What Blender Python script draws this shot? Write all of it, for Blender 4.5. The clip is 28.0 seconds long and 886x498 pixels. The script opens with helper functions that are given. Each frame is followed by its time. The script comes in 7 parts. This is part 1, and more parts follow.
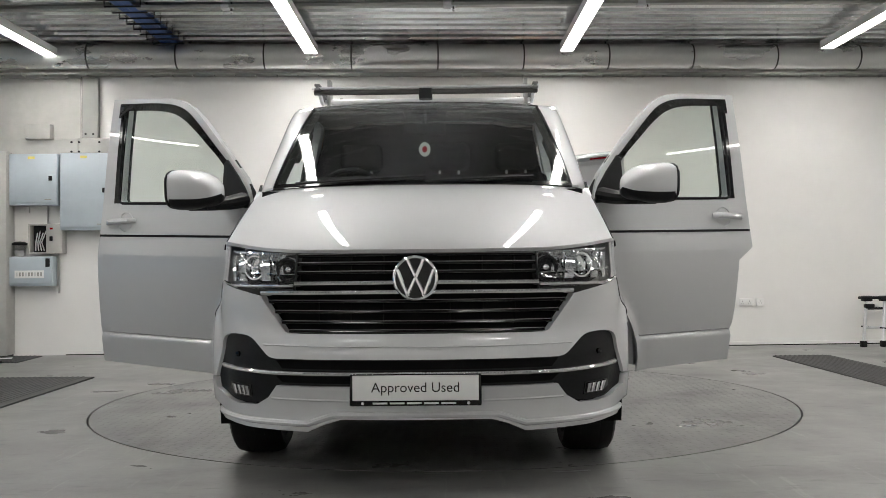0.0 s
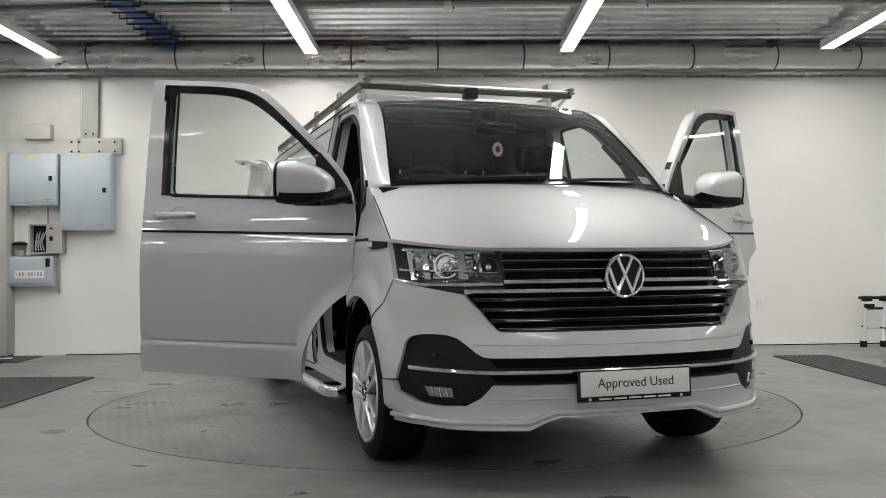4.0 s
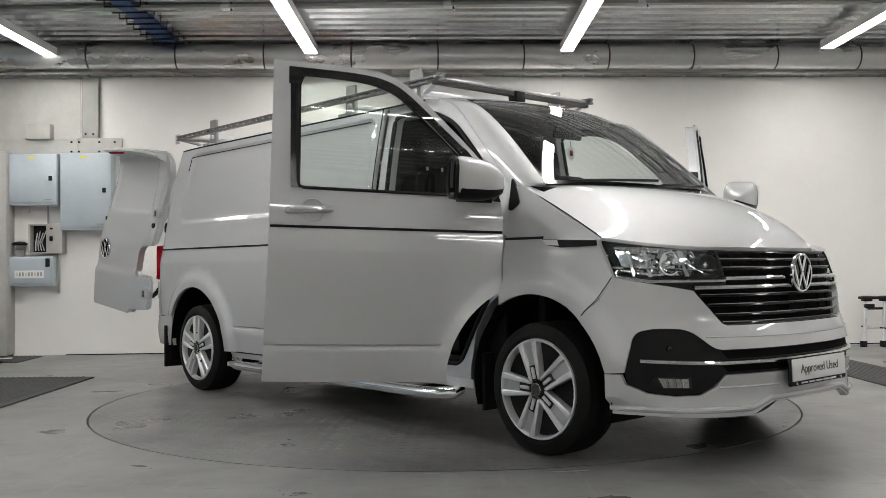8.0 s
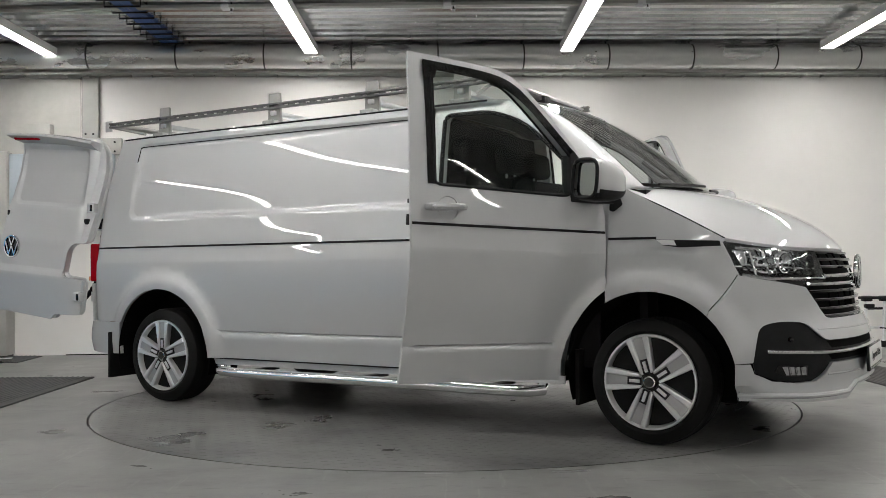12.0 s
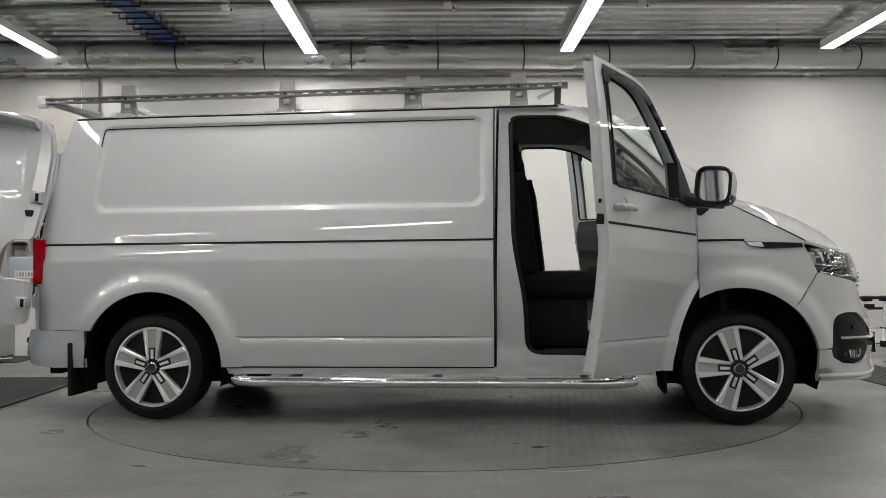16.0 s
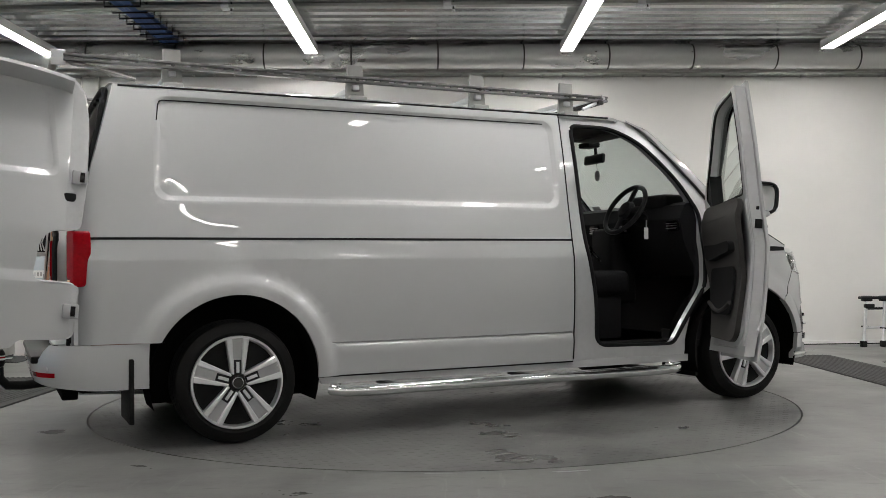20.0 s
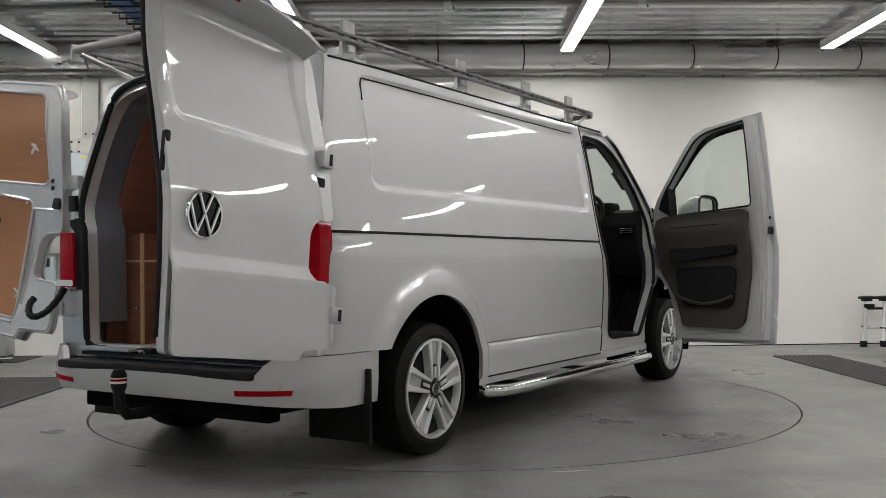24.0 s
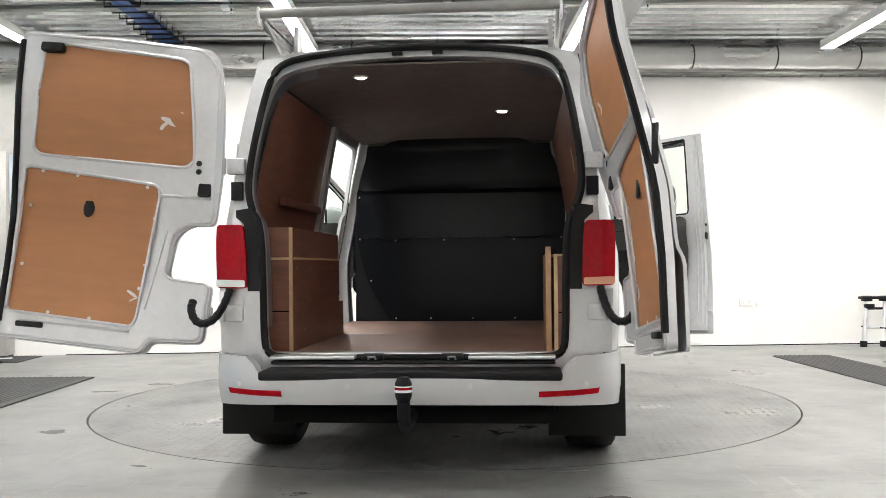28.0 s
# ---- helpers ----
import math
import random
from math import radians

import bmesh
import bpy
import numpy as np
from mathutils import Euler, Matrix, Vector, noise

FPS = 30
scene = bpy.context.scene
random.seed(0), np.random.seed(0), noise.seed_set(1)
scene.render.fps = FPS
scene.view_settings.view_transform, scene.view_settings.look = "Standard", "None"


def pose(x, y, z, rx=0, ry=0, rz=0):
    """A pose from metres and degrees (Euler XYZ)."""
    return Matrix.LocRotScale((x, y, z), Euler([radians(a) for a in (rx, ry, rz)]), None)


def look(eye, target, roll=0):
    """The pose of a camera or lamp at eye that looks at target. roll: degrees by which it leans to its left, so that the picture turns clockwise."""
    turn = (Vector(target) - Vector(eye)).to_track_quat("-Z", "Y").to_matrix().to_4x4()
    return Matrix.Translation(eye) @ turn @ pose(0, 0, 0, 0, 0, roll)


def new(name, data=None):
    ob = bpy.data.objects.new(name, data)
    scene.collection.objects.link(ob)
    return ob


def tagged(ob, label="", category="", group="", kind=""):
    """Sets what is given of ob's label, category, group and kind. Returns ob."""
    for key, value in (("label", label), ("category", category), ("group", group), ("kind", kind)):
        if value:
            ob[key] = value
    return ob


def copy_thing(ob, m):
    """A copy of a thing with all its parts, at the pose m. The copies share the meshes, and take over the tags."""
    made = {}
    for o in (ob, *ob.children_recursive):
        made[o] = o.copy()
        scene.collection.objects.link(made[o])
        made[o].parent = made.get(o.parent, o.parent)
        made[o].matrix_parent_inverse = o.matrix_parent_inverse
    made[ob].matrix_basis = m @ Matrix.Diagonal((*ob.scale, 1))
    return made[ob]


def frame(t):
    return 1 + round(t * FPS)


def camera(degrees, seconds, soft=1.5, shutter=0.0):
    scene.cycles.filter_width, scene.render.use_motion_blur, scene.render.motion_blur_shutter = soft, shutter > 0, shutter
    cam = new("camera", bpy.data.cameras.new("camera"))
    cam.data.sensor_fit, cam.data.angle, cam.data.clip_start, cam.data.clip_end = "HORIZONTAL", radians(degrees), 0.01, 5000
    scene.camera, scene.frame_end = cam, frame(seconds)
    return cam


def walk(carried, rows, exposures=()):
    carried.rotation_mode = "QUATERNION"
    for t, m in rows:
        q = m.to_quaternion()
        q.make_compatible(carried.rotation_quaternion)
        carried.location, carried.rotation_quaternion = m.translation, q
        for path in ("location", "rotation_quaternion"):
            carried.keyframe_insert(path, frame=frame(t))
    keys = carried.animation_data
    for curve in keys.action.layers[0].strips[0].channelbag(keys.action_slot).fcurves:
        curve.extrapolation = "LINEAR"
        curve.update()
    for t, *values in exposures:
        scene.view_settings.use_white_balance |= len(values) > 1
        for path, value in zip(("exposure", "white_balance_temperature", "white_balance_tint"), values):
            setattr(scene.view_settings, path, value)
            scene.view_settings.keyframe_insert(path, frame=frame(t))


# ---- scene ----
from mathutils.geometry import delaunay_2d_cdt

# camera on a tripod, facing the turntable
cam = camera(50.06, 28.0, 0.6)
EYE = (0.0, -6.456, 0.9015)
STAND = look(EYE, (0.0, 0.0, 0.9015 + 6.456 * math.tan(radians(1.04))), -0.57)
walk(cam, [(0.0, STAND), (28.0, STAND)],
     [(0.0, 0.08), (6.0, 0.08), (8.0, 0.10), (10.0, 0.12), (12.0, 0.04), (15.0, -0.10), (17.0, -0.10), (21.0, -0.08), (23.5, -0.12), (24.5, -0.02), (25.0, 0.12), (25.5, 0.38), (26.0, 0.68), (27.0, 1.04), (28.0, 1.18)])

# world: an indoor room, all light comes from the ceiling battens
world = bpy.data.worlds.new("world")
scene.world = world
world.use_nodes = True
world.node_tree.nodes["Background"].inputs[0].default_value = (0.6, 0.65, 0.7, 1)
world.node_tree.nodes["Background"].inputs[1].default_value = 0.006
BATTEN = 45.0


# ---------------------------------------------------------------- materials
def material(name, color, rough=0.5, metal=0.0, coat=0.0, noise_scale=0.0, vary=0.0, bump=0.0, bump_scale=200.0,
             stretch=(1, 1, 1), per_object=0.0, emission=0.0, rough_vary=0.0, ior=1.5, spec=0.5, coat_rough=0.03, coat_ior=1.5):
    m = bpy.data.materials.new(name)
    m.use_nodes = True
    nt = m.node_tree
    b = nt.nodes["Principled BSDF"]
    b.inputs["Base Color"].default_value = (*color, 1)
    b.inputs["Roughness"].default_value = rough
    b.inputs["Metallic"].default_value = metal
    b.inputs["Coat Weight"].default_value = coat
    b.inputs["Coat Roughness"].default_value = coat_rough
    b.inputs["Coat IOR"].default_value = coat_ior
    b.inputs["Specular IOR Level"].default_value = spec
    b.inputs["IOR"].default_value = ior
    if emission:
        b.inputs["Emission Color"].default_value = (*color, 1)
        b.inputs["Emission Strength"].default_value = emission
    tc = nt.nodes.new("ShaderNodeTexCoord")
    mp = nt.nodes.new("ShaderNodeMapping")
    mp.inputs["Scale"].default_value = stretch
    nt.links.new(tc.outputs["Object"], mp.inputs["Vector"])
    if vary or rough_vary:
        n1 = nt.nodes.new("ShaderNodeTexNoise")
        n1.inputs["Scale"].default_value = noise_scale or 3.0
        n1.inputs["Detail"].default_value = 8
        n1.inputs["Roughness"].default_value = 0.62
        nt.links.new(mp.outputs["Vector"], n1.inputs["Vector"])
    if vary or per_object:
        hsv = nt.nodes.new("ShaderNodeHueSaturation")
        hsv.inputs["Color"].default_value = (*color, 1)
        value = None
        if vary:
            r = nt.nodes.new("ShaderNodeMapRange")
            r.inputs["From Min"].default_value, r.inputs["From Max"].default_value = 0.3, 0.7
            r.inputs["To Min"].default_value, r.inputs["To Max"].default_value = 1 - vary, 1 + vary
            nt.links.new(n1.outputs["Fac"], r.inputs["Value"])
            value = r.outputs["Result"]
        if per_object:
            oi = nt.nodes.new("ShaderNodeObjectInfo")
            r2 = nt.nodes.new("ShaderNodeMapRange")
            r2.inputs["To Min"].default_value, r2.inputs["To Max"].default_value = 1 - per_object, 1 + per_object
            nt.links.new(oi.outputs["Random"], r2.inputs["Value"])
            if value:
                mu = nt.nodes.new("ShaderNodeMath")
                mu.operation = "MULTIPLY"
                nt.links.new(value, mu.inputs[0])
                nt.links.new(r2.outputs["Result"], mu.inputs[1])
                value = mu.outputs[0]
            else:
                value = r2.outputs["Result"]
        nt.links.new(value, hsv.inputs["Value"])
        nt.links.new(hsv.outputs["Color"], b.inputs["Base Color"])
    if rough_vary:
        r = nt.nodes.new("ShaderNodeMapRange")
        r.inputs["From Min"].default_value, r.inputs["From Max"].default_value = 0.3, 0.7
        r.inputs["To Min"].default_value, r.inputs["To Max"].default_value = rough - rough_vary, rough + rough_vary
        nt.links.new(n1.outputs["Fac"], r.inputs["Value"])
        nt.links.new(r.outputs["Result"], b.inputs["Roughness"])
    if bump:
        n2 = nt.nodes.new("ShaderNodeTexNoise")
        n2.inputs["Scale"].default_value = bump_scale
        n2.inputs["Detail"].default_value = 4
        nt.links.new(mp.outputs["Vector"], n2.inputs["Vector"])
        bp = nt.nodes.new("ShaderNodeBump")
        bp.inputs["Strength"].default_value = bump
        bp.inputs["Distance"].default_value = 0.002
        nt.links.new(n2.outputs["Fac"], bp.inputs["Height"])
        nt.links.new(bp.outputs["Normal"], b.inputs["Normal"])
    return m


def glass(name, tint, gloss=1.0, ior=1.45):
    m = bpy.data.materials.new(name)
    m.use_nodes = True
    nt = m.node_tree
    nt.nodes.remove(nt.nodes["Principled BSDF"])
    out = nt.nodes["Material Output"]
    tr = nt.nodes.new("ShaderNodeBsdfTransparent")
    tr.inputs["Color"].default_value = (*tint, 1)
    gl = nt.nodes.new("ShaderNodeBsdfGlossy")
    gl.inputs["Roughness"].default_value = 0.01
    gl.inputs["Color"].default_value = (gloss, gloss, gloss, 1)
    # gloss grows towards grazing angles, alike on both sides of the pane
    lw = nt.nodes.new("ShaderNodeLayerWeight")
    lw.inputs["Blend"].default_value = 0.5
    pw_ = nt.nodes.new("ShaderNodeMath")
    pw_.operation = "POWER"
    pw_.inputs[1].default_value = 4.0
    nt.links.new(lw.outputs["Facing"], pw_.inputs[0])
    fr = nt.nodes.new("ShaderNodeMapRange")
    fr.inputs["To Min"].default_value = ((ior - 1) / (ior + 1)) ** 2 * 1.6
    nt.links.new(pw_.outputs[0], fr.inputs["Value"])
    mx = nt.nodes.new("ShaderNodeMixShader")
    nt.links.new(fr.outputs[0], mx.inputs[0])
    nt.links.new(tr.outputs[0], mx.inputs[1])
    nt.links.new(gl.outputs[0], mx.inputs[2])
    nt.links.new(mx.outputs[0], out.inputs["Surface"])
    return m


SILVER = material("silver paint", (0.585, 0.592, 0.60), 0.67, 0.66, 1.0, 900, 0.03, coat_rough=0.006, coat_ior=1.62)
SILVER_IN = material("silver paint inner", (0.58, 0.585, 0.595), 0.42, 0.55, 0.7, 30, 0.04, coat_rough=0.05)
# grey-blue darker copy of the silver inner paint, carrying its shade
SILVER_SHADE = material("silver inner paint with shade in colour", (0.17, 0.178, 0.21), 0.4, 0.35, 0.4, 12, 0.1, coat_rough=0.1)
BLACK = material("black plastic", (0.008, 0.0082, 0.009), 0.48, 0, 0, 40, 0.15, 0.25, 900, spec=0.2)
GLOSSBLACK = material("gloss black", (0.004, 0.004, 0.0045), 0.1, 0, 0.0, spec=0.4)
RUBBER = material("rubber", (0.006, 0.006, 0.006), 0.6, 0, 0, 30, 0.2, 0.3, 500, spec=0.2)
SEAL = material("seal rubber", (0.008, 0.008, 0.009), 0.65, spec=0.2)
CHROME = material("chrome", (0.85, 0.86, 0.87), 0.06, 1.0)
ALLOY = material("alloy", (0.78, 0.79, 0.80), 0.28, 0.6, 0.6, 500, 0.03)
ALLOY_DARK = material("alloy recess", (0.02, 0.02, 0.022), 0.5, 0.2, spec=0.3)
ALLOY_FACE = material("alloy spoke face", (0.46, 0.46, 0.47), 0.38, 0.6, 0.5, 500, 0.04)
RACKGREY = material("grey rack paint", (0.34, 0.34, 0.33), 0.5, 0.3, 0, 20, 0.08)
RAILDARK = material("dark rail", (0.15, 0.15, 0.15), 0.45, 0.5, 0, 20, 0.15)
GLASS = glass("cab glass", (0.78, 0.84, 0.80))
SCREEN = glass("windscreen glass", (0.62, 0.68, 0.66))
SMOKED = glass("smoked acrylic", (0.10, 0.10, 0.11), 1.0, 1.5)
LENS = glass("clear lens", (0.93, 0.94, 0.95), 1.0, 1.5)
REDLENS = material("red lens", (0.34, 0.002, 0.008), 0.07, 0, 0.0, 60, 0.2, spec=0.18)
LAMPCHROME = material("lamp bowl chrome", (0.42, 0.42, 0.43), 0.14, 1.0, 0, 60, 0.25)
AMBERLENS = material("amber lens", (0.75, 0.36, 0.22), 0.12, 0, 0.6)
WHITELENS = material("white lens", (0.75, 0.75, 0.75), 0.12, 0, 0.6)
DARKTRIM = material("dark cab trim", (0.009, 0.009, 0.010), 0.75, 0, 0, 60, 0.2, 0.4, 600, spec=0.2)
GREYTRIM = material("grey door card", (0.045, 0.043, 0.041), 0.65, 0, 0, 60, 0.15, 0.4, 700, spec=0.3)
FABRIC = material("seat fabric", (0.010, 0.010, 0.011), 0.95, 0, 0, 90, 0.25, 0.5, 1200, spec=0.1)
HEADLINER = material("headliner", (0.11, 0.105, 0.10), 0.9, 0, 0, 50, 0.1)
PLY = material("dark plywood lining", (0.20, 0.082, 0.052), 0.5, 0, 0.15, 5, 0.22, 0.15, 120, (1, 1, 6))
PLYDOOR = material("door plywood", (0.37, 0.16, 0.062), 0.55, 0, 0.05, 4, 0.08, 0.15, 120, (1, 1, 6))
PLYFLOOR = material("plywood floor", (0.27, 0.165, 0.125), 0.55, 0, 0, 7, 0.25, 0.3, 90, (1, 4, 1), rough_vary=0.12)
PLYEDGE = material("cut timber", (0.62, 0.42, 0.24), 0.7, 0, 0, 20, 0.15)
ROOFLINE = material("roof lining", (0.19, 0.165, 0.155), 0.8, 0, 0, 12, 0.15)
BULKHEAD = material("black bulkhead", (0.003, 0.0038, 0.0058), 0.30, 0, 0.12, 30, 0.2, spec=0.10, coat_rough=0.16)
UNDER = material("underbody", (0.006, 0.006, 0.006), 0.9, spec=0.05)
WHITE = material("white plastic", (0.8, 0.8, 0.78), 0.45)
PLATE = material("white plate", (0.78, 0.78, 0.77), 0.35, 0, 0.3)
INK = material("black ink", (0.02, 0.02, 0.02), 0.5)
PALE = material("pale ink", (0.6, 0.6, 0.6), 0.5)
STEEL = material("galvanised steel", (0.56, 0.57, 0.58), 0.36, 0.9, 0, 8, 0.12, rough_vary=0.08)
ALUMINIUM = material("aluminium", (0.66, 0.67, 0.68), 0.3, 0.9, 0, 20, 0.06)
LEDGLOW = material("load lamp", (1.0, 0.97, 0.92), 0.3, emission=70)


# ---------------------------------------------------------------- mesh tools
def mesh_of(name, bm, mat, smooth=True):
    me = bpy.data.meshes.new(name)
    bm.to_mesh(me)
    bm.free()
    me.materials.append(mat)
    if smooth:
        me.polygons.foreach_set("use_smooth", [True] * len(me.polygons))
        me.set_sharp_from_angle(angle=radians(32))
    return me


def part(name, bm, mat, parent, label="", m=None, smooth=True):
    ob = new(name, mesh_of(name, bm, mat, smooth) if isinstance(bm, bmesh.types.BMesh) else bm)
    ob.parent = parent
    if m is not None:
        ob.matrix_basis = m
    return tagged(ob, label) if label else ob


def thing(name, bm, mat, label, category, group="", kind="", m=None, smooth=True):
    ob = new(name, mesh_of(name, bm, mat, smooth))
    if m is not None:
        ob.matrix_basis = m
    return tagged(ob, label, category, group, kind)


def empty(name, label, category, group="", m=None, parent=None):
    ob = new(name)
    if m is not None:
        ob.matrix_basis = m
    ob.parent = parent
    return tagged(ob, label, category, group)


def box(x0, x1, y0, y1, z0, z1, bevel=0.0, seg=2, bm=None):
    b = bmesh.new()
    bmesh.ops.create_cube(b, size=1)
    for v in b.verts:
        v.co = ((x0 + x1) / 2 + v.co.x * (x1 - x0), (y0 + y1) / 2 + v.co.y * (y1 - y0), (z0 + z1) / 2 + v.co.z * (z1 - z0))
    if bevel:
        bmesh.ops.bevel(b, geom=b.edges[:], offset=bevel, segments=seg, affect="EDGES", profile=0.5)
    return merge(bm, b)


def merge(bm, b, m=None):
    """Adds b to bm (or gives b back)."""
    if m is not None:
        b.transform(m)
    if bm is None:
        return b
    me = bpy.data.meshes.new("tmp")
    b.to_mesh(me)
    b.free()
    bm.from_mesh(me)
    bpy.data.meshes.remove(me)
    return bm


def tube(points, radius, n=10, bm=None, flat=1.0, closed=False):
    """A round bar along points; flat scales its height."""
    b = bmesh.new()
    pts = [Vector(p) for p in points]
    rings = []
    k = len(pts)
    for i, p in enumerate(pts):
        a = pts[(i - 1) % k] if (i > 0 or closed) else p
        c = pts[(i + 1) % k] if (i < k - 1 or closed) else p
        d = (c - a).normalized()
        up = Vector((0, 0, 1)) if abs(d.z) < 0.9 else Vector((1, 0, 0))
        s = d.cross(up).normalized()
        u = s.cross(d).normalized()
        r = radius[i] if isinstance(radius, (list, tuple)) else radius
        rings.append([b.verts.new(p + s * r * math.cos(2 * math.pi * j / n) + u * r * flat * math.sin(2 * math.pi * j / n)) for j in range(n)])
    for i in range(k if closed else k - 1):
        q, w = rings[i], rings[(i + 1) % k]
        for j in range(n):
            b.faces.new((q[j], q[(j + 1) % n], w[(j + 1) % n], w[j]))
    if not closed:
        b.faces.new(rings[0][::-1])
        b.faces.new(rings[-1])
    bmesh.ops.recalc_face_normals(b, faces=b.faces[:])
    return merge(bm, b)


def turned(profile, n=40, axis="y", bm=None):
    """A solid of revolution: profile of (radius, along)."""
    b = bmesh.new()
    rings = []
    for r, h in profile:
        ring = []
        for j in range(n):
            a = 2 * math.pi * j / n
            c, s = r * math.cos(a), r * math.sin(a)
            ring.append(b.verts.new((c, h, s) if axis == "y" else (c, s, h) if axis == "z" else (h, c, s)))
        rings.append(ring)
    for q, w in zip(rings, rings[1:]):
        for j in range(n):
            b.faces.new((q[j], q[(j + 1) % n], w[(j + 1) % n], w[j]))
    for ring in (rings[0], rings[-1]):
        if (ring[0].co - ring[n // 2].co).length > 1e-4:
            b.faces.new(ring)
    bmesh.ops.remove_doubles(b, verts=b.verts[:], dist=1e-6)
    bmesh.ops.recalc_face_normals(b, faces=b.faces[:])
    return merge(bm, b)


def densify(poly, step):
    out = []
    for i, p in enumerate(poly):
        q = poly[(i + 1) % len(poly)]
        n = max(1, int(math.hypot(q[0] - p[0], q[1] - p[1]) / step))
        out += [(p[0] + (q[0] - p[0]) * j / n, p[1] + (q[1] - p[1]) * j / n) for j in range(n)]
    return out


def inside(pts, poly):
    x, y = pts[:, 0], pts[:, 1]
    r = np.zeros(len(pts), bool)
    near = np.full(len(pts), 9.0)
    for i, p in enumerate(poly):
        q = poly[(i + 1) % len(poly)]
        if p[1] != q[1]:
            c = ((p[1] > y) != (q[1] > y)) & (x < (q[0] - p[0]) * (y - p[1]) / (q[1] - p[1]) + p[0])
            r ^= c
        d = np.array(q) - np.array(p)
        t = np.clip(((pts - p) @ d) / max(d @ d, 1e-12), 0, 1)
        near = np.minimum(near, np.hypot(*(pts - (np.array(p) + t[:, None] * d)).T))
    return r, near


def sheet(outline, place, step=0.04, thick=0.02, holes=(), extra=(), bm=None, lines=()):
    """A panel of that thickness: a flat outline with holes, laid onto a surface. place(a, b, depth) gives a point."""
    loops = [densify(l, step) for l in (outline, *holes)]
    co, edges = [], []
    for l in loops:
        o = len(co)
        co += l
        edges += [(o + i, o + (i + 1) % len(l)) for i in range(len(l))]
    a = np.array(loops[0])
    gx = np.arange(a[:, 0].min() + step / 2, a[:, 0].max(), step)
    gy = np.arange(a[:, 1].min() + step / 2, a[:, 1].max(), step)
    g = np.array([(p, q) for p in gx for q in gy] + list(extra)) if len(gx) and len(gy) else np.zeros((0, 2))
    if len(g):
        ok, near = inside(g, loops[0])
        ok &= near > step * 0.35
        for l in loops[1:]:
            inn, near = inside(g, l)
            ok &= ~inn & (near > step * 0.35)
        for l in lines:
            far = inside(g, l)[1] > step * 0.3
            ok &= far | (np.arange(len(g)) >= len(g) - len(extra)) if extra else far
        co += [tuple(p) for p in g[ok]]
    for l in lines:
        o = len(co)
        co += l
        edges += [(o + i, o + i + 1) for i in range(len(l) - 1)]
    verts, _, faces, *_ = delaunay_2d_cdt([Vector(p) for p in co], edges, [], 0, 1e-6)
    mid = np.array([np.mean([verts[i] for i in f], axis=0) for f in faces])
    keep, _ = inside(mid, loops[0])
    for l in loops[1:]:
        keep &= ~inside(mid, l)[0]
    faces = [f for f, k in zip(faces, keep) if k]
    b = bmesh.new()
    top = [b.verts.new(place(v.x, v.y, 0.0)) for v in verts]
    tri = []
    for f in faces:
        if len(set(f)) == 3:
            tri.append(b.faces.new([top[i] for i in f]))
    if thick:
        rim = [e for e in b.edges if len(e.link_faces) == 1]
        bot = [b.verts.new(place(v.x, v.y, thick)) for v in verts]
        idx = {v: i for i, v in enumerate(top)}
        for f in faces:
            if len(set(f)) == 3:
                b.faces.new([bot[i] for i in reversed(f)])
        for e in rim:
            i, j = idx[e.verts[0]], idx[e.verts[1]]
            b.faces.new((top[i], top[j], bot[j], bot[i]))
    for v in [v for v in b.verts if not v.link_faces]:
        b.verts.remove(v)
    bmesh.ops.recalc_face_normals(b, faces=b.faces[:])
    return merge(bm, b)


def grid(place, nu, nv, thick=0.0, normal=None, bm=None):
    """A surface place(u, v), u and v from 0 to 1; with thickness along -normal."""
    b = bmesh.new()
    P = [[Vector(place(i / nu, j / nv)) for j in range(nv + 1)] for i in range(nu + 1)]
    V = [[b.verts.new(p) for p in r] for r in P]
    for i in range(nu):
        for j in range(nv):
            b.faces.new((V[i][j], V[i + 1][j], V[i + 1][j + 1], V[i][j + 1]))
    if thick:
        n = Vector(normal) * thick
        U = [[b.verts.new(p - n) for p in r] for r in P]
        for i in range(nu):
            for j in range(nv):
                b.faces.new((U[i][j], U[i][j + 1], U[i + 1][j + 1], U[i + 1][j]))
        for i in range(nu):
            for j in (0, nv):
                b.faces.new((V[i][j], V[i + 1][j], U[i + 1][j], U[i][j]))
        for j in range(nv):
            for i in (0, nu):
                b.faces.new((V[i][j], V[i][j + 1], U[i][j + 1], U[i][j]))
    bmesh.ops.remove_doubles(b, verts=b.verts[:], dist=1e-5)
    bmesh.ops.recalc_face_normals(b, faces=b.faces[:])
    return merge(bm, b)


def flat_y(y):
    return lambda a, b, d: (a, y + d, b)


def rounded(x0, x1, z0, z1, r, n=6):
    out = []
    for cx, cz, a0 in ((x1 - r, z1 - r, 0), (x0 + r, z1 - r, 90), (x0 + r, z0 + r, 180), (x1 - r, z0 + r, 270)):
        out += [(cx + r * math.cos(radians(a0 + 90 * i / n)), cz + r * math.sin(radians(a0 + 90 * i / n))) for i in range(n + 1)]
    return out


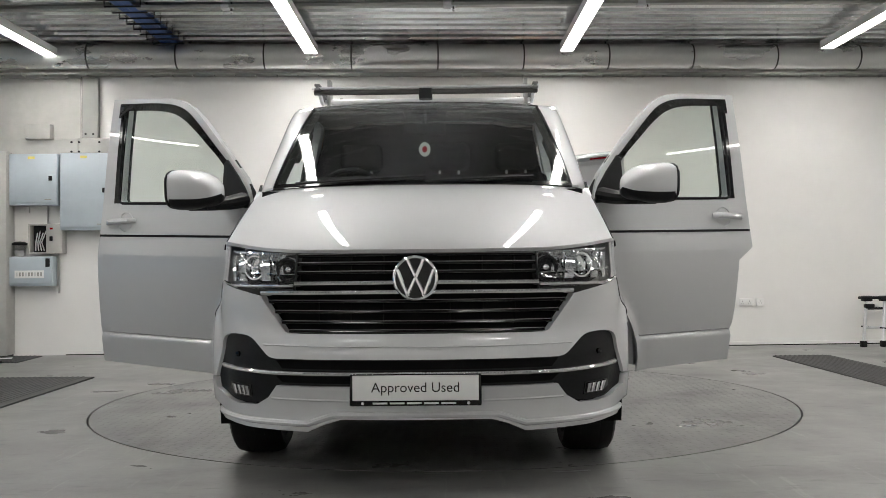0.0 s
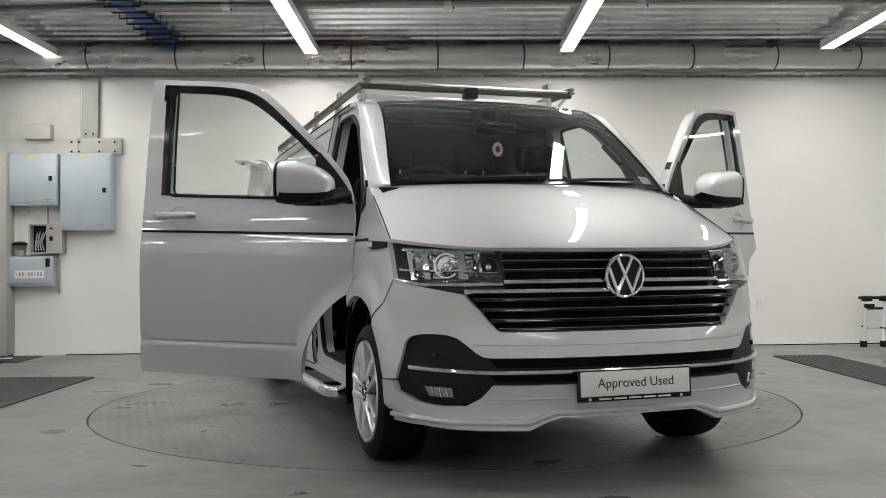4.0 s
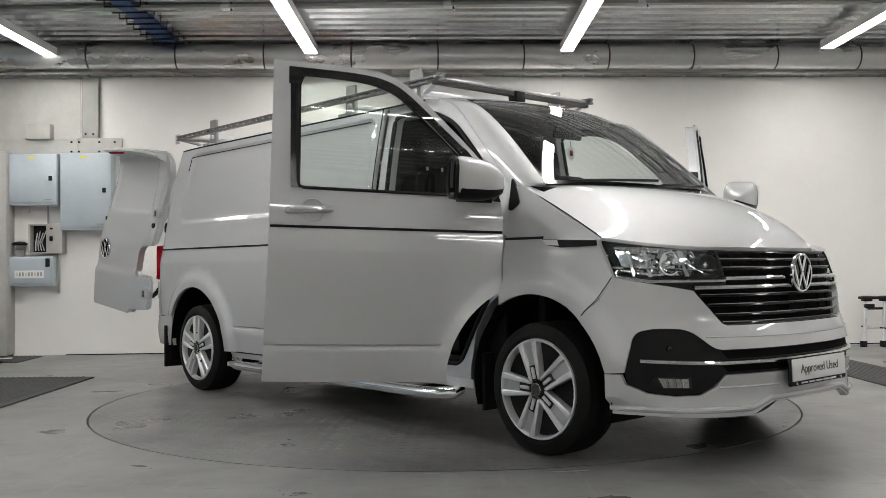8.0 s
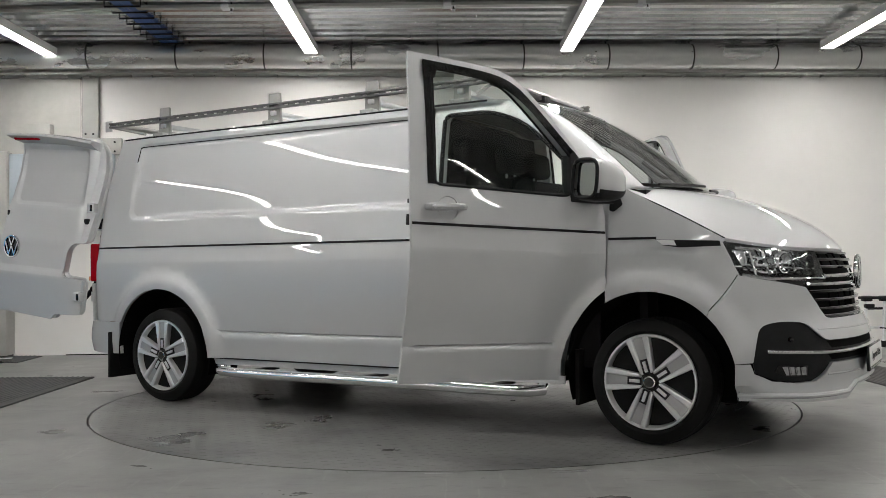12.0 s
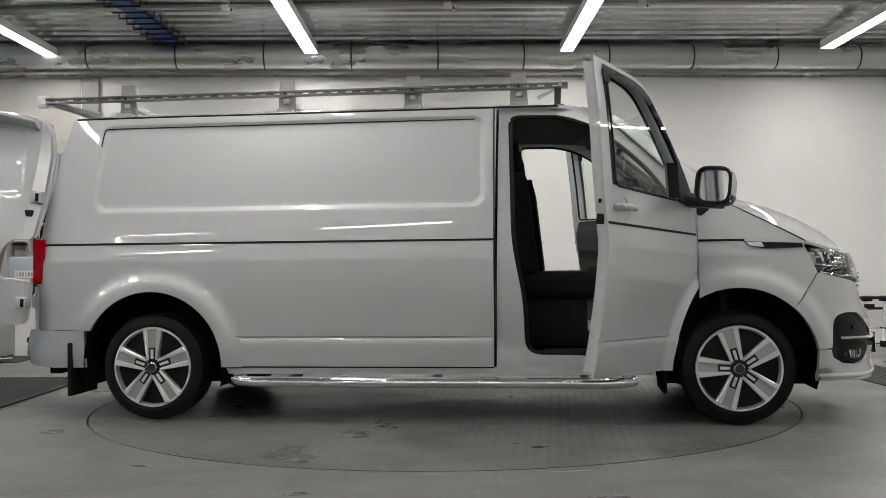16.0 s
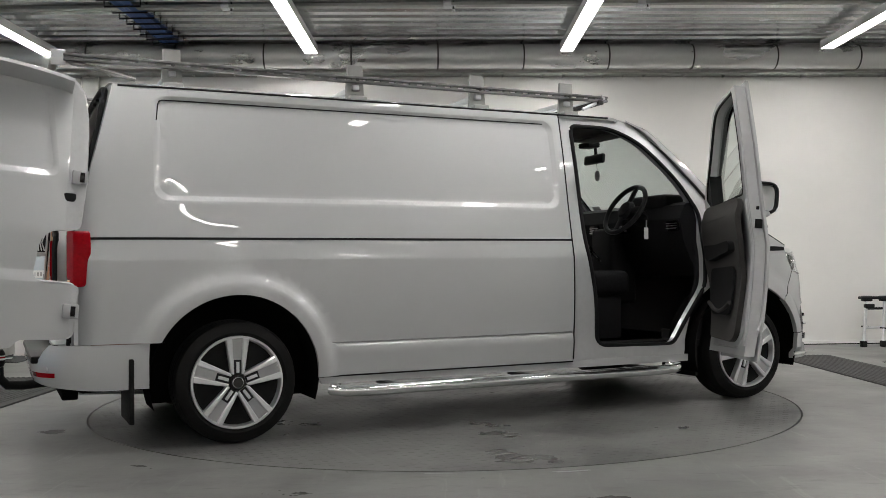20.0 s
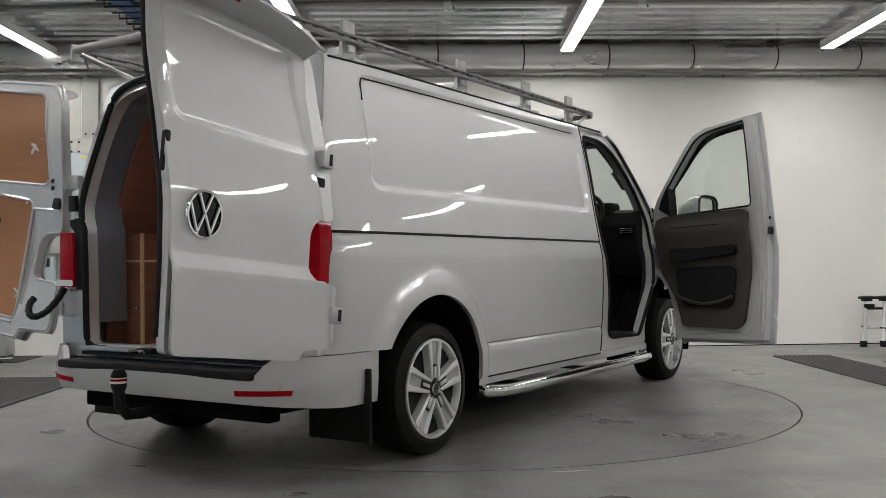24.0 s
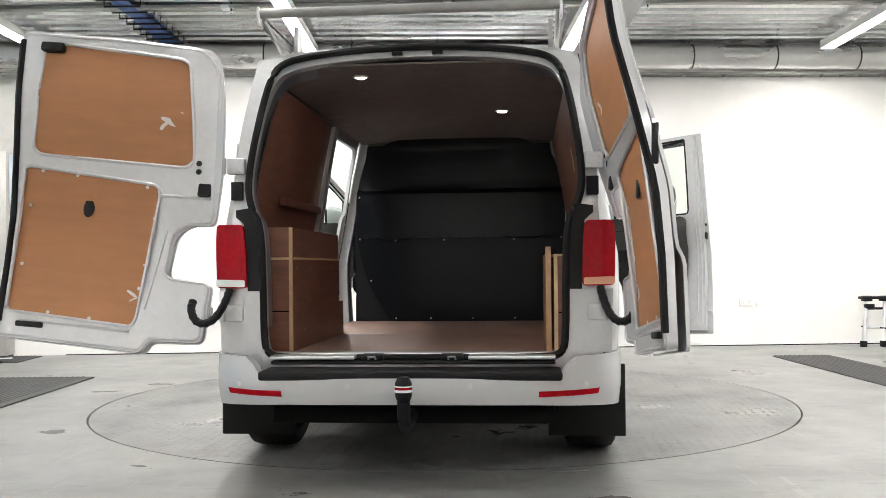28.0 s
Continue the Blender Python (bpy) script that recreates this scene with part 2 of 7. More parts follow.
def round_poly(poly, r, n=5):
    """A polygon with its corners rounded."""
    out = []
    k = len(poly)
    for i in range(k):
        a, p, c = Vector(poly[i - 1]), Vector(poly[i]), Vector(poly[(i + 1) % k])
        rr = r[i] if isinstance(r, (list, tuple)) else r
        q = min(rr, (a - p).length * 0.48, (c - p).length * 0.48)
        s, e = p + (a - p).normalized() * q, p + (c - p).normalized() * q
        for j in range(n + 1):
            t = j / n
            out.append(tuple(s * (1 - t) ** 2 + p * 2 * t * (1 - t) + e * t * t))
    return out


def soften(pts, n=2):
    """Rounds the corners of an open line, keeping its ends."""
    for _ in range(n):
        q = [pts[0]]
        for p, r in zip(pts, pts[1:]):
            q += [(0.75 * p[0] + 0.25 * r[0], 0.75 * p[1] + 0.25 * r[1]), (0.25 * p[0] + 0.75 * r[0], 0.25 * p[1] + 0.75 * r[1])]
        pts = q + [pts[-1]]
    return pts


def letters(body, size, extrude, parent, mat, m, name="lettering", label=""):
    cu = bpy.data.curves.new(name, "FONT")
    cu.body, cu.size, cu.extrude = body, size, extrude
    cu.align_x, cu.align_y = "CENTER", "CENTER"
    cu.materials.append(mat)
    ob = new(name, cu)
    ob.parent = parent
    ob.matrix_basis = m
    return tagged(ob, label) if label else ob


# ---------------------------------------------------------------- room materials
WALLPAINT = material("white wall paint", (0.83, 0.82, 0.80), 0.75, 0, 0, 1.3, 0.03, 0.15, 60)
CEILDARK = material("dark ceiling", (0.09, 0.09, 0.09), 0.8, 0, 0, 3, 0.2)
DECK = material("corrugated steel deck", (0.80, 0.81, 0.82), 0.24, 1.0, 0, 1.5, 0.07, stretch=(0.3, 2, 1), rough_vary=0.05)
FOIL = material("foil wrapped duct", (0.66, 0.66, 0.65), 0.30, 0.95, 0, 3, 0.08, 0.7, 38, rough_vary=0.08, stretch=(0.5, 1, 1))
TAPE = material("black band", (0.03, 0.03, 0.03), 0.6)


def worn_floor(name, color, stain, scale, seed):
    """Painted concrete: broad stains, a fine mottle, scratches and patchy gloss."""
    m = material(name, color, 0.36, 0, 0, 1.1, 0.10, 0.14, 34, rough_vary=0.14)
    nt = m.node_tree
    b = nt.nodes["Principled BSDF"]
    tc = nt.nodes.new("ShaderNodeTexCoord")
    col = b.inputs["Base Color"].links[0].from_socket
    for k, (sc, lo, hi, dark, st) in enumerate(((scale, 0.50, 0.68, stain, (1, 1.6, 1)), (5.0, 0.56, 0.66, 0.72, (1, 3, 1)), (45.0, 0.60, 0.74, 0.70, (1, 1, 1)), (2.6, 0.60, 0.64, 1.22, (6, 0.5, 1)))):
        mp = nt.nodes.new("ShaderNodeMapping")
        mp.inputs["Scale"].default_value = st
        mp.inputs["Location"].default_value = (seed + 3.1 * k, seed * 1.7, 0)
        mp.inputs["Rotation"].default_value = (0, 0, 0.5 * k)
        nt.links.new(tc.outputs["Object"], mp.inputs["Vector"])
        n = nt.nodes.new("ShaderNodeTexNoise")
        n.inputs["Scale"].default_value = sc
        n.inputs["Detail"].default_value = 9
        n.inputs["Roughness"].default_value = 0.68
        nt.links.new(mp.outputs["Vector"], n.inputs["Vector"])
        r = nt.nodes.new("ShaderNodeMapRange")
        r.inputs["From Min"].default_value, r.inputs["From Max"].default_value = lo, hi
        r.inputs["To Min"].default_value, r.inputs["To Max"].default_value = 1.0, dark
        nt.links.new(n.outputs["Fac"], r.inputs["Value"])
        h = nt.nodes.new("ShaderNodeHueSaturation")
        nt.links.new(r.outputs["Result"], h.inputs["Value"])
        nt.links.new(col, h.inputs["Color"])
        col = h.outputs["Color"]
    nt.links.new(col, b.inputs["Base Color"])
    return m


FLOORPAINT = worn_floor("painted concrete", (0.195, 0.195, 0.187), 0.70, 0.9, 2.0)
TABLEPLATE = worn_floor("painted checker plate", (0.165, 0.165, 0.158), 0.45, 1.1, 5.0)
MAT = material("rubber mat", (0.045, 0.045, 0.044), 0.8, 0, 0, 9, 0.25, 0.5, 120)
ENAMEL = material("pale blue enamel", (0.46, 0.52, 0.565), 0.4, 0, 0.2, 6, 0.04)
GREYSTEEL = material("grey painted steel", (0.33, 0.33, 0.31), 0.55, 0.1, 0, 4, 0.1)
CREAM = material("cream steel", (0.43, 0.425, 0.40), 0.5, 0, 0, 6, 0.08)
BLUECABLE = material("blue cable", (0.03, 0.09, 0.28), 0.5, 0, 0, 50, 0.2)
BATTENGLOW = material("light diffuser", (1.0, 0.975, 0.94), 0.4, emission=BATTEN)
BLUESTEEL = material("blue painted steel", (0.10, 0.34, 0.60), 0.4, 0, 0.2, 6, 0.06)
YELLOW = material("yellow label", (0.7, 0.6, 0.15), 0.6)

# ---------------------------------------------------------------- room
WALL_TURN = 2.8
WALLM = pose(0, 3.80, 0, 0, 0, WALL_TURN)
ROOM_L, ROOM_R, ROOM_B, CEIL = -8.0, 8.5, -11.0, 3.27
TABLE_R = 2.263


def at_wall(x, z, out=0.0):
    """A pose on the back wall, x along it, facing the room."""
    return WALLM @ pose(x, -out, z)


def room():
    ring = [((TABLE_R + 0.012) * math.cos(2 * math.pi * i / 128), (TABLE_R + 0.012) * math.sin(2 * math.pi * i / 128)) for i in range(128)]
    b = sheet([(ROOM_L, ROOM_B), (ROOM_R, ROOM_B), (ROOM_R, 4.4), (ROOM_L, 4.4)], lambda a, c, d: (a, c, -d), 1.2, 0.12, [ring])
    thing("floor", b, FLOORPAINT, "grey painted concrete floor with scuffs", "floor", kind="structure", smooth=False)
    thing("turntable_pit", box(-2.5, 2.5, -2.5, 2.5, -0.3, -0.2), UNDER, "dark pit below the turntable", "pit", kind="structure")
    b = bmesh.new()
    box(-9, 9.5, 0.0, 0.2, 0, 3.6, bm=b)
    thing("wall_back", b, WALLPAINT, "white painted back wall", "wall", kind="structure", m=WALLM)
    b = box(ROOM_L - 0.2, ROOM_L, ROOM_B, 3.4, 0, 3.6)
    thing("wall_left", b, WALLPAINT, "white painted side wall", "wall", kind="structure")
    b = box(ROOM_R, ROOM_R + 0.2, ROOM_B, 4.2, 0, 3.6)
    thing("wall_right", b, WALLPAINT, "white painted side wall", "wall", kind="structure")
    b = box(ROOM_L, ROOM_R, ROOM_B - 0.2, ROOM_B, 0, 3.6)
    thing("wall_front", b, WALLPAINT, "white painted wall behind the camera", "wall", kind="structure")
    # corrugated deck: ribs run along the back wall
    b = bmesh.new()
    prof, y = [], ROOM_B
    while y < 4.3:
        prof += [(y, CEIL), (y + 0.10, CEIL), (y + 0.125, CEIL + 0.055), (y + 0.175, CEIL + 0.055)]
        y += 0.215
    rows = [[b.verts.new((x, p, q)) for p, q in prof] for x in (ROOM_L - 0.1, ROOM_R + 0.1)]
    for i in range(len(prof) - 1):
        b.faces.new((rows[0][i], rows[1][i], rows[1][i + 1], rows[0][i + 1]))
    b.transform(pose(0, 0, 0, 0, 0, 1.8))
    ob = thing("ceiling", b, DECK, "corrugated galvanised steel deck ceiling", "ceiling", kind="structure", smooth=False)
    thing("ceiling_beam", box(-8, 8.5, 1.98, 2.06, 3.235, 3.262), GREYSTEEL, "thin grey steel beam under the deck", "beam")
    for x in (-1.93, 0.06, 1.80):
        e = empty("beam_clamp", "small grey steel clamp and rod on the ceiling beam", "clamp", "ceiling clamps", pose(x, 2.02, 3.235))
        part("jaw", box(-0.035, 0.035, -0.05, 0.05, -0.012, 0.030, 0.004), STEEL, e)
        part("rod", tube([(0.055, -0.02, -0.05), (0.055, -0.02, 0.05)], 0.008, 8), BLACK, e)
        part("nut", turned([(0.0001, -0.05), (0.016, -0.05), (0.016, -0.036), (0.0001, -0.036)], 6, "z"), STEEL, e, m=pose(0.055, -0.02, 0))
        part("bracket", box(0.035, 0.075, -0.035, 0.0, -0.008, 0.002), STEEL, e)
    thing("roof_slab", box(ROOM_L - 0.2, ROOM_R + 0.2, ROOM_B - 0.2, 5.0, 3.6, 3.7), CEILDARK, "dark slab above the steel deck", "ceiling", kind="structure")
    b = box(-4.0, 9.0, -0.012, 0.0, 0.0, 0.045)
    thing("trim", box(-4.0, 9.0, -0.016, -0.0125, 0.0, 0.010), UNDER, "thin dark joint between floor and wall", "trim", kind="structure", m=WALLM)
    thing("baseboard", b, WALLPAINT, "low painted strip along the wall foot", "baseboard", kind="structure", m=WALLM)


def turntable():
    t = empty("turntable", "round steel checker-plate vehicle turntable set flush in floor", "turntable")
    b = turned([(0.0001, -0.05), (TABLE_R, -0.05), (TABLE_R, 0.0), (0.0001, 0.0)], 128, "z")
    part("deck", b, TABLEPLATE, t, smooth=False)
    # raised tread bars, in a crossed pattern
    co, fa = [], []
    s = 0.055
    n = int(TABLE_R / s)
    for i in range(-n, n + 1):
        for j in range(-n, n + 1):
            x, y = i * s, j * s
            if x * x + y * y > (TABLE_R - 0.04) ** 2:
                continue
            a = radians(45 if (i + j) % 2 else -45)
            dx, dy = 0.019 * math.cos(a), 0.019 * math.sin(a)
            nx, ny = -0.0042 * math.sin(a), 0.0042 * math.cos(a)
            k = len(co)
            co += [(x - dx, y - dy, 0.0003), (x + nx, y + ny, 0.0003), (x + dx, y + dy, 0.0003), (x - nx, y - ny, 0.0003),
                   (x - dx * 0.6, y - dy * 0.6, 0.0011), (x + dx * 0.6, y + dy * 0.6, 0.0011)]
            fa += [(k, k + 3, k + 4), (k, k + 4, k + 1), (k + 1, k + 4, k + 5), (k + 1, k + 5, k + 2), (k + 2, k + 5, k + 3), (k + 3, k + 5, k + 4)]
    me = bpy.data.meshes.new("tread")
    me.from_pydata(co, [], fa)
    me.materials.append(TABLEPLATE)
    tagged(part("tread", me, TABLEPLATE, t, "raised tread pattern"), kind="stuff")
    return t


def batten(x, y0, y1, z, w=0.062):
    e = empty("strip_light", "long white fluorescent batten light hung below the steel deck, lit", "ceiling light", "ceiling strip lights", pose(x, (y0 + y1) / 2, z))
    h = (y1 - y0) / 2
    b = box(-w - 0.006, w + 0.006, -h, h, 0.016, 0.075, 0.004)
    for q in (-1, 1):
        box(min(q * w, q * (w + 0.006)), max(q * w, q * (w + 0.006)), -h, h, -0.006, 0.016, bm=b)
        box(-w, w, min(q * (h - 0.006), q * h), max(q * (h - 0.006), q * h), -0.006, 0.016, bm=b)
    part("housing", b, WHITE, e)
    b = box(-w + 0.001, w - 0.001, -h + 0.007, h - 0.007, 0.004, 0.0155)
    part("diffuser", b, BATTENGLOW, e, "glowing white diffuser")
    for s in (-0.7, 0.7):
        part("hanger", tube([(0, s * h, 0.075), (0, s * h, CEIL - z + 0.03)], 0.004, 6), STEEL, e)
    return e


def battens():
    CROSS = batten(-1.7, -11.0 + 0.02, -11.0 + 1.52, 3.10, 0.026)
    CROSS.matrix_basis = pose(-1.7, -10.4, 3.10, 0, 0, 90)
    # unseen batten past the left column, added to lift the left wall
    batten(-6.65, -2.75, -0.45, 3.10)
    for x in (-4.0, -1.33, 1.29, 3.96, 6.6):
        for y0 in (0.95, -2.75):
            batten(x, y0, y0 + 2.3, 3.10)
    for x in (-7.4, -4.55, -1.7, 1.2, 4.1, 6.95):
        copy_thing(CROSS, pose(x, -5.2, 3.10, 0, 0, 90))
        copy_thing(CROSS, pose(x + 1.4, -7.0, 3.10, 0, 0, 90))
        copy_thing(CROSS, pose(x + 1.4, -10.1, 3.10, 0, 0, 90))
    # unseen wider row behind the camera, added to brighten faces turned towards it
    REAR_FILL = batten(-1.7, -11.0 + 0.02, -11.0 + 1.52, 3.10, 0.046)
    REAR_FILL.matrix_basis = pose(-1.7, -8.6, 3.10, 0, 0, 90)
    for x in (-7.4, -4.55, 1.2, 4.1, 6.95):
        copy_thing(REAR_FILL, pose(x, -8.6, 3.10, 0, 0, 90))


def duct():
    e = empty("ventilation_duct", "foil-wrapped round ventilation duct with black bands along wall", "duct", m=WALLM @ pose(0, -0.26, 3.118))
    part("pipe", turned([(0.0001, -9), (0.131, -9), (0.131, 9), (0.0001, 9)], 36, "x"), FOIL, e)
    for i in range(-9, 10):
        x = -0.05 + i * 0.905
        part("band", turned([(0.131, x - 0.008), (0.1345, x - 0.008), (0.1345, x + 0.008), (0.131, x + 0.008)], 36, "x"), TAPE, e)
    part("ledge", box(-9, 9, 0.10, 0.25, 0.14, 0.17), GREYSTEEL, e)
    # cable basket under the duct
    c = empty("cable_tray", "thin galvanised cable tray below the duct", "cable tray", m=WALLM @ pose(0, -0.10, 2.945))
    part("side_rail", box(-9, 9, -0.07, -0.06, 0.0, 0.03), GREYSTEEL, c)
    part("side_rail", box(-9, 9, 0.06, 0.07, 0.0, 0.03), GREYSTEEL, c)
    b = bmesh.new()
    for i in range(-40, 41):
        box(i * 0.22 - 0.004, i * 0.22 + 0.004, -0.073, 0.07, -0.003, 0.031, bm=b)
    tagged(part("rungs", b, GREYSTEEL, c), kind="stuff")


def blue_basket():
    e = empty("cable_basket", "hung wire cable basket full of blue data cables", "cable basket", m=pose(-2.80, 2.25, 3.22))
    for i in range(-4, 5):
        part("cable", tube([(i * 0.018 + 0.006 * math.sin(3.1 * i + 5 * y), y, 0.012 + 0.006 * (i % 3)) for y in np.linspace(-1.3, 1.3, 14)], 0.012, 6), BLUECABLE, e, "blue data cable")
    for i in range(-6, 7):
        y = i * 0.2
        part("hoop", tube([(-0.16, y, 0.06), (-0.16, y, -0.006), (0.16, y, -0.006), (0.16, y, 0.06)], 0.009, 6), BLACK, e)
    for x in (-0.16, 0.16):
        part("side_wire", tube([(x, -1.3, 0.06), (x, 1.3, 0.06)], 0.006, 6), BLACK, e)


def lid_box(name, label, x0, x1, z0, z1, depth, mat, out=0.0, category="cabinet"):
    """A wall-hung steel enclosure with a door, a lock and a lip."""
    w, h = x1 - x0, z1 - z0
    e = empty(name, label, category, m=at_wall((x0 + x1) / 2, z0, out))
    part("body", box(-w / 2, w / 2, -depth, 0, 0, h, 0.006), mat, e)
    part("door", box(-w / 2 + 0.008, w / 2 - 0.008, -depth - 0.014, -depth - 0.001, 0.03, h - 0.008, 0.004), mat, e)
    return e, w, h


def wall_gear():
    e, w, h = lid_box("electrical_cabinet", "pale blue steel electrical cabinet hung on wall", -4.53, -4.033, 1.579, 2.118, 0.16, ENAMEL)
    part("lock", box(w / 2 - 0.085, w / 2 - 0.05, -0.19, -0.17, 0.255, 0.305, 0.004), BLACK, e)
    part("warning_label", box(-0.05, 0.02, -0.178, -0.1755, h - 0.055, h - 0.03), YELLOW, e, "small yellow warning label")
    part("rating_label", box(0.12, 0.19, -0.178, -0.1755, 0.055, 0.065), GREYSTEEL, e)
    e, w, h = lid_box("electrical_cabinet", "tall pale blue steel electrical cabinet hung on wall", -4.009, -3.482, 1.317, 2.125, 0.16, ENAMEL)
    part("lock", box(w / 2 - 0.085, w / 2 - 0.05, -0.19, -0.17, 0.39, 0.44, 0.004), BLACK, e)
    part("warning_label", box(-0.05, 0.02, -0.178, -0.1755, h - 0.055, h - 0.03), YELLOW, e, "small yellow warning label")
    part("rating_label", box(0.12, 0.19, -0.178, -0.1755, 0.055, 0.065), GREYSTEEL, e)
    e, w, h = lid_box("distribution_box", "pale blue distribution box with a white label strip", -4.54, -4.093, 0.735, 1.046, 0.14, ENAMEL)
    part("label_strip", box(-0.16, 0.14, -0.158, -0.1555, 0.085, 0.165), WHITE, e, "white breaker label strip")
    for i in range(9):
        part("breaker_bar", box(-0.145 + i * 0.031, -0.128 + i * 0.031, -0.1605, -0.1585, 0.105, 0.145), GREYSTEEL if i % 3 else PALE, e)
    part("lock", box(0.155, 0.2, -0.16, -0.155, 0.2, 0.29, 0.003), BLACK, e)
    e, w, h = lid_box("distribution_box", "pale blue distribution box beside a grey steel cabinet", -4.72, -4.556, 0.73, 1.04, 0.14, ENAMEL)
    part("label_strip", box(-0.06, 0.05, -0.158, -0.1555, 0.075, 0.17), WHITE, e, "white breaker label strip")
    # open isolator
    e = empty("isolator_box", "cream steel switch box with an open dark front", "switch box", m=at_wall(-4.17, 1.076))
    b = bmesh.new()
    box(-0.172, 0.172, -0.02, 0, 0, 0.31, bm=b)
    box(-0.172, -0.155, -0.14, 0, 0, 0.31, bm=b)
    box(0.01, 0.172, -0.14, 0, 0, 0.31, 0.004, bm=b)
    box(-0.172, 0.02, -0.14, 0, 0, 0.015, bm=b)
    box(-0.172, 0.02, -0.14, 0, 0.295, 0.31, bm=b)
    part("body", b, CREAM, e)
    part("inside", box(-0.155, 0.012, -0.03, -0.021, 0.016, 0.294), BLACK, e)
    for i in range(4):
        part("wire", tube([(-0.13 + i * 0.03, -0.05, 0.03), (-0.12 + i * 0.02, -0.07, 0.12), (-0.11 + i * 0.03, -0.05, 0.22 + 0.02 * (i % 2))], 0.006, 6), PALE, e)
    part("lever", box(0.05, 0.08, -0.16, -0.14, 0.13, 0.18, 0.004), BLACK, e)
    part("badge", box(0.05, 0.08, -0.145, -0.1405, 0.25, 0.27), REDLENS, e)
    thing("conduit", tube([(-0.0, -0.02, 0), (0, -0.02, 0.2)], 0.011, 8), CREAM, "thin conduit between boxes", "conduit", m=at_wall(-4.183, 1.386))
    thing("conduit", tube([(-0.0, -0.02, 0), (0, -0.02, 0.42)], 0.013, 8), CREAM, "thin conduit running down the wall", "conduit", m=at_wall(-4.07, 0.655))
    b = box(-0.055, 0.055, -0.03, 0, 0, 0.07, 0.006)
    e = thing("light_switch", b, WHITE, "small white double switch on wall", "switch", m=at_wall(-4.43, 1.507))
    for s in (-0.025, 0.025):
        part("rocker", box(s - 0.011, s + 0.011, -0.036, -0.03, 0.02, 0.05, 0.003), WHITE, e)
    # jar on the distribution box
    e = empty("storage_jar", "clear lidded jar of small fittings on a box", "jar", m=at_wall(-4.455, 1.046, 0.075))
    part("glass", turned([(0.055, 0.0), (0.062, 0.02), (0.062, 0.10), (0.05, 0.125)], 20, "z"), LENS, e)
    part("contents", turned([(0.0001, 0.003), (0.05, 0.003), (0.052, 0.06), (0.0001, 0.07)], 14, "z"), CREAM, e)
    part("lid", turned([(0.0001, 0.125), (0.075, 0.12), (0.078, 0.14), (0.05, 0.155), (0.0001, 0.16)], 20, "z"), BLACK, e)
    # steel rail, post and lintel
    e = empty("steel_rail", "grey steel channel bolted along the wall", "rail", m=at_wall(-4.05, 2.12))
    part("channel", box(-0.9, 0.19, -0.06, 0, 0, 0.16, 0.005), CREAM, e)
    part("joint_plate", box(0.19, 0.646, -0.066, 0, 0.0, 0.175, 0.005), CREAM, e)
    for x in (0.13, 0.21, 0.42, 0.58):
        for z in (0.03, 0.13):
            part("bolt", turned([(0.0001, -0.078), (0.011, -0.078), (0.011, -0.066 if x > 0.18 else -0.06), (0.0001, -0.06)], 8), BLACK, e, m=pose(x, 0, z))
    e = empty("steel_post", "grey steel channel post above the rail", "post", m=at_wall(-3.734, 2.30))
    part("web", box(-0.09, 0.06, -0.03, 0, 0, 0.64), GREYSTEEL, e)
    part("flange", box(0.06, 0.09, -0.06, 0, 0, 0.64), GREYSTEEL, e)
    for x in (-0.05, 0.03):
        part("bolt", turned([(0.0001, -0.042), (0.011, -0.042), (0.011, -0.03), (0.0001, -0.03)], 8), BLACK, e, m=pose(x, 0, 0.04))
    thing("lintel", box(-1.3, 0.275, -0.05, 0, 0, 0.055), GREYSTEEL, "dark steel lintel over a wall recess", "lintel", m=at_wall(-4.1, 2.935))
    thing("wall_panel", box(-1.3, 0.26, -0.012, 0, 0, 0.65), CREAM, "pale grey panel filling a wall recess", "panel", m=at_wall(-4.1, 2.285))
    thing("junction_box", box(-0.13, 0.13, -0.12, 0, 0, 0.157, 0.005), CREAM, "cream steel junction box on the rail", "box", m=at_wall(-4.255, 2.281))
    e = empty("steel_cabinet", "tall grey steel cabinet standing against the wall", "cabinet", m=at_wall(-5.13, 0.0, 0.0))
    part("body", box(-0.6, 0.595, -0.22, 0, 0.02, 2.14, 0.008), CREAM, e)
    part("plinth", box(-0.59, 0.58, -0.20, 0, 0.0, 0.02), BLACK, e)
    for z in (0.32, 0.5):
        part("rivet", turned([(0.0001, -0.226), (0.008, -0.224), (0.008, -0.22), (0.0001, -0.22)], 8), BLACK, e, m=pose(0.5, 0, z))
    # sockets on the right
    for x0, x1, lab in ((-2.975, -2.83, "white double wall socket low on wall"), (3.244, 3.385, "white double wall socket low on wall"), (3.43, 3.516, "white single wall socket low on wall")):
        w = (x1 - x0) / 2
        e = empty("wall_socket", lab, "socket", "wall sockets", at_wall((x0 + x1) / 2, 0.431))
        part("plate", box(-w, w, -0.022, 0, 0, 0.085, 0.005), WHITE, e)
        for s in ((-0.04, 0.04) if w > 0.05 else (0,)):
            for dx in (-0.012, 0.012, 0):
                part("pin_hole", box(s + dx - 0.003, s + dx + 0.003, -0.0235, -0.022, 0.03 if dx else 0.05, 0.037 if dx else 0.06), INK, e)


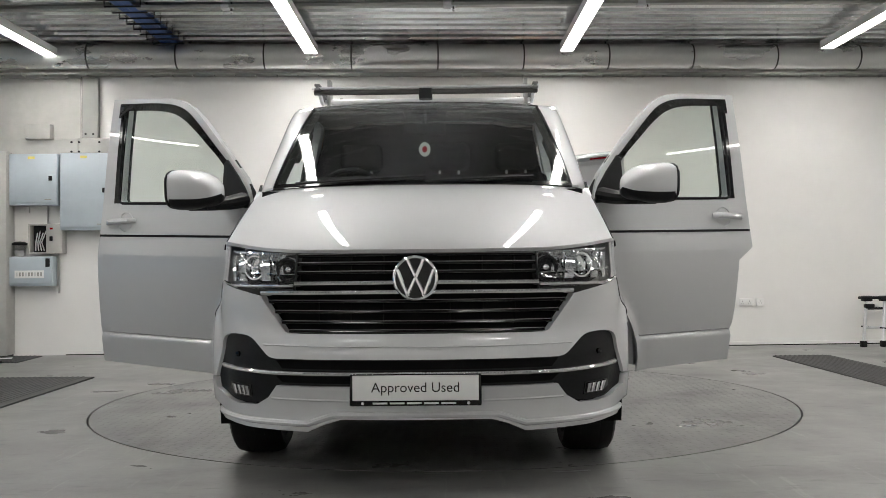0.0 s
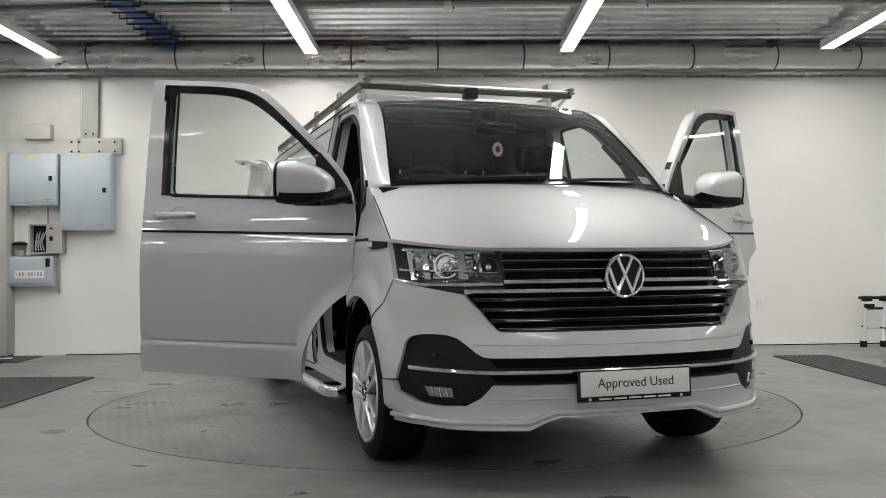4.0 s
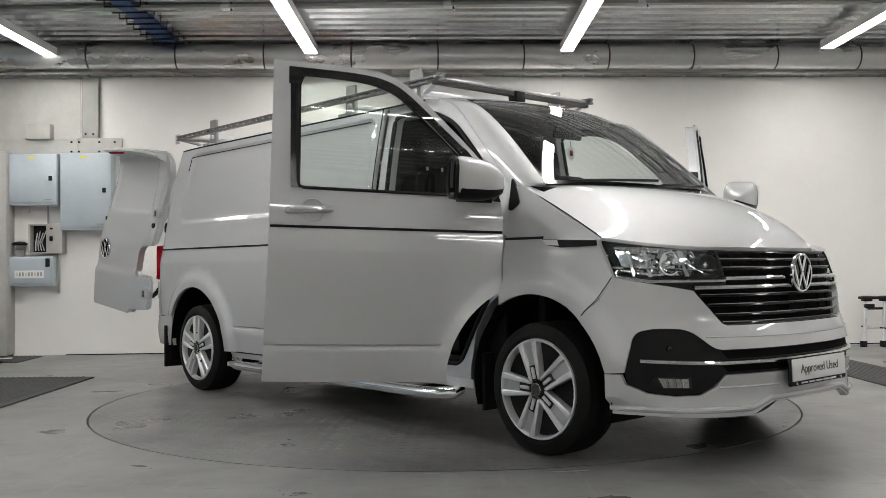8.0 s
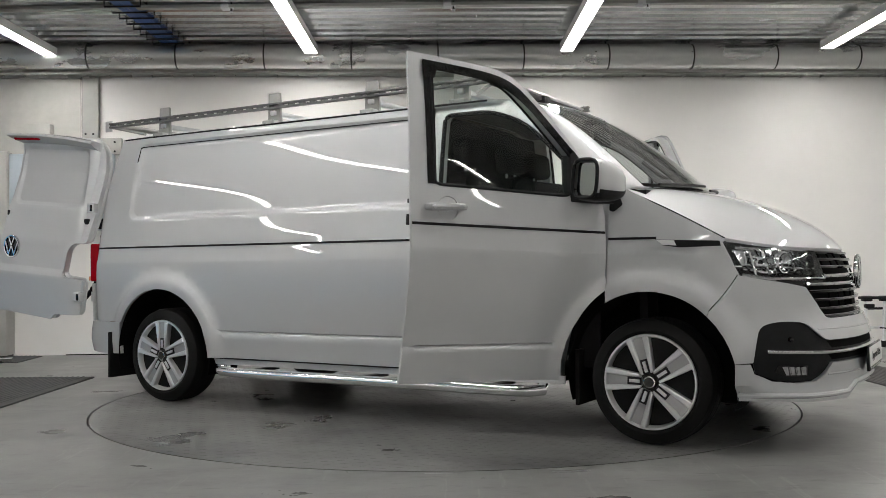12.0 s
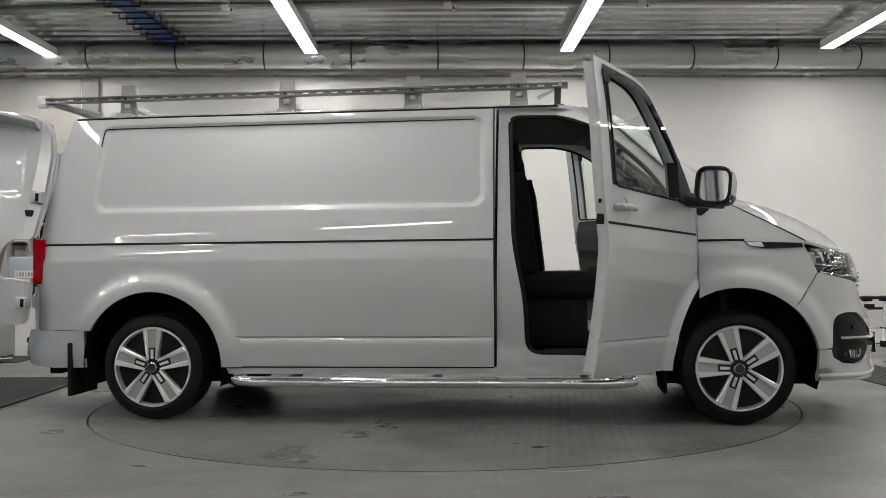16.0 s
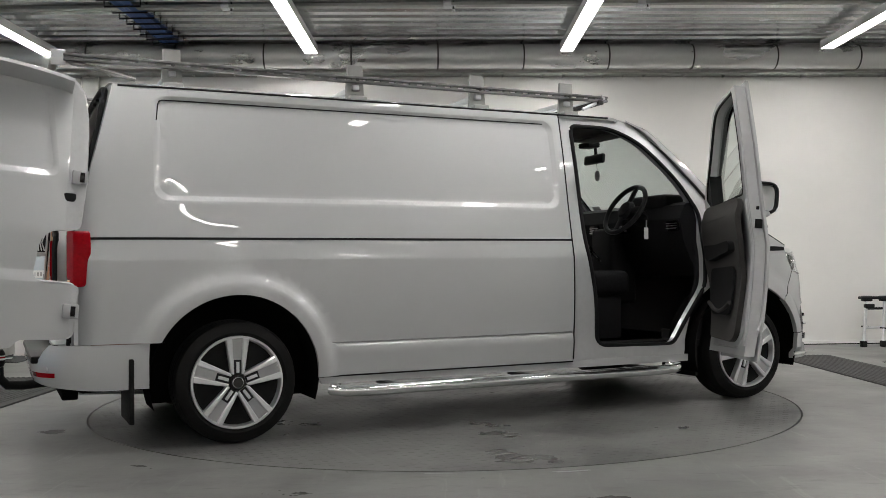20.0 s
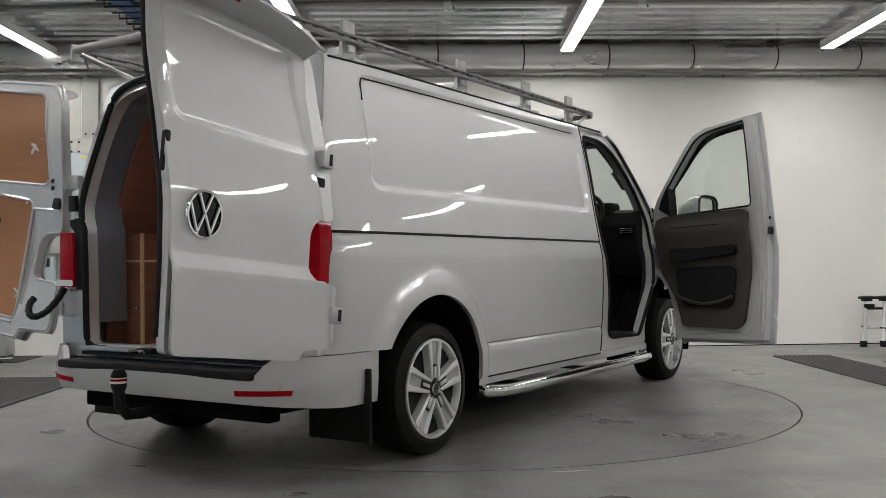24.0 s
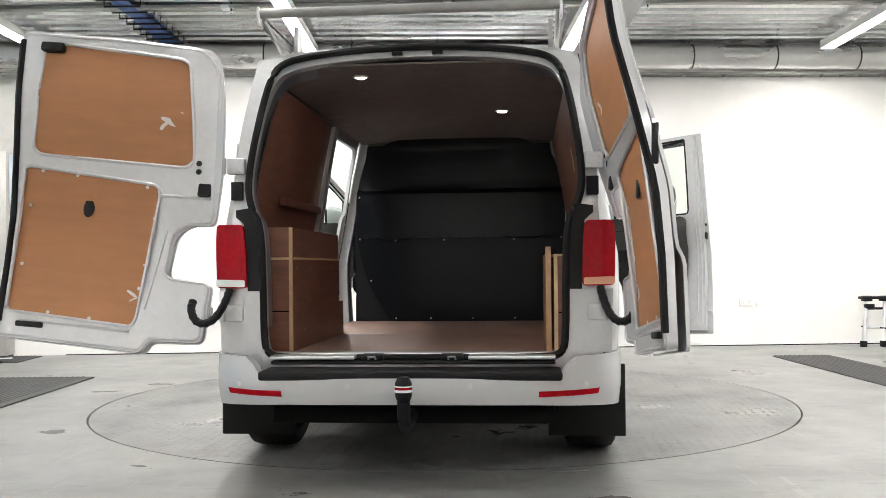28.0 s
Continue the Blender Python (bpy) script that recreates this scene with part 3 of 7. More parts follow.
# unseen row of blue boxes, added for the blue mirrored low in the paint
def low_cabinets():
    for i in range(6):
        e = empty("tool_cabinet", "low blue steel cabinet added out of view for its blue reflection", "cabinet", "blue tool cabinets", pose(ROOM_L + 0.3, -4.6 + i * 1.0, 0, 0, 0, 90))
        part("body", box(-0.49, 0.49, -0.28, 0.28, 0.06, 1.0, 0.01), BLUESTEEL, e)
        part("plinth", box(-0.47, 0.47, -0.25, 0.25, 0, 0.06), BLACK, e)
        for s in (-1, 1):
            part("door", box(0.01 * s if s > 0 else -0.47, 0.47 if s > 0 else -0.01, -0.298, -0.281, 0.08, 0.98, 0.004), BLUESTEEL, e)


def mats():
    def mat(x0, x1, y0, y1, turn, label):
        w, l = x1 - x0, y1 - y0
        prof = [(-w / 2, 0.0), (-w / 2 + 0.004, 0.011)]
        for i in range(int((w - 0.04) / 0.045)):
            x = -w / 2 + 0.02 + i * 0.045
            prof += [(x, 0.011), (x + 0.004, 0.0145), (x + 0.014, 0.0145), (x + 0.018, 0.011)]
        prof += [(w / 2 - 0.004, 0.011), (w / 2, 0.0)]
        b = bmesh.new()
        r0, r1 = ([b.verts.new((p, y, q)) for p, q in prof] for y in (-l / 2, l / 2))
        for i in range(len(prof) - 1):
            b.faces.new((r0[i], r0[i + 1], r1[i + 1], r1[i]))
        b.faces.new(r0)
        b.faces.new(r1[::-1])
        b.faces.new((r0[0], r1[0], r1[-1], r0[-1]))
        bmesh.ops.recalc_face_normals(b, faces=b.faces[:])
        return thing("floor_mat", b, MAT, label, "mat", "floor mats", m=pose((x0 + x1) / 2, (y0 + y1) / 2, 0.0005, 0, 0, turn))
    mat(3.20, 3.75, -3.0, 2.69, 0.8, "long black ribbed rubber mat on floor")
    mat(-4.1, -2.90, -3.0, 1.46, 0.3, "wide black ribbed rubber mat on floor")
    mat(-5.4, -4.17, 2.78, 3.42, 3, "black rubber mat against the wall foot")
    b = tube([(-4.75, 2.62, 0.012), (-4.55, 2.60, 0.012), (-4.35, 2.66, 0.012), (-4.3, 2.78, 0.012)], 0.011, 8)
    thing("cable", b, RUBBER, "black cable lying on the floor", "cable")
    thing("papers", box(-0.07, 0.07, -0.05, 0.05, 0, 0.004), WHITE, "scrap of white paper on a mat", "paper", m=pose(-4.42, 3.1, 0.017, 0, 0, 20))


def ladder():
    e = empty("step_ladder", "folding aluminium step ladder with black feet by the wall", "ladder", m=pose(4.66, 3.78, 0, 0, 0, 4))
    for x, lean in ((-0.22, 0.15), (0.0, 0.13)):
        part("stile", tube([(x, -0.14, 0.03), (x + lean, 0.06, 0.52)], 0.017, 8), ALUMINIUM, e)
        part("foot", box(x - 0.028, x + 0.028, -0.17, -0.11, 0, 0.065, 0.008), RUBBER, e)
        part("hinge", box(x + lean - 0.05, x + lean + 0.05, 0.02, 0.10, 0.475, 0.535, 0.012), BLACK, e)
    for k, z in enumerate((0.20, 0.40)):
        part("rung", tube([(-0.22 + 0.3 * z, -0.14 + 0.4 * z, z), (0.26 * z, -0.14 + 0.4 * z, z)], 0.013, 8), BLACK if k else ALUMINIUM, e)
    part("latch", box(-0.12, -0.02, -0.02, 0.04, 0.40, 0.45, 0.01), BLACK, e)
    part("top_step", box(-0.15, 0.34, 0.0, 0.10, 0.50, 0.53, 0.008), BLACK, e)
    part("stay", tube([(0.10, -0.12, 0.19), (-0.16, 0.02, 0.21)], 0.008, 6), BLACK, e)


def floor_wear():
    for x, y, l, w, a in ((0.575, -2.29, 0.11, 0.012, 14), (0.50, -2.30, 0.05, 0.008, 10), (-0.02, -2.31, 0.09, 0.006, 0)):
        rng = random.Random(int(x * 100))
        pts = [(l * math.cos(t) * (0.6 + 0.4 * rng.random()), w * math.sin(t) * (0.5 + 0.5 * rng.random())) for t in np.linspace(0, 2 * math.pi, 13)[:-1]]
        thing("floor_scrape", sheet(pts, lambda p, q, d: (p, q, 0.0012), 0.2, 0.0), ALUMINIUM, "bare bright scrape beside the turntable rim", "scrape", "floor scrapes", m=pose(x, y, 0, 0, 0, a))


room()
floor_wear()
TURNTABLE = turntable()
battens()
duct()
blue_basket()
wall_gear()
mats()
ladder()
low_cabinets()


# ---------------------------------------------------------------- van: surfaces
# van space: x forward, y to its left, z up, origin on the floor midway between the axles
def smooth_table(keys, lo, hi, blur, step=0.01):
    a = np.arange(lo - 0.5, hi + 0.5, step)
    v = np.interp(a, [k[0] for k in keys], [k[1] for k in keys])
    k = np.exp(-0.5 * (np.arange(-40, 41) * step / blur) ** 2)
    return a, np.convolve(np.pad(v, 40, mode="edge"), k / k.sum(), mode="valid")


SIDE_T = smooth_table(((0.2, 0.868), (0.31, 0.878), (0.45, 0.895), (0.75, 0.912), (0.95, 0.903), (1.05, 0.89), (1.23, 0.853), (1.5, 0.812), (1.78, 0.755), (1.84, 0.742), (1.9, 0.72)), 0.2, 1.9, 0.075)
WHEEL_X, ARCH = 1.70, 0.43
AXLE_Z = 0.335
HUB_Z = 0.316
CREASE = 0.945
PANEL = (-2.10, 0.29, 1.245, 1.79, 0.07)


def ease(t):
    t = min(1.0, max(0.0, t))
    return t * t * (3 - 2 * t)


def panel_depth(x, z):
    """Distance inside the pressed rounded panel, as a sloping step of 14 mm."""
    x0, x1, z0, z1, r = PANEL
    # the rear edge of the pressing leans with the rear pillar
    x0 = x0 + 0.09 * max(0.0, (z - z0) / (z1 - z0)) * 0.3
    dx, dz = abs(x - (x0 + x1) / 2) - (x1 - x0) / 2 + r, abs(z - (z0 + z1) / 2) - (z1 - z0) / 2 + r
    d = math.hypot(max(dx, 0), max(dz, 0)) + min(max(dx, dz), 0) - r
    return 0.018 * min(1.0, max(0.0, -d / 0.026))


def half_width(x, z, plain=False):
    w = float(np.interp(z, *SIDE_T))
    # feature line below the waist
    w += 0.008 * (max(0.0, 1 - (CREASE - z) / 0.26) ** 2 if z < CREASE else max(0.0, 1 - (z - CREASE) / 0.10))
    if x < -1.85:
        t = (-1.85 - x) / 0.62
        w -= 0.045 * t * t + (0.05 * max(0.0, (t - 0.8) / 0.2) ** 2 if t > 0.8 else 0)
    if x > 1.5:
        t = (x - 1.5) / 0.6
        w -= 0.012 * t * t + 0.05 * t * max(0.0, z - 1.05)
    if x > 1.9 and z < 1.03:
        t = ease((x - 1.9) / 0.14) * ease((1.03 - z) / 0.08)
        w += (nose_width(x, z) - w) * t
    if not plain:
        for cx in (WHEEL_X, -WHEEL_X):
            r = math.hypot(x - cx, z - AXLE_Z)
            if r < 0.60 and z > 0.30:
                w += 0.034 * ease((0.56 - r) / 0.085)
        w += 0.005 * min(1.0, max(0.0, (0.484 - z) / 0.008)) - 0.011 * max(0.0, 1 - abs(z - 0.491) / 0.008)
        if x < 0.4:
            w -= panel_depth(x, z)
    return w


def rear_x(z):
    return float(np.interp(z, (0.0, 1.05, 1.2, 1.86, 2.0), (-2.47, -2.47, -2.445, -2.275, -2.24)))


def side_place(s, inset=0.0):
    return lambda a, b, d: (a, s * (half_width(a, b) - d - inset), b)


# front wrap: a rounded plan curve whose depth follows the height
NOSE_T = smooth_table(((0.2, 2.585), (0.235, 2.60), (0.27, 2.595), (0.33, 2.585), (0.40, 2.60), (0.47, 2.605), (0.53, 2.595), (0.61, 2.57), (0.64, 2.545), (0.82, 2.53), (0.92, 2.495), (0.98, 2.46), (1.05, 2.40)), 0.2, 1.05, 0.012)
NOSE_E, NOSE_N, NOSE_W = 1.96, 2.35, 0.905


def nose(a, z, d=0.0):
    """a: from -1 (right wheel arch) over 0 (badge) to 1 (left wheel arch)."""
    f = abs(a) * math.pi / 2
    x0 = float(np.interp(z, *NOSE_T))
    x = NOSE_E + (x0 - NOSE_E) * max(math.cos(f), 0) ** (2 / NOSE_N)
    w = NOSE_W + 0.01 - 0.10 * max(0, z - 0.75) - 0.10 * max(0, 0.45 - z) * abs(a)
    y = math.copysign(w * math.sin(f) ** (2 / NOSE_N), a) if a else 0.0
    r = math.hypot(x - WHEEL_X, z - AXLE_Z)
    if r < 0.6 and z > 0.30:
        y += math.copysign(0.034 * ease((0.56 - r) / 0.085), a)
    nx, ny = math.cos(f), math.copysign(math.sin(f), a) if a else 0.0
    return (x - nx * d, y - ny * d, z)


def nose_width(x, z):
    z = min(z, 1.03)
    f = nx_(x, z) * math.pi / 2
    return (NOSE_W + 0.01 - 0.10 * max(0, z - 0.75)) * math.sin(f) ** (2 / NOSE_N)


def na(y, z=0.6):
    """The place on the nose curve of a distance y from the middle."""
    w = NOSE_W + 0.01 - 0.10 * max(0, z - 0.75)
    return math.copysign(math.asin(min(1, abs(y) / w) ** (NOSE_N / 2)) / (math.pi / 2), y)


def nx_(x, z=0.6):
    """The place on the nose curve, on the left half, at the station x."""
    x0 = float(np.interp(z, *NOSE_T))
    return math.acos(max(0.0, min(1.0, (x - NOSE_E) / (x0 - NOSE_E))) ** (NOSE_N / 2)) / (math.pi / 2)


def nose_sheet(outline, d=0.0, thick=0.02, step=0.035, holes=(), mirror=False, bm=None):
    """outline in (a, z); a is stretched so that the flat pattern keeps its shape."""
    k = 1.15
    sg = -1 if mirror else 1
    o = [(p * k, q) for p, q in outline]
    h = [[(p * k, q) for p, q in l] for l in holes]
    return sheet(o, lambda a, b, e: nose(sg * a / k, b, d + e), step, thick, h, bm=bm)


def nose_line(pts, d=0.0, n=8):
    out = []
    for (a, z), (a2, z2) in zip(pts, pts[1:]):
        out += [nose(a + (a2 - a) * i / n, z + (z2 - z) * i / n, d) for i in range(n)]
    return out + [nose(*pts[-1], d)]


def arc(cx, cz, r, a0, a1, n=24):
    return [(cx + r * math.cos(radians(a0 + (a1 - a0) * i / n)), cz + r * math.sin(radians(a0 + (a1 - a0) * i / n))) for i in range(n + 1)]


# ---------------------------------------------------------------- van: body
VAN = empty("panel_van", "silver long-wheelbase panel van with all doors open, on turntable", "van")

DOOR_EDGE = [(0.355, 1.838), (0.345, 1.05), (0.33, 0.32), (1.215, 0.31)] + arc(WHEEL_X, AXLE_Z, 0.492, 177, 116, 14) + [(1.472, 0.80)] + soften([(1.478, 1.13), (1.452, 1.285), (1.40, 1.365), (1.29, 1.480), (1.17, 1.595), (1.05, 1.708), (0.95, 1.783), (0.83, 1.817), (0.60, 1.829), (0.355, 1.838)], 2)[:-1]
OPENING = round_poly([(0.44, 1.775), (0.455, 1.05), (0.52, 0.70), (0.53, 0.40), (1.12, 0.385), (1.23, 0.56), (1.375, 0.76), (1.375, 1.235), (1.235, 1.435), (1.10, 1.565), (0.96, 1.685), (0.75, 1.772)],
                     [0.05, 0.1, 0.1, 0.08, 0.05, 0.08, 0.06, 0.06, 0.1, 0.1, 0.1, 0.1])


def panel_lines():
    """Edges that the side mesh must follow: the pressing, the low crease and the arch flare."""
    x0, x1, z0, z1, r = PANEL
    out = []
    for k in (-0.002, 0.002, 0.024, 0.028):
        l = densify(rounded(x0 + k, x1 - k, z0 + k, z1 - k, r), 0.03)
        out.append(l + l[:1])
    out += crease_lines(-1.16, 0.33) + [[(x, z) for x in np.linspace(-2.45, -1.17, 30)] for z in (CREASE - 0.002, CREASE + 0.002)]
    out += [arc(-WHEEL_X, AXLE_Z, r, 27, 152, 40) for r in (0.475, 0.50, 0.525, 0.56)]
    return out


def crease_lines(xa, xb):
    return [[(x, z) for x in np.linspace(xa, xb, 40)] for z in (0.475, 0.483, 0.491, 0.499)] + [[(x, z) for x in np.linspace(xa, xb if xb < 1 else 1.46, 40)] for z in (CREASE - 0.002, CREASE + 0.002)]


def body_sides():
    rear = [(rear_x(z), z) for z in np.linspace(1.842, 0.535, 22)]
    right = [(0.338, 0.318), (0.348, 1.05), (0.36, 1.842)] + rear + [(-2.06, 0.535)] + arc(-WHEEL_X, AXLE_Z, ARCH, 152.3, -2, 30)[0:] + [(-1.27, 0.318)]
    slide = round_poly([(-0.80, 1.735), (-0.79, 0.46), (0.22, 0.46), (0.22, 1.735)], 0.09)
    for s in (-1, 1):
        b = sheet(right, side_place(s), 0.033, 0.022, [slide] if s > 0 else [], lines=panel_lines() if s < 0 else panel_lines()[4:])
        part("side_panel", b, SILVER, VAN, "pressed silver side panel")
        # cab frame with the door opening
        outer = [(0.352, 0.318), (0.372, 1.842), (0.75, 1.842), (0.90, 1.812), (1.0, 1.742), (1.10, 1.652), (1.19, 1.572), (1.31, 1.458), (1.43, 1.335), (1.48, 1.27), (1.53, 1.05), (1.49, 0.80), (1.35, 0.70), (1.25, 0.56), (1.21, 0.40), (1.205, 0.318)]
        b = sheet(outer, lambda a, c, d, s=s: (a, s * (half_width(a, c, True) - d - 0.028 - 0.015 * ease((0.45 - c) / 0.1) * -1), c), 0.04, 0.06, [OPENING])
        part("door_frame", b, SILVER_IN, VAN)
        ring = densify(OPENING, 0.03)
        part("door_seal", tube([(p, s * (half_width(p, q, True) - 0.028), q) for p, q in ring], 0.013, 8, closed=True), SEAL, VAN)
        # waistline gap
        def strip(x0, x1, z, n):
            b = bmesh.new()
            pts = []
            for i in range(n + 1):
                x = x0 + (x1 - x0) * i / n
                pts.append((x, z(x) if callable(z) else z))
            rows = [[b.verts.new((p, s * (half_width(p, q + h) + o), q + h)) for p, q in pts] for h, o in ((-0.007, -0.004), (-0.006, 0.0035), (0.006, 0.0035), (0.007, -0.004))]
            for r0, r1 in zip(rows, rows[1:]):
                for i in range(n):
                    b.faces.new((r0[i], r0[i + 1], r1[i + 1], r1[i]))
            bmesh.ops.recalc_face_normals(b, faces=b.faces[:])
            return b
        if s < 0:
            part("waist_strip", strip(-2.44, 0.342, 1.052, 60), SEAL, VAN, "thin dark line along the waist")
        else:
            part("waist_strip", strip(-2.44, -0.82, 1.052, 40), SEAL, VAN, "thin dark line along the waist")
        part("waist_strip", strip(1.488, 1.74, 1.03, 10), SEAL, VAN)
        # gutter line over the panel
        b = tube([(x, s * (half_width(x, 1.842) + 0.001), 1.835) for x in np.linspace(rear_x(1.84) + 0.02, 0.72, 40)], 0.006, 6)
        part("roof_gutter", b, SEAL, VAN)
    # dark tube drawn for the shaded ledge under the top edge of the pressing
        x0 = PANEL[0] + 0.06
        shade_line = soften([(PANEL[0] + 0.022, 1.66), (PANEL[0] + 0.032, 1.752), (PANEL[0] + 0.046, 1.768), (x0 + 0.04, 1.7695)], 2) + [(x, 1.7695) for x in np.linspace(x0 + 0.05, PANEL[1] - 0.06, 30)]
        if s < 0:
            part("pressing_shade", tube([(x, s * (half_width(x, z) + 0.001), z) for x, z in shade_line], 0.0035, 6), SEAL, VAN)
    b = tube([(0.345, -(half_width(0.345, z) + 0.001), z) for z in np.linspace(0.33, 1.83, 30)], 0.004, 6)
    part("panel_gap", b, SEAL, VAN)


def front_fenders():
    for s in (-1, 1):
        o = [(1.486, 0.712)] + arc(WHEEL_X, AXLE_Z, ARCH, 120, 46.5, 22) + [(2.007, 0.673), (2.083, 0.755), (2.135, 0.84), (2.06, 1.0), (2.07, 1.012), (1.968, 1.072), (1.829, 1.14), (1.72, 1.205), (1.634, 1.252), (1.56, 1.29), (1.49, 1.295)]
        b = sheet(o, side_place(s), 0.03, 0.02, lines=[arc(WHEEL_X, AXLE_Z, r, 113, 62, 20) for r in (0.475, 0.5, 0.525, 0.56)] + [[(x, z) for x in np.linspace(1.5, 2.05, 24)] for z in (CREASE - 0.002, CREASE + 0.002)])
        part("front_wing", b, SILVER, VAN)
        part("pillar_filler", sheet(round_poly([(1.488, 1.335), (1.488, 1.175), (1.51, 1.168), (1.558, 1.205), (1.515, 1.30)], 0.012), side_place(s, -0.006), 0.03, 0.012), BLACK, VAN, "black triangle at the foot of the pillar")
        # side marker blade between door and headlight
        b = sheet([(1.735, 1.022), (2.05, 1.010), (2.055, 0.985), (1.86, 0.980), (1.775, 0.992)], side_place(s, -0.009), 0.03, 0.012)
        blade = part("marker_blade", b, SEAL, VAN)
        b = sheet([(1.74, 1.020), (1.83, 1.016), (1.845, 0.990), (1.775, 0.994)], side_place(s, -0.013), 0.03, 0.006)
        part("side_marker", b, WHITELENS, blade, "clear side marker lamp")
        # wheel-arch liner
        for cx in (WHEEL_X, -WHEEL_X):
            b = bmesh.new()
            rows = []
            for y in (0.90, 0.63):
                rows.append([b.verts.new((p, s * y, q)) for p, q in arc(cx, AXLE_Z, ARCH + 0.005, -18, 198, 30)])
            for i in range(30):
                b.faces.new((rows[0][i], rows[0][i + 1], rows[1][i + 1], rows[1][i]))
            b.faces.new(rows[1])
            part("arch_liner", b, UNDER, VAN)


def bonnet_point(u, v):
    """u from -1 to 1 across, v from the screen to the nose."""
    au = abs(u)
    # a crease runs from the screen to the headlight; outside it the bonnet falls away
    w = 0.10 * (au / 0.6) ** 2 if au < 0.6 else 0.10 + 0.90 * (0.42 * (au - 0.6) / 0.4 + 0.58 * ((au - 0.6) / 0.4) ** 2)
    c = [(1.76, 1.302), (2.05, 1.262), (2.36, 1.13), (2.462, 0.972)]
    e = [(1.53, 1.292), (1.70, 1.225), (1.90, 1.118), (2.072, 1.022)]
    k = ((1 - v) ** 3, 3 * v * (1 - v) ** 2, 3 * v * v * (1 - v), v ** 3)
    cx, cz = (sum(k[i] * c[i][j] for i in range(4)) for j in (0, 1))
    ex, ez = (sum(k[i] * e[i][j] for i in range(4)) for j in (0, 1))
    y = (half_width(ex, ez, True) - 0.004) * u
    z = cz + (ez - cz) * w
    x = cx + (ex - cx) * (au ** 2.2)
    return (x, y, z)


def bonnet():
    b = grid(lambda u, v: bonnet_point(2 * u - 1, v), 120, 36, 0.015, (0.3, 0, 0.95))
    part("bonnet", b, SILVER, VAN, "rounded silver bonnet")
    for u in (-1, 1):
        part("bonnet_gap", tube([bonnet_point(u, v / 16) for v in range(17)], 0.0032, 6), SEAL, VAN)
    # plastic scuttle at the foot of the windscreen
    b = grid(lambda u, v: tuple(Vector(bonnet_point((2 * u - 1) * 0.93, 0.01)) + Vector((-0.09 * v, 0, 0.004 - 0.02 * v))), 30, 2, 0.02, (0, 0, 1))
    part("scuttle", b, BLACK, VAN)


PILLAR = [(0.93, 0.672, 1.826), (1.12, 0.695, 1.725), (1.31, 0.730, 1.58), (1.47, 0.765, 1.44), (1.615, 0.792, 1.30)]


PILLAR_FIT = [np.polyfit(np.linspace(0, 1, len(PILLAR)), [p[k] for p in PILLAR], 3) for k in range(3)]


def along(t):
    """The windscreen's side edge, 0 at the roof to 1 at the scuttle."""
    return Vector([float(np.polyval(c, t)) for c in PILLAR_FIT])


def screen_point(u, v, push=0.0):
    """u -1..1 across, v 0 at the roof to 1 at the scuttle."""
    e = along(v)
    bow = (1 - abs(u) ** 2.2)
    x = e.x + (0.075 + 0.08 * v) * bow
    z = e.z + (0.018 - 0.016 * v) * bow
    return (x + push * 0.6, e.y * u, z + push * 0.8)


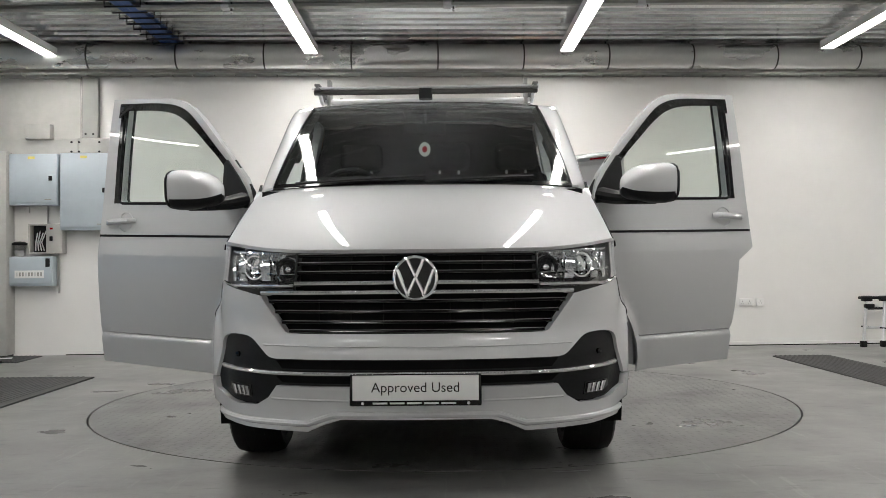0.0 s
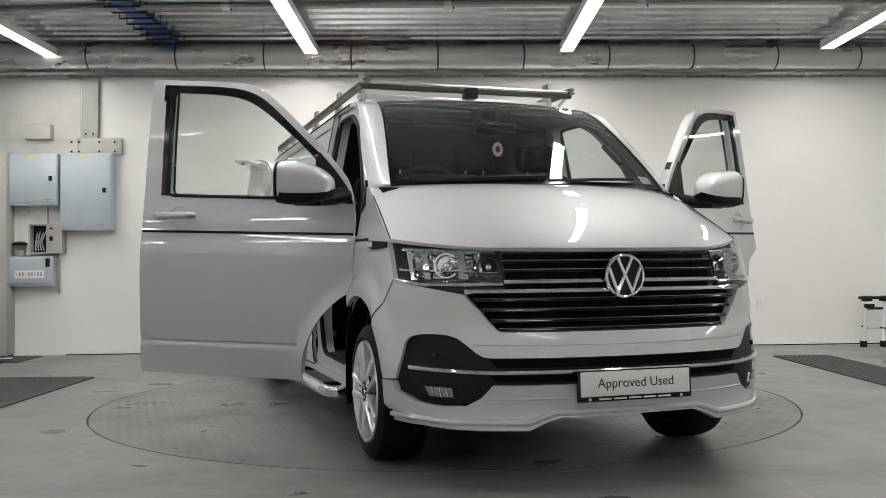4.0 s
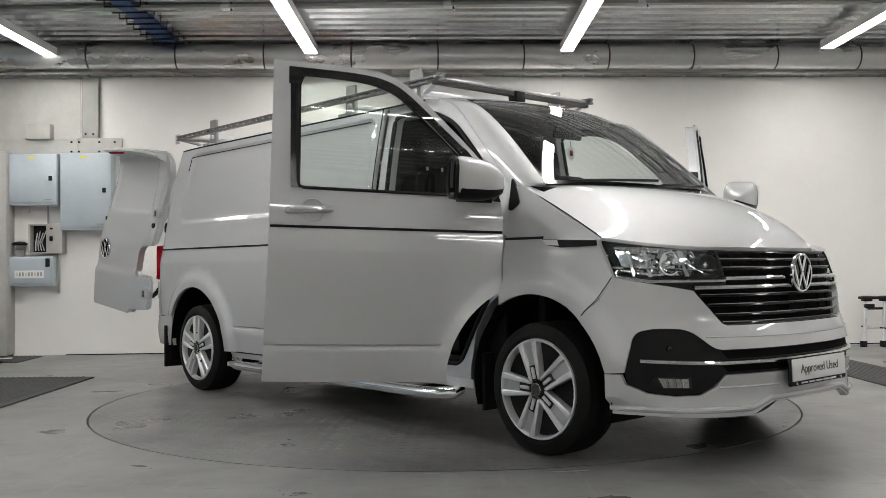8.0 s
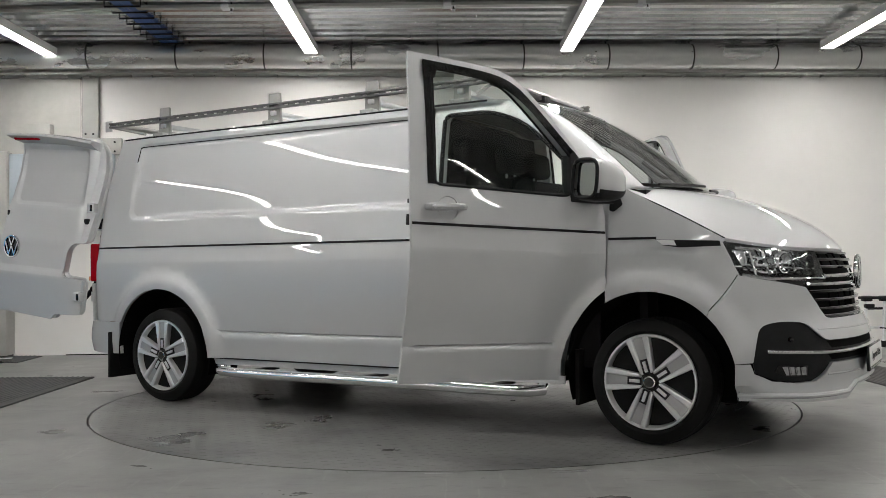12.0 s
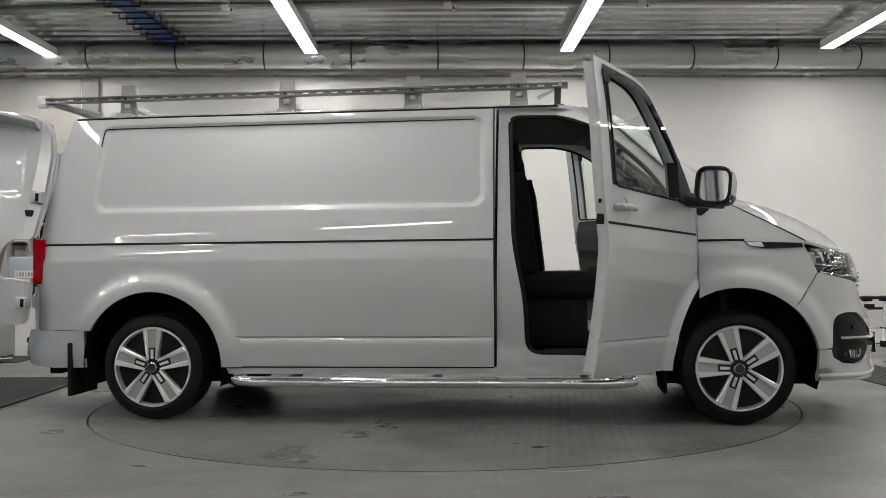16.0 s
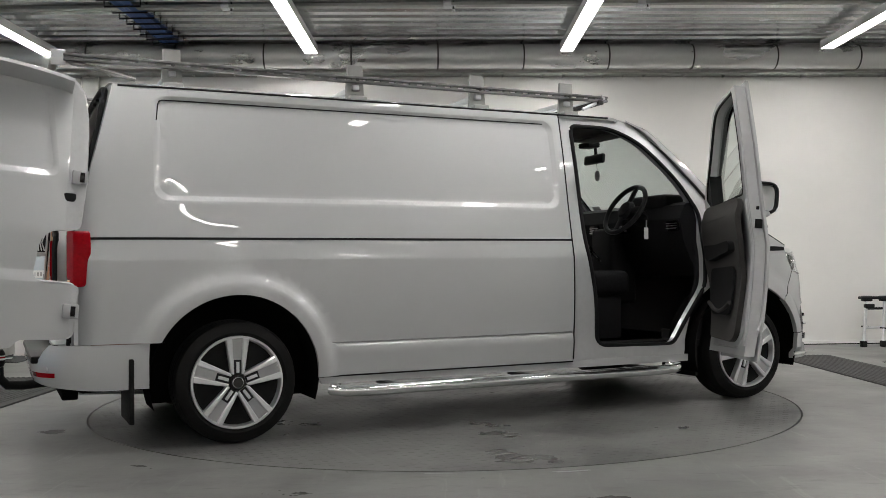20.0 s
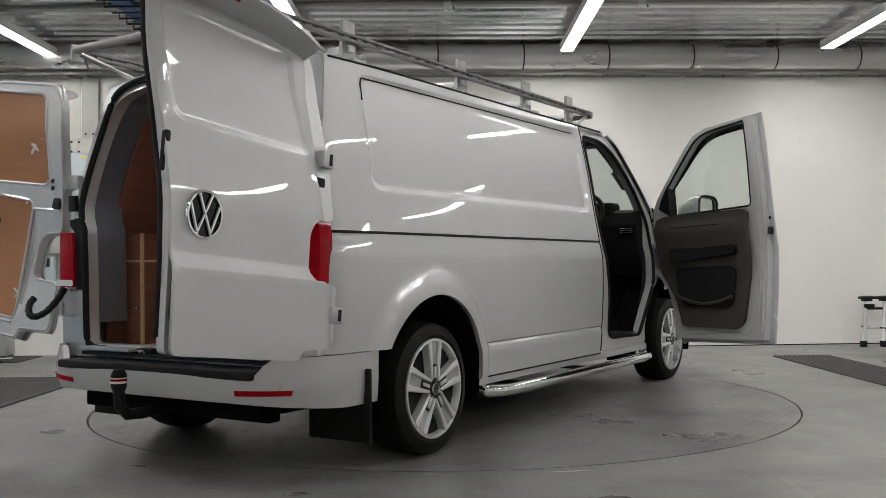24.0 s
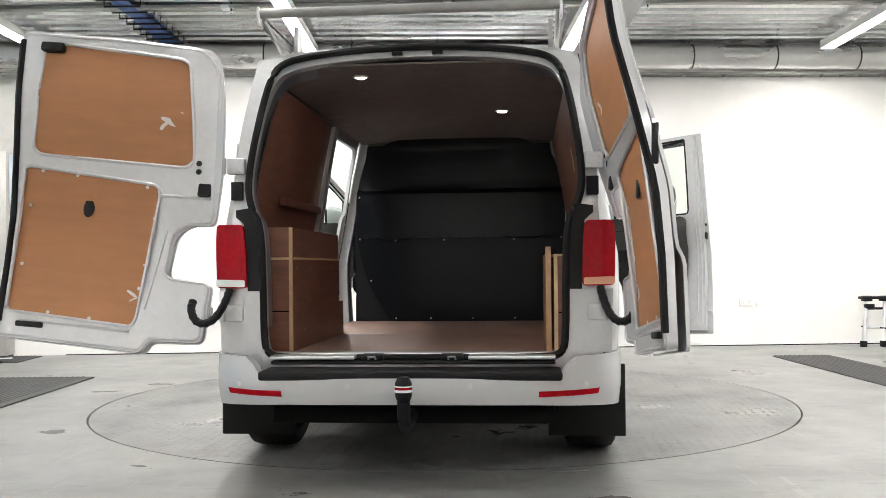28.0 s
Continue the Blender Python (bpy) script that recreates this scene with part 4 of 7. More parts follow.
def screen_and_roof():
    b = grid(lambda u, v: screen_point((2 * u - 1) * 0.95, 0.03 + v * 0.96, -0.006), 40, 24)
    part("windscreen", b, SCREEN, VAN, "large dark windscreen")
    # black print round the screen
    b = bmesh.new()
    for uu in (-1, 1):
        grid(lambda u, v: screen_point(uu * (0.93 + 0.025 * u), 0.02 + v * 0.97, -0.003), 2, 24, bm=b)
    grid(lambda u, v: screen_point((2 * u - 1) * 0.94, 0.02 + v * 0.035, -0.003), 30, 2, bm=b)
    grid(lambda u, v: screen_point((2 * u - 1) * 0.94, 0.955 + v * 0.04, -0.003), 30, 2, bm=b)
    part("screen_border", b, GLOSSBLACK, VAN)
    for s in (-1, 1):
        # pillar skin from the glass round to the door gap
        rail = [(0.86, 1.838), (0.99, 1.772), (1.09, 1.684), (1.19, 1.590), (1.31, 1.475), (1.43, 1.352), (1.487, 1.262)]
        fit = [np.polyfit(np.linspace(0, 1, len(rail)), [q[k] for q in rail], 4) for k in range(2)]

        def skin(u, v, s=s, fit=fit):
            x, z = (float(np.polyval(c, v)) for c in fit)
            a, o = Vector(screen_point(s * 0.952, v, 0.002)), Vector((x, s * half_width(x, z, True), z))
            return tuple(a.lerp(o, u) + Vector((0.45, s * 0.5, 0.7)) * (0.02 * math.sin(math.pi * u) * ease(v / 0.2)) - Vector((0, 0, 0.010 * (1 - ease(v / 0.15)))))
        b = grid(skin, 10, 30, 0.012, (0, 0, 1))
        part("windscreen_pillar", b, SILVER, VAN)
    # roof skin

    def roof(u, v):
        x = -2.285 + v * 3.30
        yy = 2 * u - 1
        edge = half_width(min(x, 0.9), 1.842, True)
        top = float(np.interp(x, (-2.3, -2.1, -1.0, 0.5, 0.8, 0.95, 1.02), (1.892, 1.903, 1.906, 1.897, 1.876, 1.853, 1.838)))
        if x > 0.80:
            edge = float(np.interp(x, (0.80, 0.94, 1.02), (edge, 0.68, 0.60)))
        low = float(np.interp(x, (-2.3, 0.75, 0.95, 1.02), (1.842, 1.842, 1.826, 1.822)))
        w = abs(yy) ** 3.4
        z = top + (low - top) * w
        y = edge * yy
        return (x - 0.07 * yy * yy * max(0, (x - 0.6) / 0.42), y, z)
    b = grid(roof, 48, 60, 0.02, (0, 0, 1))
    part("roof", b, SILVER, VAN)
    # wipers
    for y0, y1 in ((-0.62, 0.02), (0.02, 0.55)):
        b = tube([Vector(screen_point(y / 0.78, 0.985 - 0.05 * (y - y0) / (y1 - y0), 0.012)) for y in np.linspace(y0, y1, 10)], 0.008, 6)
        part("wiper", b, BLACK, VAN)
    # stickers low in the passenger corner of the screen
    b = grid(lambda u, v: screen_point(0.80 + 0.09 * u, 0.86 + 0.08 * v, -0.008), 2, 2)
    part("screen_sticker", b, PALE, VAN)


# ---------------------------------------------------------------- van: nose
def soften3(pts, n):
    """Rounds a line in space, keeping its ends."""
    pts = [Vector(p) for p in pts]
    for _ in range(n):
        q = [pts[0]]
        for p, r in zip(pts, pts[1:]):
            q += [p.lerp(r, 0.25), p.lerp(r, 0.75)]
        pts = q + [pts[-1]]
    return pts


def front_end():
    def L(pts):
        return [(na(y, z), z) for y, z in pts]
    # painted bumper: band above the dark mouth, both shoulders
    half_top = [(na(0.525, 0.65), 0.628), (na(0.545, 0.65), 0.636), (na(0.60, 0.7), 0.705), (na(0.660, 0.78), 0.782), (na(0.74, 0.8), 0.80), (na(0.83, 0.83), 0.822), (nx_(2.136, 0.83), 0.842), (nx_(2.085, 0.75), 0.755), (nx_(2.009, 0.67), 0.673)]
    down = arc_nose()
    bez = [(nx_(2.20, 0.44), 0.43), (nx_(2.21, 0.5), 0.52), (nx_(2.225, 0.58), 0.60), (nx_(2.29, 0.6), 0.620), (na(0.76, 0.61), 0.622), (na(0.70, 0.61), 0.614), (na(0.655, 0.58), 0.572), (na(0.615, 0.53), 0.533), (na(0.58, 0.53), 0.527)]
    bez = soften(bez)
    half = half_top + down + bez
    outline = half + [(-a, z) for a, z in half[::-1]]
    part("front_bumper", nose_sheet(outline, 0, 0.03), SILVER, VAN, "silver front bumper")
    # pressed ledge along the bumper
    part("bumper_crease", tube(nose_line([(-na(0.64), 0.582), (0, 0.576), (na(0.64), 0.582)], 0.001, 40), 0.0045, 6), SILVER, VAN)
    # dark lower mouth with the fog lamp corners
    low = [(nx_(2.21, 0.40), 0.38), (nx_(2.27, 0.35), 0.345), (na(0.76, 0.34), 0.333), (na(0.67, 0.34), 0.337), (na(0.615, 0.36), 0.37), (na(0.575, 0.42), 0.42)]
    half = soften(low[::-1]) + bez
    outline = half + [(-a, z) for a, z in half[::-1]]
    part("bumper_mouth", nose_sheet(outline, 0.014, 0.03), BLACK, VAN, "matt black lower grille and fog lamp surrounds")
    # recess between the chrome strip and the spoiler
    for z0, z1 in ((0.487, 0.522), (0.43, 0.458)):
        part("mouth_slot", nose_sheet([(-na(0.56), z0), (na(0.56), z0), (na(0.59), z1), (-na(0.59), z1)], 0.0125, 0.004), UNDER, VAN)
    b = tube(nose_line([(-nx_(2.255, 0.47), 0.482), (-na(0.6), 0.470), (0, 0.472), (na(0.6), 0.470), (nx_(2.255, 0.47), 0.482)], 0.0, 20), 0.010, 8)
    part("chrome_strip", b, CHROME, VAN, "chrome strip across the lower mouth")
    # spoiler lip
    top = [(na(0.575, 0.42), 0.418), (na(0.615, 0.36), 0.366), (na(0.67, 0.34), 0.333), (na(0.76, 0.34), 0.329), (nx_(2.27, 0.35), 0.341), (nx_(2.205, 0.40), 0.378), (nx_(2.19, 0.42), 0.422), (nx_(2.124, 0.42), 0.422)]
    bottom = [(nx_(2.122, 0.25), 0.247), (nx_(2.3, 0.24), 0.246), (na(0.72, 0.25), 0.238), (na(0.44, 0.24), 0.236), (na(0.37, 0.26), 0.268), (na(0.30, 0.28), 0.288)]
    half = [(a, z) for a, z in top + bottom]
    outline = [(-a, z) for a, z in half[::-1]] + half
    part("front_spoiler", nose_sheet(outline, -0.004, 0.03), SILVER, VAN, "silver spoiler lip under the bumper")
    lip = [(nx_(2.122, 0.27), 0.275), (nx_(2.3, 0.27), 0.272), (na(0.72, 0.27), 0.268), (na(0.44, 0.27), 0.268), (na(0.33, 0.29), 0.305), (0, 0.308)]
    lip = [(-a, z) for a, z in lip[:-1]] + lip[::-1]
    part("spoiler_edge", tube(nose_line(lip, -0.006, 8), 0.013, 8), SILVER, VAN)
    for s in (-1, 1):
        part("spoiler_ridge", tube(nose_line([(s * na(0.27), 0.362), (s * na(0.6), 0.364)], -0.003, 14), 0.006, 6), SILVER, VAN)
    # upper grille
    gh = [(0.52, 0.632), (0.545, 0.64), (0.60, 0.709), (0.652, 0.782), (0.505, 0.795), (0.505, 0.957)]
    g = [(na(y, z), z) for y, z in gh]
    g = g + [(-p, q) for p, q in g[::-1]]
    part("grille_backing", nose_sheet(g, 0.040, 0.015), UNDER, VAN, "black radiator grille")
    for z, w in ((0.948, 0.503), (0.913, 0.503), (0.876, 0.503), (0.757, 0.63), (0.715, 0.60), (0.672, 0.568), (0.636, 0.535)):
        b = bmesh.new()
        tube(nose_line([(-na(w, z), z), (0, z), (na(w, z), z)], 0.014, 24), 0.0065, 8, b)
        part("grille_slat", b, GLOSSBLACK, VAN)
        part("slat_edge", tube(nose_line([(-na(w, z), z + 0.008), (0, z + 0.008), (na(w, z), z + 0.008)], 0.008, 24), 0.0020, 5), RAILDARK, VAN)
    for x in (-0.42, -0.28, -0.14, 0.14, 0.28, 0.42):
        for z0, z1 in ((0.875, 0.95), (0.66, 0.77)):
            part("grille_rib", tube(nose_line([(na(x, z0), z0), (na(x, z1), z1)], 0.034, 2), 0.005, 6), UNDER, VAN)
    for z, w in ((0.836, 0.505), (0.797, 0.655)):
        part("chrome_bar", tube(nose_line([(-na(w, z), z - 0.002), (0, z), (na(w, z), z - 0.002)], 0.001, 30), 0.0105, 8), CHROME, VAN, "chrome grille bar")
    for s in (-1, 1):
        part("grille_side", tube(nose_line([(s * na(0.507, .82), 0.80), (s * na(0.507, .9), 0.957)], 0.006, 6), 0.005, 6), BLACK, VAN)
    part("radar_cover", nose_sheet([(-na(0.075), 0.665), (na(0.03), 0.665), (na(0.03), 0.765), (-na(0.075), 0.765)], 0.012, 0.012), UNDER, VAN)
    emblem(VAN, Matrix.Translation((2.55, 0, 0.853)) @ pose(0, 0, 0, 90, 0, 90), 0.092)
    # headlights
    for s in (-1, 1):
        o = [(na(0.507, .9), 0.957), (na(0.507, .82), 0.822), (na(0.66, .82), 0.812), (na(0.80, .83), 0.822), (nx_(2.14, .84), 0.845), (nx_(2.07, 0.95), 0.93), (nx_(2.035, 1.0), 1.005), (na(0.83, .98), 0.997), (na(0.70, .97), 0.978)]
        lamp = empty("headlight", "", "", parent=VAN)
        part("bucket", nose_sheet(o, 0.085, 0.02, mirror=s < 0), ALLOY_DARK, lamp)
        part("lens", nose_sheet(o, 0.0, 0.0, mirror=s < 0), LENS, lamp, "clear headlight lens")
        # outer chamber: bright stepped reflector
        o2 = [(na(0.645, .9), 0.85), (na(0.80, .85), 0.848), (nx_(2.16, .86), 0.868), (nx_(2.11, 0.95), 0.965), (na(0.80, .97), 0.975), (na(0.66, .96), 0.962)]
        part("reflector", nose_sheet(o2, 0.062, 0.01, mirror=s < 0), CHROME, lamp, "bright stepped reflector")
        for y, w, dep in ((0.845, 0.012, 0.035), (0.80, 0.02, 0.045), (0.665, 0.028, 0.04), (0.61, 0.014, 0.05)):
            a0 = na(y, 0.9)
            b = sheet([(0, 0.0), (w, 0.0), (w * 1.3 + 0.012, 0.112), (0.016, 0.112)], lambda a, c, d, s=s, a0=a0, dep=dep: nose(s * (a0 + a - 0.02), 0.845 + c, dep + d - 0.02 * (a / 0.03)), 0.03, 0.02)
            part("lamp_blade", b, CHROME, lamp)
        for k, (y, z, r) in enumerate(((0.735, 0.902, 0.047), (0.572, 0.893, 0.044))):
            c = Vector(nose(s * na(y, z), z, 0.055))
            d = (Vector(nose(s * na(y, z), z, 0.0)) - c).normalized()
            d = (d + Vector((1.2, 0, 0))).normalized()
            q = d.to_track_quat("Y", "Z").to_matrix().to_4x4()
            b = turned([(r * 0.2, -0.02), (r * 0.6, -0.015), (r * 0.9, 0.006), (r, 0.03), (r + 0.006, 0.03), (r + 0.006, 0.0)], 28)
            part("reflector_bowl", b, CHROME if k == 0 else ALLOY_DARK, lamp, "reflector bowl", m=Matrix.Translation(c) @ q)
            part("bulb_shield", turned([(0.0001, 0.022), (0.012, 0.018), (0.016, -0.01), (0.0001, -0.012)], 16), CHROME, lamp, m=Matrix.Translation(c) @ q)
        # stepped facets of the reflector
        rng = random.Random(11)
        b = bmesh.new()
        for i in range(8):
            for j in range(3):
                y0, y1 = 0.60 + 0.032 * i, 0.627 + 0.032 * i
                z0 = 0.852 + 0.038 * j + 0.012 * (i / 7)
                up, side = rng.uniform(0.004, 0.026), rng.uniform(-0.012, 0.012)
                quad = [nose(s * na(y, 0.9), z, 0.048 + up * (z > z0) + side * (y > y0)) for y, z in ((y0, z0), (y1, z0), (y1, z0 + 0.034), (y0, z0 + 0.034))]
                b.faces.new([b.verts.new(q) for q in (quad if s > 0 else quad[::-1])])
        part("reflector_facets", b, CHROME, lamp, "stepped chrome facets")
        for z in (0.955, 0.868):
            b = tube(nose_line([(s * na(0.53, z), z), (s * nx_(2.12, z), z + 0.02)], 0.035, 14), 0.006, 6)
            part("lamp_trim", b, CHROME, lamp)
        b = tube(nose_line([(s * na(0.51, .83), 0.824), (s * na(0.80, .83), 0.824), (s * nx_(2.15, .84), 0.846)], 0.0, 14), 0.007, 8)
        part("lamp_chrome_edge", b, CHROME, lamp)
        o = [(na(0.515, .8), 0.812), (na(0.52, .8), 0.795), (na(0.665, .78), 0.783), (na(0.75, .8), 0.796), (na(0.84, .83), 0.820), (nx_(2.16, .84), 0.842), (na(0.80, .83), 0.818)]
        part("lamp_skirt", nose_sheet(o, 0.006, 0.02, mirror=s < 0), GLOSSBLACK, lamp)
        part("wing_lamp_gap", tube(nose_line([(s * nx_(2.13, .84), 0.845), (s * nx_(2.008, .67), 0.673)], 0.0, 10), 0.0025, 6), SEAL, VAN)
        # fog lamp
        fog = empty("fog_lamp", "", "", parent=VAN)
        o = [(na(0.705, .38), 0.36), (na(0.80, .38), 0.362), (na(0.83, .4), 0.385), (na(0.82, .4), 0.415), (na(0.71, .4), 0.412)]
        part("fog_recess", nose_sheet(o, 0.010, 0.003, mirror=s < 0), GLOSSBLACK, fog)
        part("fog_reflector", nose_sheet([(na(0.715, .38), 0.366), (na(0.795, .38), 0.368), (na(0.81, .4), 0.408), (na(0.72, .4), 0.405)], 0.004, 0.008, mirror=s < 0), LAMPCHROME, fog)
        for y in (0.735, 0.757, 0.78):
            part("fog_step", tube(nose_line([(s * na(y, .37), 0.368), (s * na(y + 0.008, .4), 0.405)], 0.002, 4), 0.005, 6), LAMPCHROME, fog)
        c = nose(s * na(0.775, .54), 0.535, 0.008)
        part("parking_sensor", turned([(0.0001, 0.006), (0.011, 0.005), (0.012, -0.01)], 14), GLOSSBLACK, VAN, m=Matrix.Translation(c) @ pose(0, 0, 0, 0, 0, -90 + 35 * s))
    # show plate
    plate = empty("show_plate", "", "", parent=VAN, m=pose(2.625, 0, 0.412, 0, -2, 0))
    part("holder", box(-0.012, 0.004, -0.262, 0.262, -0.064, 0.062, 0.006), GLOSSBLACK, plate)
    part("plate", box(0.004, 0.008, -0.25, 0.25, -0.042, 0.057, 0.0015), PLATE, plate, "white plate with black words")
    letters("Approved Used", 0.055, 0.0006, plate, INK, Matrix.Translation((0.0088, 0, 0.008)) @ pose(0, 0, 0, 90, 0, 90))
    for i in range(5):
        part("small_print", box(0.0042, 0.0056, -0.17 + i * 0.068, -0.112 + i * 0.068, -0.0565, -0.0495), PALE, plate)
    for y in (-0.21, 0.21):
        part("plate_screw", turned([(0.0001, 0.008), (0.006, 0.007), (0.006, 0.0)], 10, "x"), PALE, plate, m=pose(0, y, -0.053))


def arc_nose():
    """The front edge of the wheel arch on the nose pattern."""
    return [(nx_(1.70 + math.sqrt(0.432 ** 2 - (z - 0.335) ** 2), z), z) for z in (0.646, 0.60, 0.55, 0.50, 0.46, 0.425)]


# a plain lattice of four bars
LATTICE = ([(-0.36, 0.82), (0.38, -0.76)], [(0.36, 0.82), (-0.38, -0.76)], [(-0.80, 0.38), (-0.34, -0.80)], [(0.80, 0.38), (0.34, -0.80)])


def emblem(parent, m, r):
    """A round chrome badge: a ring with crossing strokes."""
    e = empty("badge", "", "", parent=parent, m=m)
    part("badge_disc", turned([(0.0001, 0.0), (r * 0.93, 0.0), (r * 0.9, -0.012), (0.0001, -0.012)], 36, "z"), GLOSSBLACK, e)
    part("badge_ring", turned([(r * 0.86, -0.006), (r * 0.88, 0.007), (r * 0.95, 0.009), (r, 0.004), (r, -0.006)], 40, "z"), CHROME, e, "chrome ring")
    w = r * 0.088
    for pts in LATTICE:
        b = bmesh.new()
        for p, q in zip(pts, pts[1:]):
            tube([(p[0] * r, p[1] * r, 0.004), (q[0] * r, q[1] * r, 0.004)], w, 6, b, 0.6)
        part("badge_stroke", b, CHROME, e)
    return e


# ---------------------------------------------------------------- van: wheels
def rim_mesh():
    b = turned([(0.200, -0.12), (0.218, -0.03), (0.223, -0.004), (0.227, 0.006), (0.236, 0.006), (0.239, -0.004), (0.239, -0.12)], 60)
    return mesh_of("rim", b, ALLOY)


def spoke_meshes():
    """One arm of a five-arm wheel: a broad face between two raised edges, split by a slot near the hub."""
    def slab(pts, y0, y1):
        b = bmesh.new()
        lo = [b.verts.new((x, y0, z)) for x, z in pts]
        hi = [b.verts.new((x, y1, z)) for x, z in pts]
        k = len(pts)
        b.faces.new(hi)
        b.faces.new(lo[::-1])
        for i in range(k):
            b.faces.new((lo[i], lo[(i + 1) % k], hi[(i + 1) % k], hi[i]))
        bmesh.ops.recalc_face_normals(b, faces=b.faces[:])
        return b
    face = mesh_of("spoke_face", slab([(-0.024, 0.045), (0.024, 0.045), (0.027, 0.11), (0.034, 0.228), (-0.034, 0.228), (-0.027, 0.11)], -0.05, -0.004), ALLOY_FACE)
    edges = []
    for s in (-1, 1):
        b = slab([(s * 0.019, 0.040), (s * 0.034, 0.045), (s * 0.060, 0.222), (s * 0.028, 0.228), (s * 0.022, 0.113)], -0.07, 0.012)
        bmesh.ops.bevel(b, geom=b.edges[:], offset=0.005, segments=1, affect="EDGES")
        edges.append(mesh_of("spoke_edge", b, ALLOY))
    slot = mesh_of("spoke_slot", box(-0.0195, 0.0195, -0.003, 0.0025, 0.042, 0.115, 0.001), ALLOY_DARK)
    pin = mesh_of("spoke_pin", box(-0.008, 0.008, 0.0, 0.010, 0.05, 0.105, 0.002), ALLOY)
    return face, edges, slot, pin


def wheels():
    tyre = mesh_of("tyre", turned([(0.222, -0.20), (0.235, -0.225), (0.28, -0.235), (0.305, -0.22), (0.3155, -0.19), (0.3165, -0.118), (0.3155, -0.045), (0.307, -0.014), (0.287, 0.0), (0.260, 0.004), (0.256, 0.006), (0.252, 0.004), (0.238, -0.004), (0.225, -0.03)], 72), RUBBER)
    rim = rim_mesh()
    face, edges, slot, pin = spoke_meshes()
    groove = mesh_of("tread_groove", turned([(0.3155, -0.165), (0.3175, -0.165), (0.3175, -0.158), (0.3155, -0.158)], 60), SEAL)
    disc = mesh_of("brake_disc", turned([(0.05, -0.07), (0.16, -0.07), (0.16, -0.085), (0.05, -0.085)], 36), STEEL)
    well = mesh_of("wheel_well", turned([(0.0001, -0.10), (0.22, -0.10), (0.222, -0.2)], 36), UNDER)
    hub = mesh_of("hub_cap", turned([(0.0001, 0.012), (0.026, 0.011), (0.033, 0.004), (0.036, -0.02), (0.06, -0.03)], 28), GREYTRIM)
    nut = mesh_of("wheel_bolt", turned([(0.0001, 0.0), (0.009, 0.0), (0.009, -0.02)], 8), GREYTRIM)
    hubring = mesh_of("hub_ring", turned([(0.024, 0.011), (0.025, 0.014), (0.029, 0.013), (0.030, 0.008)], 24), CHROME)
    for cx in (WHEEL_X, -WHEEL_X):
        for s in (-1, 1):
            m = pose(cx, s * 0.903, HUB_Z) @ (pose(0, 0, 0, 0, 0, 180) if s < 0 else Matrix.Identity(4)) @ pose(0, 0, 0, 0, 16 if cx > 0 else 0, 0)
            w = empty("wheel", "", "", parent=VAN, m=m)
            part("tyre", tyre, None, w, "black rubber tyre")
            part("rim", rim, None, w, "silver alloy rim")
            part("brake_disc", disc, None, w)
            part("wheel_well", well, None, w)
            hb = part("hub_cap", hub, None, w)
            for k in range(5):
                q = pose(0, 0, 0, 0, 72 * k, 0)
                sp = part("spoke", face, None, w, m=q)
                for e in edges:
                    part("spoke_edge", e, None, w, m=q)
                part("spoke_slot", slot, None, w, m=q)
                part("spoke_pin", pin, None, w, m=q)
                part("wheel_bolt", nut, None, w, m=pose(0, 0, 0, 0, 72 * k + 36, 0) @ pose(0, -0.008, 0.052))
            part("hub_ring", hubring, None, w)
            part("tread_groove", groove, None, w)
            part("tread_groove", groove, None, w, m=pose(0, 0.045, 0))
            part("tread_groove", groove, None, w, m=pose(0, 0.09, 0))
    # mud flaps behind the wheels
    for cx, h0 in ((-WHEEL_X - 0.52, 0.14), (WHEEL_X - 0.40, 0.17)):
        for s in (-1, 1):
            b = box(-0.012, 0.012, -0.17, 0.17, h0, 0.46, 0.006)
            part("mud_flap", b, RUBBER, VAN, "black rubber mud flap", m=pose(cx, s * (0.745 if cx < 0 else 0.70), 0))


body_sides()
front_fenders()
bonnet()
screen_and_roof()
front_end()
wheels()


# ---------------------------------------------------------------- van: tail
def tail_x(z):
    return float(np.interp(z, (0.52, 0.85, 1.08, 1.33, 1.6, 1.87), (-2.540, -2.526, -2.504, -2.439, -2.362, -2.323)))


TAIL_E, TAIL_0, TAIL_W, TAIL_N = -2.06, -2.665, 0.895, 4.2


def tail(a, z, d=0.0):
    f = abs(a) * math.pi / 2
    lean = 0.03 * max(0.0, abs(z - 0.42) - 0.03) / 0.1
    x = TAIL_E + (TAIL_0 + lean - TAIL_E) * max(math.cos(f), 0) ** (2 / TAIL_N)
    y = math.copysign((TAIL_W - 0.1 * max(0, 0.4 - z)) * math.sin(f) ** (2 / TAIL_N), a) if a else 0.0
    ny = math.copysign(math.sin(f), a) if a else 0.0
    return (x + math.cos(f) * d, y - ny * d, z)


def ta(y):
    return math.copysign(math.asin(min(1, abs(y) / TAIL_W) ** (TAIL_N / 2)) / (math.pi / 2), y)


def tail_sheet(outline, d=0.0, thick=0.02):
    k = 1.3
    return sheet([(p * k, q) for p, q in outline], lambda a, b, e: tail(a / k, b, d + e), 0.035, thick)


